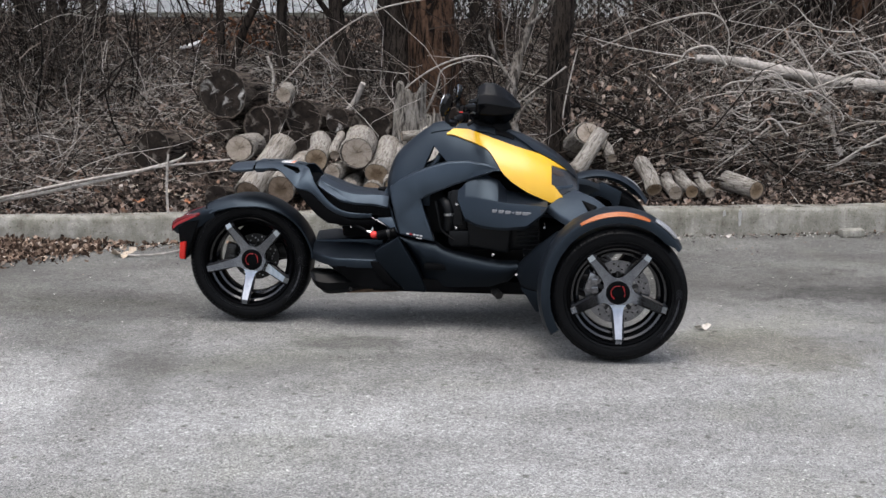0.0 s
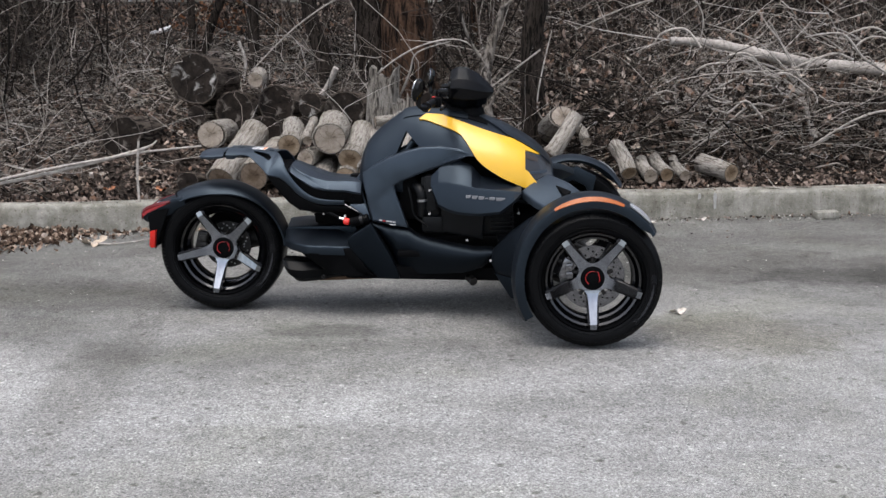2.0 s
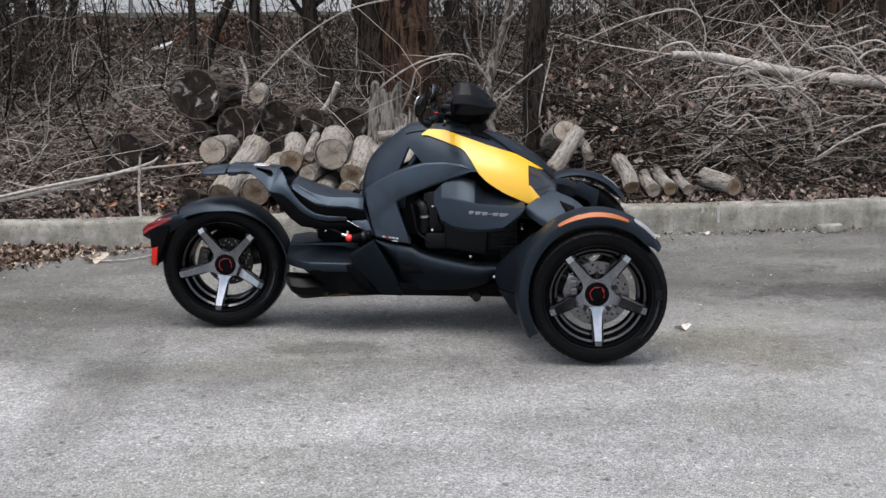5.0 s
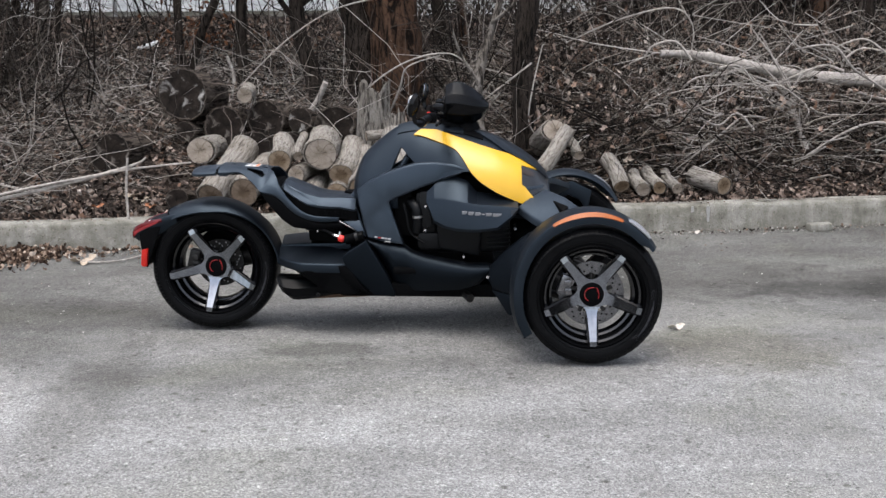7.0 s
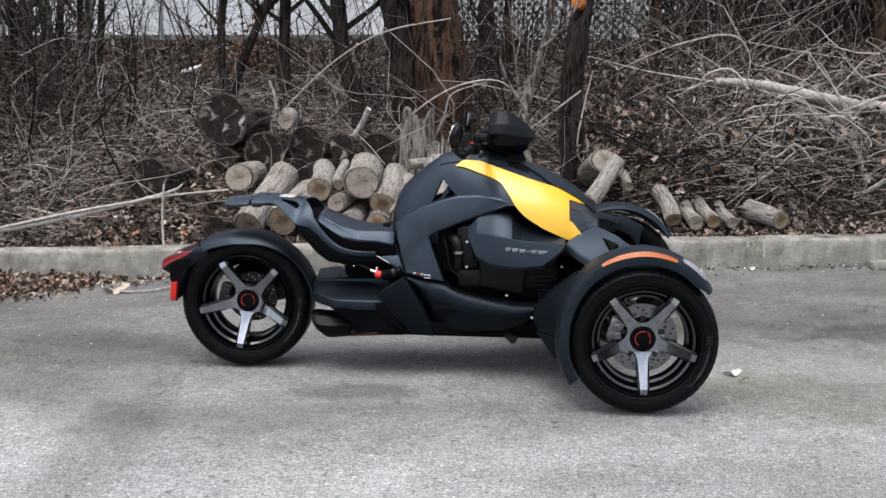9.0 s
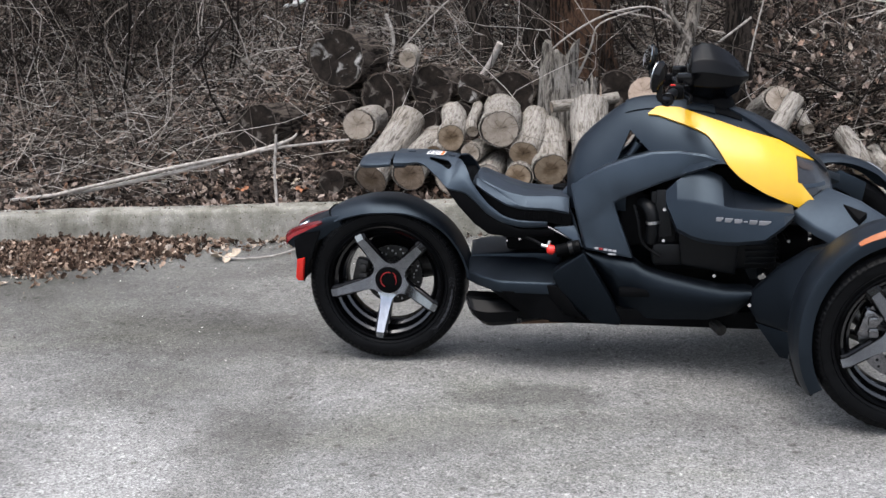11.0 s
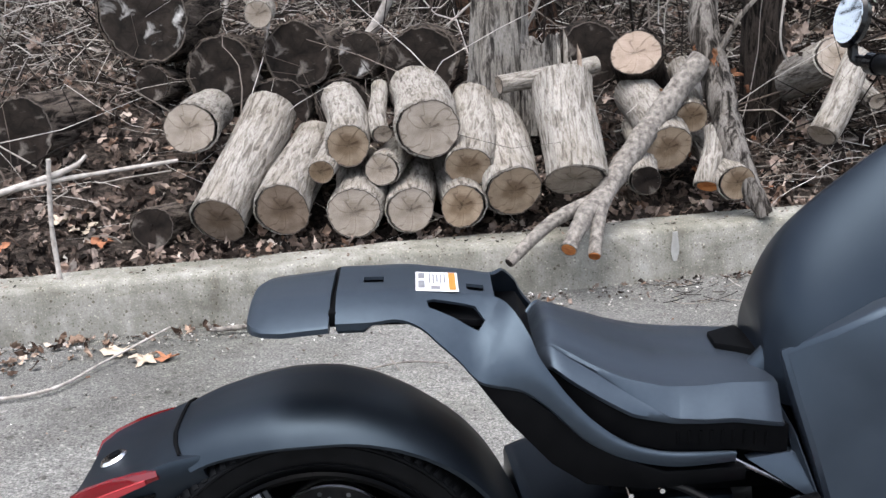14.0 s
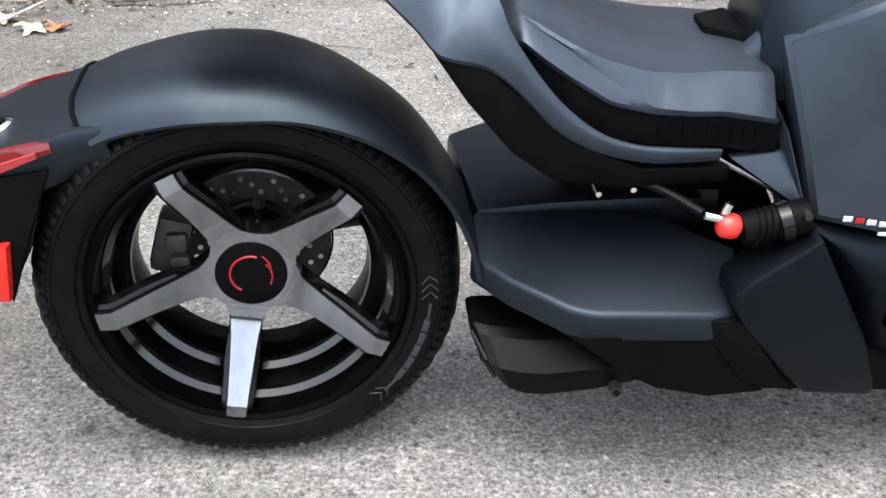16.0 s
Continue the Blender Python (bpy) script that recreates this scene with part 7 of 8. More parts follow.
    part("disc_carrier", lathe([(0.0, yd - cy), (disc_r * 0.5, yd - cy), (disc_r * 0.5, yd - cy - o * 0.012), (0.0, yd - cy - o * 0.012)], (cx, cy, cz), 24), IRON, w)
    for k in range(5):
        t = radians(phase + 36 + 72 * k)
        part("carrier_arm", tube([(cx, yd, cz), (cx + disc_r * 0.66 * math.cos(t), yd, cz + disc_r * 0.66 * math.sin(t))], 0.009, 8), IRON, w)
    return w


wheel(0.0, -0.006, 0.284, 0.2955, 0.205, 262, -1, 0.112, "rear_wheel")
wheel(1.705, -0.655, 0.29, 0.2905, 0.150, 271, -1, 0.136, "front_wheel")
wheel(1.705, 0.655, 0.29, 0.2905, 0.150, 271, 1, 0.136, "front_wheel")
for cx, cy, cz, t, mt in ((0, 0.0, 0.284, 165, IRON), (1.705, -0.64, 0.29, 162, DISC), (1.705, 0.64, 0.29, 162, DISC)):
    o = 1 if cy > 0 else -1
    d = Vector((math.cos(radians(t)), 0, math.sin(radians(t))))
    c = Vector((cx, cy, cz)) + d * 0.115
    bm = merge(block(c.x, c.y - 0.0, c.z, 0.05, 0.05, 0.09, 0.012, (0, -(t - 180), 0)), block(c.x + 0.01, c.y + o * 0.02, c.z + 0.012, 0.03, 0.03, 0.03, 0.008), block(c.x + 0.012, c.y + o * 0.02, c.z - 0.024, 0.03, 0.03, 0.03, 0.008))
    part("brake_caliper", bm, mt, trike, "brake caliper")


# ---------------------------------------------------------------- fenders
def front_fender(s):
    cx, cy, cz = 1.705, s * 0.655, 0.29
    rad = table([38, 60, 90, 120, 150, 180, 215], [0.322, 0.342, 0.354, 0.350, 0.338, 0.330, 0.335], blur=8)
    rows = []
    for a in np.linspace(39, 212, 44):
        r = rad(a)
        t = radians(a)
        tip = min(1.0, (a - 36) / 14)
        low = max(0.0, (a - 185) / 27)
        prof = [(0.084, -0.040 * tip - 0.004), (0.087, -0.02), (0.083, -0.006), (0.06, 0.004), (0.0, 0.009), (-0.06, 0.006), (-0.085, -0.012)]
        rows.append([(cx + (r + dr) * math.cos(t), cy + s * yy * (1 - 0.25 * low), cz + (r + dr) * math.sin(t)) for yy, dr in prof])
    f = part("front_fender", sheet(rows, 0.005), MATTE, trike, "matte black front fender", sharp=40)

    def strip(a0, a1, y0, y1, r0, r1, name, mt, label):
        rows = []
        for k, a in enumerate(np.linspace(a0, a1, 16)):
            t = radians(a)
            w = math.sin(math.pi * (0.08 + 0.84 * k / 15)) ** 0.4
            rows.append([(cx + (rad(a) + r0 * (1 - u) + r1 * u) * math.cos(t), cy + s * (y0 * (1 - u) + y1 * u), cz + (rad(a) + r0 * (1 - u) + r1 * u) * math.sin(t)) for u in (0.5 - 0.5 * w, 0.5, 0.5 + 0.5 * w)])
        part(name, sheet(rows, 0.004), mt, f, label)

    strip(70, 119, 0.0915, 0.078 if s < 0 else 0.088, -0.014 if s < 0 else -0.034, 0.003 if s < 0 else -0.018, "side_reflector", AMBER, "amber reflector strip")
    strip(47, 66, 0.083, 0.035, 0.002, 0.013, "marker_lamp", CLEAR, "clear marker lamp")
    part("mud_flap", slab([(1.375, s * 0.60, 0.19), (1.39, s * 0.72, 0.19), (1.425, s * 0.715, 0.112), (1.40, s * 0.60, 0.112)], (0.008, 0, 0.002), 0.002), DARKP, f)
    # stay behind the far fender shows as a ribbed bracket
    part("fender_stay", slab([(1.60, s * 0.575, 0.56), (1.72, s * 0.575, 0.60), (1.82, s * 0.575, 0.55), (1.80, s * 0.575, 0.44), (1.76, s * 0.575, 0.50), (1.70, s * 0.575, 0.53), (1.64, s * 0.575, 0.50)], (0, -s * 0.02, 0), 0.004), MATTE, f)


for s in (-1, 1):
    front_fender(s)
    part("lower_arm", tube([(1.42, s * 0.20, 0.24), (1.70, s * 0.585, 0.22)], 0.016, 10), IRON, trike)
    part("lower_arm", tube([(1.60, s * 0.14, 0.24), (1.70, s * 0.585, 0.22)], 0.016, 10), IRON, trike)
    part("upper_arm", tube([(1.46, s * 0.24, 0.44), (1.70, s * 0.58, 0.38)], 0.013, 10), IRON, trike)
    part("upper_arm", tube([(1.60, s * 0.2, 0.44), (1.70, s * 0.58, 0.38)], 0.013, 10), IRON, trike)
    part("upright", tube([(1.705, s * 0.585, 0.20), (1.705, s * 0.585, 0.40)], [0.028, 0.022], 10), IRON, trike)
    part("axle_stub", tube([(1.705, s * 0.58, 0.29), (1.705, s * 0.64, 0.29)], 0.035, 12), IRON, trike)
    part("front_damper", tube([(1.56, s * 0.22, 0.56), (1.66, s * 0.50, 0.25)], 0.03, 12), DARKP, trike)
    part("tow_eye", tube([(1.17, s * 0.20, 0.19), (1.20, s * 0.26, 0.175)], 0.02, 10), IRON, trike)

# rear fender, a hugger round the tyre
RF = table([0, 10, 40, 65, 90, 112, 130, 150], [0.322, 0.318, 0.311, 0.306, 0.306, 0.314, 0.334, 0.342], blur=6)
RD = table([0, 10, 40, 65, 90, 115, 150], [0.003, 0.003, 0.009, 0.022, 0.035, 0.034, 0.034], blur=8)
rows = []
for a in np.linspace(4, 129, 46):
    t = radians(a)
    row = []
    for yy in (-0.128, -0.130, -0.122, -0.11, -0.09, -0.06, -0.03, 0.0, 0.03, 0.06, 0.09, 0.11, 0.122, 0.130, 0.128):
        r = RF(a) - RD(a) * (abs(yy) / 0.122) ** 4.6 - (0.008 if abs(yy) == 0.128 else 0) - (0.17 * yy * min(1.0, max(0.0, (84 - a) / 30)) if yy > 0 else 0)
        row.append((r * math.cos(t), yy * (1 - 0.10 * min(1.0, max(0.0, (a - 100) / 24))), 0.295 + r * math.sin(t)))
    rows.append(row)
part("rear_fender", sheet(rows, 0.005), MATTE, trike, "matte black rear fender", sharp=45)
part("fender_seam", tube([Vector(q) + Vector((-0.002, 0, 0.0)) for q in rows[-1][3:-3]], 0.0036, 6), DARKP, trike)

# tail section behind the rear fender with the lamps
path = [(-0.165, 0.540, 0.112, 0.06, 0.012), (-0.21, 0.534, 0.117, 0.06, 0.006), (-0.25, 0.519, 0.117, 0.065, -0.002), (-0.30, 0.505, 0.115, 0.075, -0.009), (-0.34, 0.489, 0.108, 0.07, -0.012), (-0.364, 0.474, 0.098, 0.058, -0.010), (-0.373, 0.450, 0.088, 0.04, -0.004)]
rows = []
for x, z, w, th, c in path:
    half = [(x + 0.02, w * 0.8, z - th), (x + 0.004, w * 0.98, z - th * 0.5), (x, w, z - th * 0.12), (x - 0.001, w * 0.97, z), (x - 0.002, w * 0.8, z + c * 0.35), (x - 0.003, w * 0.55, z + c * 0.7), (x - 0.004, w * 0.28, z + c * 0.95)]
    rows.append([(a_, -b_, c_) for a_, b_, c_ in half] + [(x - 0.004, 0, z + c)] + [(a_, b_, c_) for a_, b_, c_ in half[::-1]])
tail = part("tail_section", grid(rows, closed=True, caps=True), MATTE, trike, "matte black tail with red lamps", sharp=35)
for s in (-1, 1):
    rows = [[(x + 0.002, s * (w + 0.001), z - hh), (x, s * (w + 0.003), z - hh * 0.45), (x - 0.002, s * w * 0.985, z + 0.002), (x - 0.003, s * w * 0.93, z + 0.003)] for x, z, w, hh in
            ((-0.228, 0.521, 0.1185, 0.010), (-0.246, 0.518, 0.118, 0.014), (-0.270, 0.513, 0.118, 0.019), (-0.30, 0.505, 0.116, 0.025), (-0.34, 0.489, 0.109, 0.028), (-0.364, 0.474, 0.099, 0.032), (-0.374, 0.452, 0.089, 0.026))]
    lamp = part("tail_lamp", sheet(rows, 0.008), REDLENS, tail, "deep red tail lamp lens")
    edge = [[tuple(q) for q in (Vector(r_[0]).lerp(Vector(r_[1]), f) + Vector((-0.001, s * 0.003, 0)) for f in (0.0, 0.45, 0.9))] for r_ in rows[1:-1]]
    part("lens_edge", sheet(edge, 0.003), REDEDGE, lamp, "paler red lower edge of the lens")
    part("reflector_bracket", slab(P(s, [(-0.235, 0.119, 0.485), (-0.30, 0.118, 0.475), (-0.338, 0.112, 0.450), (-0.332, 0.118, 0.39), (-0.306, 0.122, 0.29), (-0.282, 0.122, 0.36)]), (0, -s * 0.02, 0), 0.004), DARKP, tail)
    part("rear_reflector", slab(P(s, [(-0.298, 0.136, 0.385), (-0.325, 0.132, 0.38), (-0.333, 0.13, 0.31), (-0.325, 0.13, 0.298), (-0.306, 0.134, 0.30)]), (0.004, -s * 0.03, 0), 0.003), REFLECT, tail, "red reflector")
rows = [[(-r * math.cos(radians(a)), yy, 0.295 + r * math.sin(radians(a))) for yy in (-0.112, -0.06, 0.0, 0.06, 0.112)] for a, r in ((46, 0.312), (38, 0.312), (30, 0.312), (20, 0.313), (8, 0.314), (0, 0.314))]
part("fender_liner", sheet(rows, 0.004), DARKP, tail)
bm = lathe([(0.0, 0.004), (0.019, 0.004), (0.023, 0.0), (0.023, -0.004)], (0, 0, 0), 28, "z")
bmesh.ops.transform(bm, matrix=Matrix.Translation((-0.324, 0, 0.4895)) @ pose(0, 0, 0, 0, -23, 0), verts=bm.verts)
badge = part("badge", bm, CHROME, tail, "round silver badge")
bm = lathe([(0.0, 0.006), (0.010, 0.006), (0.011, 0.003)], (0.003, 0.003, 0), 20, "z")
bmesh.ops.transform(bm, matrix=Matrix.Translation((-0.324, 0, 0.4895)) @ pose(0, 0, 0, 0, -23, 0), verts=bm.verts)
part("badge_centre", bm, DARKP, badge)

# ---------------------------------------------------------------- seat and its support
SX = [0.325, 0.345, 0.366, 0.406, 0.455, 0.511, 0.56, 0.60, 0.655, 0.674]
S_C = table(SX, [0.664, 0.698, 0.692, 0.674, 0.652, 0.634, 0.626, 0.623, 0.620, 0.615], blur=4)
S_K = table(SX, [0.660, 0.684, 0.676, 0.656, 0.636, 0.622, 0.618, 0.618, 0.615, 0.609], blur=4)
S_Z = table(SX, [0.664, 0.682, 0.669, 0.647, 0.617, 0.586, 0.580, 0.579, 0.568, 0.562], blur=3)
S_Y = table(SX, [0.080, 0.098, 0.112, 0.127, 0.146, 0.161, 0.163, 0.160, 0.155, 0.148], blur=3)
S_E = table(SX, [0.650, 0.660, 0.645, 0.620, 0.592, 0.580, 0.577, 0.576, 0.565, 0.560], blur=4)
S_W = table(SX, [0.10, 0.132, 0.146, 0.156, 0.162, 0.164, 0.163, 0.160, 0.155, 0.148], blur=4)
rows = []
for x in np.linspace(0.325, 0.674, 60):
    c, e, w, kz, cy_, cz_ = S_C(x), S_E(x), S_W(x), S_K(x), S_Y(x), S_Z(x)
    cy_ = min(cy_, w - 0.001)
    kn = min(float(np.interp(x, [0.345, 0.42, 0.50, 0.60], [0.76, 0.80, 0.80, 0.73])) * w, cy_ - 0.008)
    step = 0.006 * min(1.0, max(0.0, (0.53 - x) / 0.05))
    half = [(w * 0.955, e - 0.004), (w * 0.985, e - 0.002), (w, e + 0.004), ((w + cy_) / 2 + 0.002, (e + cz_) / 2 + 0.005), (cy_ + 0.002, cz_ + 0.001), (cy_ - 0.001, cz_ - 0.001), (cy_ - 0.004, cz_ - step),
            (kn + 0.004, kz - 0.006), (kn, kz - 0.001), (kn - 0.008, kz), (kn * 0.72, kz - 0.35 * (kz - c)), (kn * 0.45, c + 0.001), (kn * 0.2, c), (0, c - 0.001)]
    rows.append([(x, -y, z) for y, z in half] + [(x, y, z) for y, z in half[-2::-1]])
seat = part("seat", grid(rows, closed=True, caps=True), VINYL, trike, "black vinyl solo seat", sharp=42)
for s in (-1, 1):
    rows = [[(x, s * (S_W(x) - 0.006 - 0.004 * k), S_E(x) - 0.001 - (0.046 if x > 0.4 else 0.03 + 0.016 * (x - 0.33) / 0.07) * k) for k in (0, 0.34, 0.67, 1)] for x in np.linspace(0.335, 0.682, 30)]
    skirt = part("seat_skirt", sheet(rows, 0.02), DARKP, seat, "black moulded seat skirt")
    for k in range(9):
        x = 0.52 + 0.016 * k
        part("rib", tube([(x, s * (S_W(x) - 0.006), S_E(x) - 0.014), (x, s * (S_W(x) - 0.009), S_E(x) - 0.036)], 0.0022, 6), DARKP, skirt)
part("seat_catch", slab([(0.610, 0.004, 0.631), (0.610, 0.052, 0.631), (0.660, 0.080, 0.631), (0.668, 0.034, 0.631), (0.668, -0.032, 0.631), (0.643, -0.016, 0.631)], (0, 0, -0.05), 0.003), DARKP, trike)
part("tank_mount", tube([(0.655, -0.05, 0.60), (0.70, -0.06, 0.655)], 0.022, 12), GREYP, trike)


def cut_hole(bm, poly, axis):
    """Cuts a convex opening with straight edges through a shell along an axis."""
    poly, axis = [Vector(p) for p in poly], Vector(axis)
    planes = [(a, (b - a).cross(axis).normalized()) for a, b in zip(poly, poly[1:] + poly[:1])]
    lo, hi = min(p.x for p in poly) - 0.03, max(p.x for p in poly) + 0.03
    for a, no in planes:
        fs = [f for f in bm.faces if lo < f.calc_center_median().x < hi]
        bmesh.ops.bisect_plane(bm, geom=fs + list({e for f in fs for e in f.edges}) + list({v for f in fs for v in f.verts}), plane_co=a, plane_no=no, dist=1e-6)
    inside = [f for f in bm.faces if len({(f.calc_center_median() - a).dot(no) > 0 for a, no in planes}) == 1]
    bmesh.ops.delete(bm, geom=inside, context="FACES")


# tail rack: flat top plate whose flanks run on as arms down beside the seat
R_UP = [(0.045, 0.062, 0.763), (0.10, 0.062, 0.762), (0.14, 0.062, 0.7605), (0.18, 0.062, 0.758), (0.23, 0.060, 0.751), (0.272, 0.058, 0.744), (0.293, 0.092, 0.739), (0.315, 0.126, 0.710), (0.327, 0.144, 0.682),
        (0.345, 0.155, 0.655), (0.37, 0.161, 0.622), (0.40, 0.166, 0.590), (0.44, 0.169, 0.560), (0.48, 0.171, 0.545), (0.52, 0.171, 0.539), (0.60, 0.166, 0.534)]
R_LO = [(0.045, 0.122, 0.737), (0.095, 0.122, 0.737), (0.132, 0.123, 0.740), (0.163, 0.130, 0.730), (0.19, 0.143, 0.708), (0.215, 0.150, 0.685), (0.24, 0.157, 0.657), (0.262, 0.159, 0.649), (0.30, 0.161, 0.641),
        (0.33, 0.163, 0.620), (0.36, 0.166, 0.591), (0.385, 0.168, 0.567), (0.42, 0.171, 0.546), (0.46, 0.173, 0.531), (0.52, 0.174, 0.521), (0.60, 0.169, 0.523)]
up_, _ = bend([Vector(p) for p in R_UP], [0.0] * len(R_UP), 4)
lo_, _ = bend([Vector(p) for p in R_LO], [0.0] * len(R_LO), 4)
bm = bmesh.new()
flat = {}
for s in (-1, 1):
    cols = []
    for i, (a_, b_) in enumerate(zip(up_, lo_)):
        col = []
        swell = 0.007 if i > 24 else 0.004
        for v in range(9):
            p = a_.lerp(b_, v / 8) + Vector((0, 0.7, 0.7)) * swell * math.sin(math.pi * v / 8)
            col.append(bm.verts.new((p.x, s * p.y, p.z)))
        deep_ = 0.020 if b_.x < 0.094 else 0.010
        col.append(bm.verts.new((b_.x + 0.001, s * (b_.y - 0.004), b_.z - deep_ * 0.6)))
        col.append(bm.verts.new((b_.x + 0.002, s * (b_.y - 0.016), b_.z - deep_)))
        cols.append(col)
    for a_, b_ in zip(cols, cols[1:]):
        for v in range(10):
            bm.faces.new((a_[v], a_[v + 1], b_[v + 1], b_[v]))
    flat[s] = [c[0] for c in cols[:21]]
last = flat[-1]
for k in range(1, 7):
    nxt = flat[1] if k == 6 else [bm.verts.new(a_.co.lerp(b_.co, k / 6) + Vector((0, 0, 0.001))) for a_, b_ in zip(flat[-1], flat[1])]
    for i in range(20):
        bm.faces.new((last[i], last[i + 1], nxt[i + 1], nxt[i]))
    last = nxt
for s in (-1, 1):
    cut_hole(bm, [(0.174, s * 0.084, 0), (0.184, s * 0.079, 0), (0.243, s * 0.078, 0), (0.256, s * 0.097, 0), (0.246, s * 0.112, 0), (0.177, s * 0.097, 0)], (0, 0, 1))
for q in ([(0.082, -0.022, 0), (0.112, -0.022, 0), (0.112, 0.004, 0), (0.082, 0.004, 0)], [(0.233, -0.036, 0), (0.237, -0.042, 0), (0.256, -0.042, 0), (0.259, -0.036, 0), (0.259, -0.014, 0), (0.233, -0.014, 0)]):
    cut_hole(bm, q, (0, 0, 1))
bmesh.ops.recalc_face_normals(bm, faces=bm.faces)
bmesh.ops.solidify(bm, geom=bm.faces[:], thickness=0.005)
rack = part("tail_rack", bm, GREYP, trike, "charcoal plastic tail rack with long side arms", sharp=32)
part("rack_core", slab([(0.05, -0.10, 0.736), (0.15, -0.10, 0.738), (0.24, -0.09, 0.722), (0.27, -0.075, 0.716), (0.27, 0.075, 0.716), (0.24, 0.09, 0.722), (0.15, 0.10, 0.738), (0.05, 0.10, 0.736)], (0, 0, -0.012), 0.003), DARKP, rack)
part("rack_core", slab([(0.22, -0.125, 0.69), (0.315, -0.125, 0.69), (0.37, -0.13, 0.60), (0.30, -0.13, 0.62)], (0, 0.25, 0), 0.004), DARKP, rack)


def rack_rows(stations):
    rows = []
    for x, w, f, z, d in stations:
        half = [(w - 0.012, z - d - 0.012), (w - 0.002, z - d - 0.008), (w, z - d), (w - 0.004, z - d + 0.004), (f + 0.014, z - 0.004), (f - 0.008, z), (f * 0.5, z + 0.0015)]
        rows.append([(x, -y, q) for y, q in half] + [(x, y, q) for y, q in half[::-1]])
    return rows


part("rack_pad", grid(rack_rows([(-0.086, 0.070, 0.036, 0.738, 0.012), (-0.083, 0.092, 0.045, 0.743, 0.014), (-0.074, 0.112, 0.055, 0.7465, 0.017), (-0.058, 0.125, 0.060, 0.7485, 0.019), (-0.03, 0.131, 0.062, 0.751, 0.021), (0.036, 0.133, 0.063, 0.756, 0.021)]), closed=True, caps=True), GREYP, rack, "rounded charcoal end pad", sharp=32)
part("pad_joint", block(0.0405, 0, 0.738, 0.012, 0.215, 0.022, 0.003), DARKP, rack)
label = part("warning_label", block(0.190, -0.020, 0.7585, 0.062, 0.086, 0.0016, 0.0006, (0, 4.5, 0)), WHITE, rack, "white warning label with grey print and orange edge")
part("label_band", block(0.2125, -0.020, 0.7577, 0.010, 0.078, 0.0012, 0.0003, (0, 4.5, 0)), ORANGEP, label)
part("print_bar", block(0.1675, 0.004, 0.7613, 0.010, 0.026, 0.0008, 0.0002, (0, 4.5, 0)), PRINT, label)
part("print_bar", block(0.1675, -0.036, 0.7613, 0.010, 0.034, 0.0008, 0.0002, (0, 4.5, 0)), PRINT, label)
for k in range(5):
    part("print_bar", block(0.1795 + 0.0055 * k, -0.006 - 0.004 * (k % 2), 0.7604 - 0.00043 * k, 0.0026, 0.048 - 0.006 * (k % 3), 0.0008, 0.0002, (0, 4.5, 0)), PRINT, label)
part("print_bar", block(0.188, -0.050, 0.7597, 0.014, 0.016, 0.0008, 0.0002, (0, 4.5, 0)), PRINT, label)
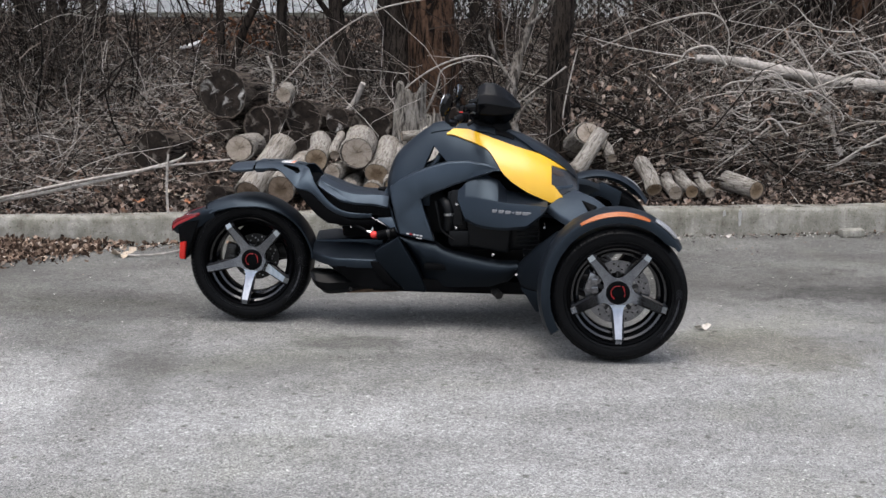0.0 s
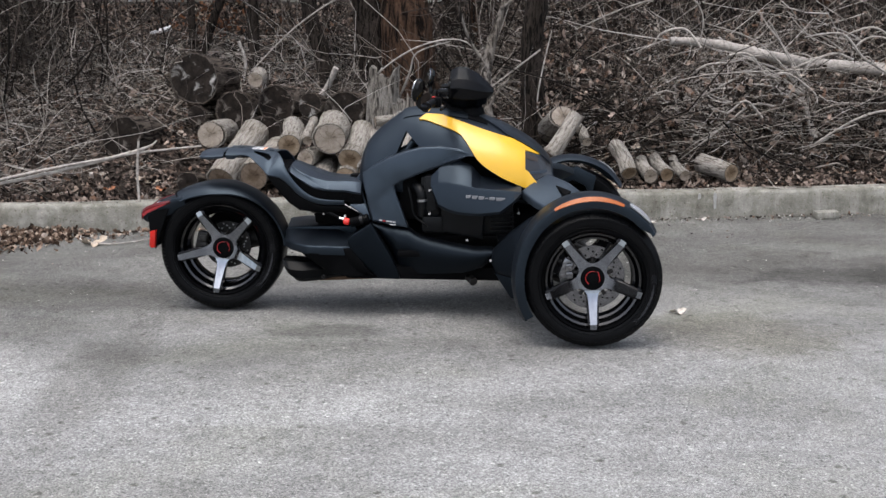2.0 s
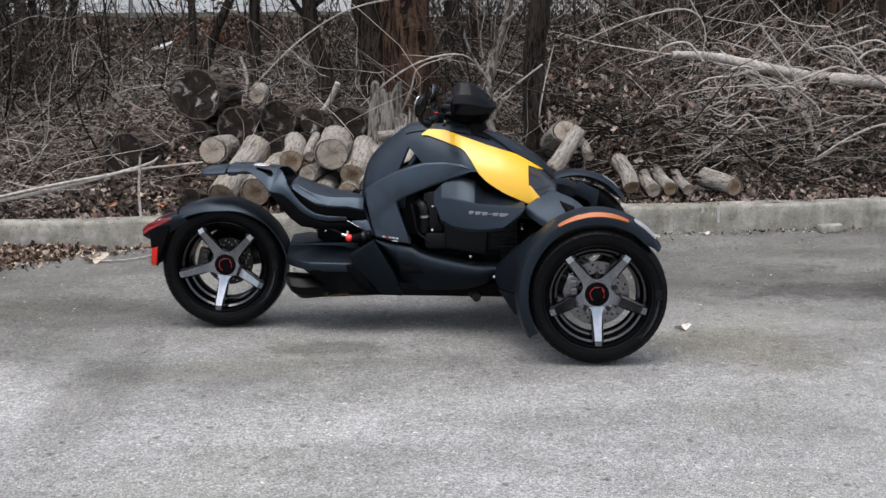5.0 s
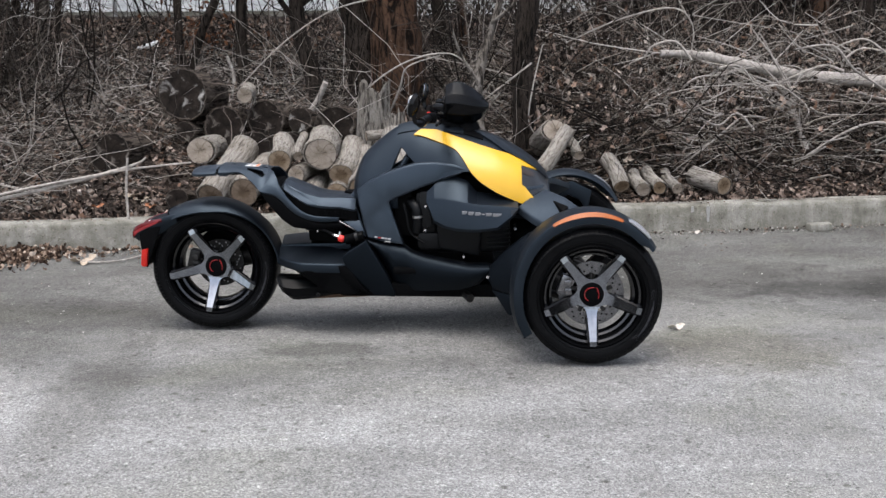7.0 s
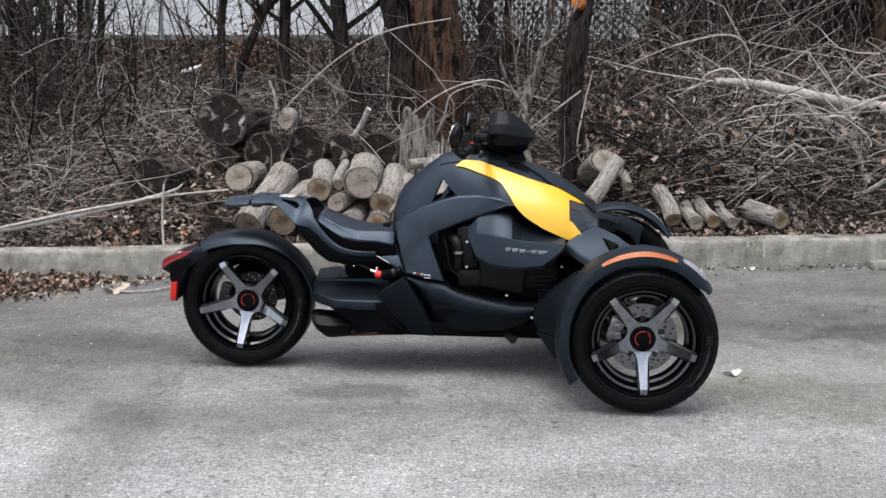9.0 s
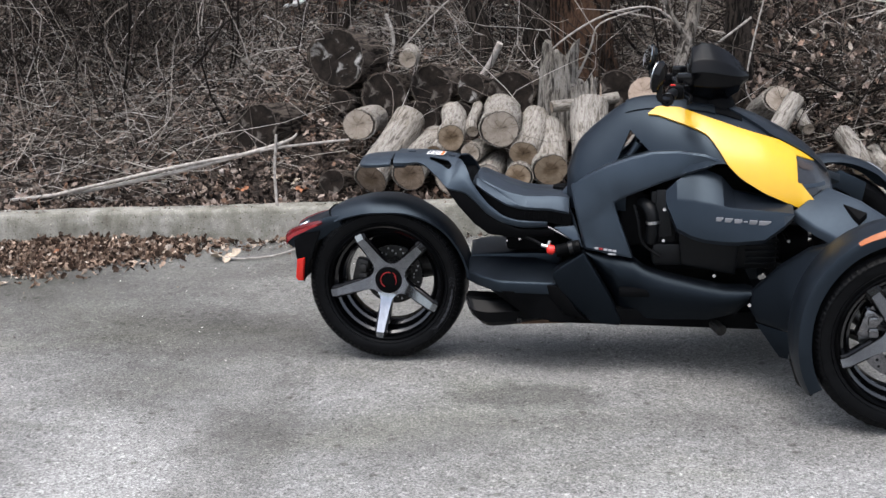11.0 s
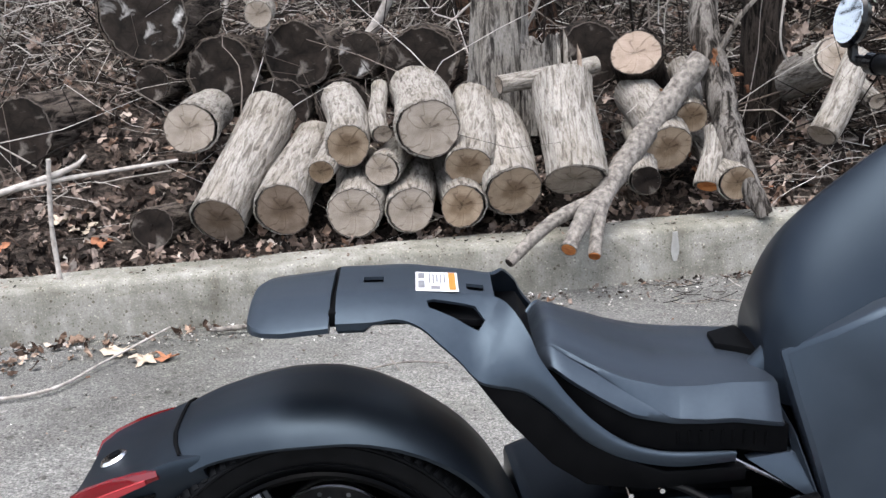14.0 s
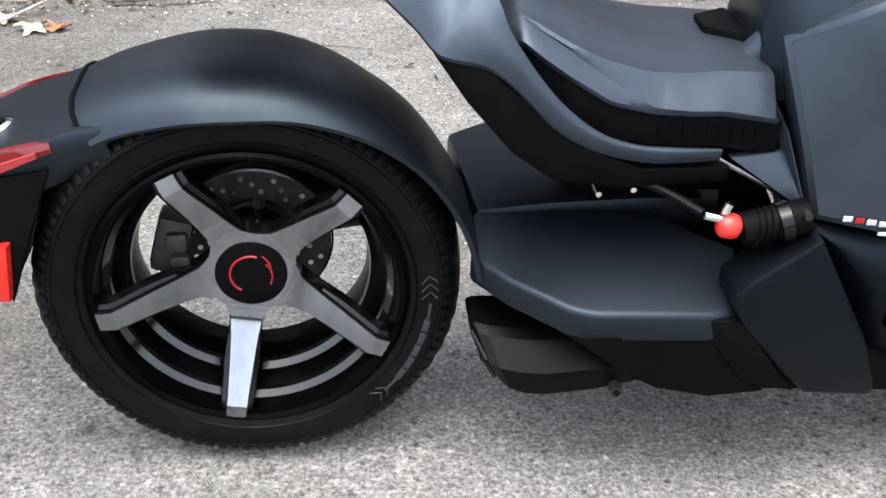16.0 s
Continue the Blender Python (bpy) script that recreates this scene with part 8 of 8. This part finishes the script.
for s in (-1, 1):
    part("under_tray", slab(P(s, [(0.235, 0.152, 0.655), (0.30, 0.156, 0.638), (0.36, 0.16, 0.588), (0.43, 0.165, 0.535), (0.50, 0.168, 0.508), (0.62, 0.160, 0.505), (0.62, 0.155, 0.48), (0.48, 0.16, 0.475), (0.39, 0.155, 0.485), (0.34, 0.153, 0.52), (0.28, 0.155, 0.59)]),
         (0, -s * 0.10, 0), 0.006), DARKP, trike)
    part("seat_rail", tube([(0.60, s * 0.145, 0.512), (0.74, s * 0.17, 0.44)], 0.0035, 8), DISC, trike)
    # shoulder plate between seat and frame panel
    part("seat_side_panel", slab(P(s, [(0.665, 0.12, 0.60), (0.69, 0.15, 0.55), (0.725, 0.178, 0.445), (0.62, 0.15, 0.512), (0.69, 0.14, 0.515)]), (0, -s * 0.02, 0), 0.003), SATIN, trike)
    # footboard
    part("footboard", slab(P(s, [(0.300, 0.112, 0.347), (0.345, 0.166, 0.341), (0.415, 0.224, 0.334), (0.445, 0.236, 0.332), (0.60, 0.238, 0.328), (0.65, 0.225, 0.33), (0.66, 0.12, 0.36), (0.55, 0.045, 0.378), (0.42, 0.045, 0.380), (0.308, 0.052, 0.382)]), (0, 0, -0.040), 0.006, 0.010, 0.001), MATTE, trike, "matte black footboard", sharp=55)
    # shock with hoses
    part("shock", tube([(0.632, s * 0.20, 0.436), (0.715, s * 0.20, 0.455)], [0.022, 0.024], 18), DARKP, trike)
    part("shock_collar", tube([(0.678, s * 0.20, 0.445), (0.692, s * 0.20, 0.449)], 0.027, 18), GLOSS, trike)
    for k in range(4):
        part("shock_rib", lathe([(0.0225, -0.0015), (0.0258, 0.0), (0.0225, 0.0015)], (0.648 + 0.008 * k, s * 0.20, 0.4385 + 0.002 * k), 18, "x"), GLOSS, trike)
    part("shock_bolt", lathe([(0.0, s * 0.228), (0.005, s * 0.228), (0.005, s * 0.20)], (0.705, 0, 0.468), 10), IRON, trike)
    part("red_cap", tube([(0.598, s * 0.20, 0.4435), (0.600, s * 0.20, 0.4435), (0.604, s * 0.20, 0.443), (0.612, s * 0.20, 0.442), (0.620, s * 0.20, 0.441), (0.626, s * 0.20, 0.440), (0.629, s * 0.20, 0.439)], [0.006, 0.011, 0.0150, 0.0168, 0.0168, 0.0145, 0.009], 22), RED, trike, "red plastic adjuster cap")
    part("fitting", tube([(0.580, s * 0.20, 0.458), (0.602, s * 0.20, 0.452)], 0.006, 8), CHROME, trike)
    part("fitting", tube([(0.606, s * 0.20, 0.460), (0.611, s * 0.20, 0.474)], 0.006, 8), CHROME, trike)
    part("hose", tube([(0.44, s * 0.10, 0.47), (0.52, s * 0.15, 0.475), (0.578, s * 0.20, 0.461)], 0.006, 8, smooth=4), RUBBER, trike)
    for x, z in ((0.455, 0.462), (0.50, 0.468)):
        part("bolt", tube([(x, s * 0.12, z), (x, s * 0.152, z)], 0.004, 8), CHROME, trike)
part("rear_subframe", block(0.58, 0.02, 0.45, 0.28, 0.12, 0.10, 0.02), DARKP, trike)

part("centre_tray", slab([(0.312, -0.055, 0.387), (0.42, -0.040, 0.389), (0.55, -0.03, 0.389), (0.64, -0.03, 0.389), (0.64, 0.20, 0.397), (0.37, 0.225, 0.397), (0.290, 0.17, 0.395)], (0, 0, -0.06), 0.010, 0.02, 0.002), MATTE, trike)
for s in (-1, 1):
    part("board_apron", slab(P(s, [(0.385, 0.205, 0.305), (0.445, 0.232, 0.300), (0.60, 0.234, 0.298), (0.665, 0.224, 0.295), (0.70, 0.222, 0.190), (0.62, 0.226, 0.186), (0.545, 0.222, 0.200), (0.50, 0.212, 0.222)]), (0, -s * 0.05, 0), 0.006), DARKP, trike)
# silencer under the near board: an angular can with a framed, slanted outlet
rows = []
for x, y0, y1, z0, z1, k in ((0.300, -0.168, -0.072, 0.172, 0.250, 1.0), (0.306, -0.176, -0.068, 0.164, 0.253, 1.0), (0.322, -0.184, -0.066, 0.155, 0.253, 0.9), (0.36, -0.190, -0.066, 0.149, 0.251, 0.45), (0.40, -0.192, -0.066, 0.148, 0.249, 0.1),
                             (0.47, -0.190, -0.07, 0.154, 0.252, 0), (0.53, -0.184, -0.08, 0.166, 0.248, 0), (0.68, -0.17, -0.10, 0.182, 0.24, 0)):
    h_ = z1 - z0
    ring = ((y0 + 0.030, z0), (y0 + 0.004, z0 + 0.20 * h_), (y0, z0 + 0.58 * h_), (y0 + 0.030, z0 + 0.92 * h_), (y0 + 0.045, z1), (y1, z1), (y1, z0))
    rows.append([(x + 0.045 * k * (1 - (z - z0) / h_), y, z) for y, z in ring])
silencer = part("silencer", grid(rows, closed=True, caps=True), SILENCER, trike, "black angular silencer", sharp=10)
# raised frame round the outlet, and the dark mouth inside it
yz = [(-0.140, 0.173), (-0.166, 0.190), (-0.170, 0.218), (-0.142, 0.245), (-0.080, 0.246), (-0.078, 0.175)]
face = [(0.297 + 0.045 * (1 - (z - 0.176) / 0.086), y, z) for y, z in yz]
part("outlet_frame", tube(face + face[:1], 0.0055, 8, caps=False), GLOSS, silencer)
part("silencer_mouth", slab([(x - 0.001, -0.123 + (y + 0.123) * 0.82, 0.217 + (z - 0.217) * 0.82) for x, y, z in face], (0.004, 0, 0), 0), DARKP, silencer)
part("outlet_baffle", tube([(0.319, -0.160, 0.212), (0.316, -0.088, 0.214)], 0.006, 8), GLOSS, silencer)
part("heat_shield", slab([(0.47, -0.130, 0.162), (0.72, -0.130, 0.172), (0.72, -0.130, 0.156), (0.47, -0.130, 0.146)], (0, 0.03, 0), 0.002), RUST, silencer, "heat-stained strip")
part("bolt", lathe([(0.0, -0.2), (0.008, -0.2), (0.0095, -0.196), (0.0095, -0.18)], (0.500, 0, 0.178), 14), IRON, silencer)
part("bolt_head", lathe([(0.0, -0.204), (0.0045, -0.204), (0.0045, -0.198)], (0.500, 0, 0.178), 6), GLOSS, silencer)
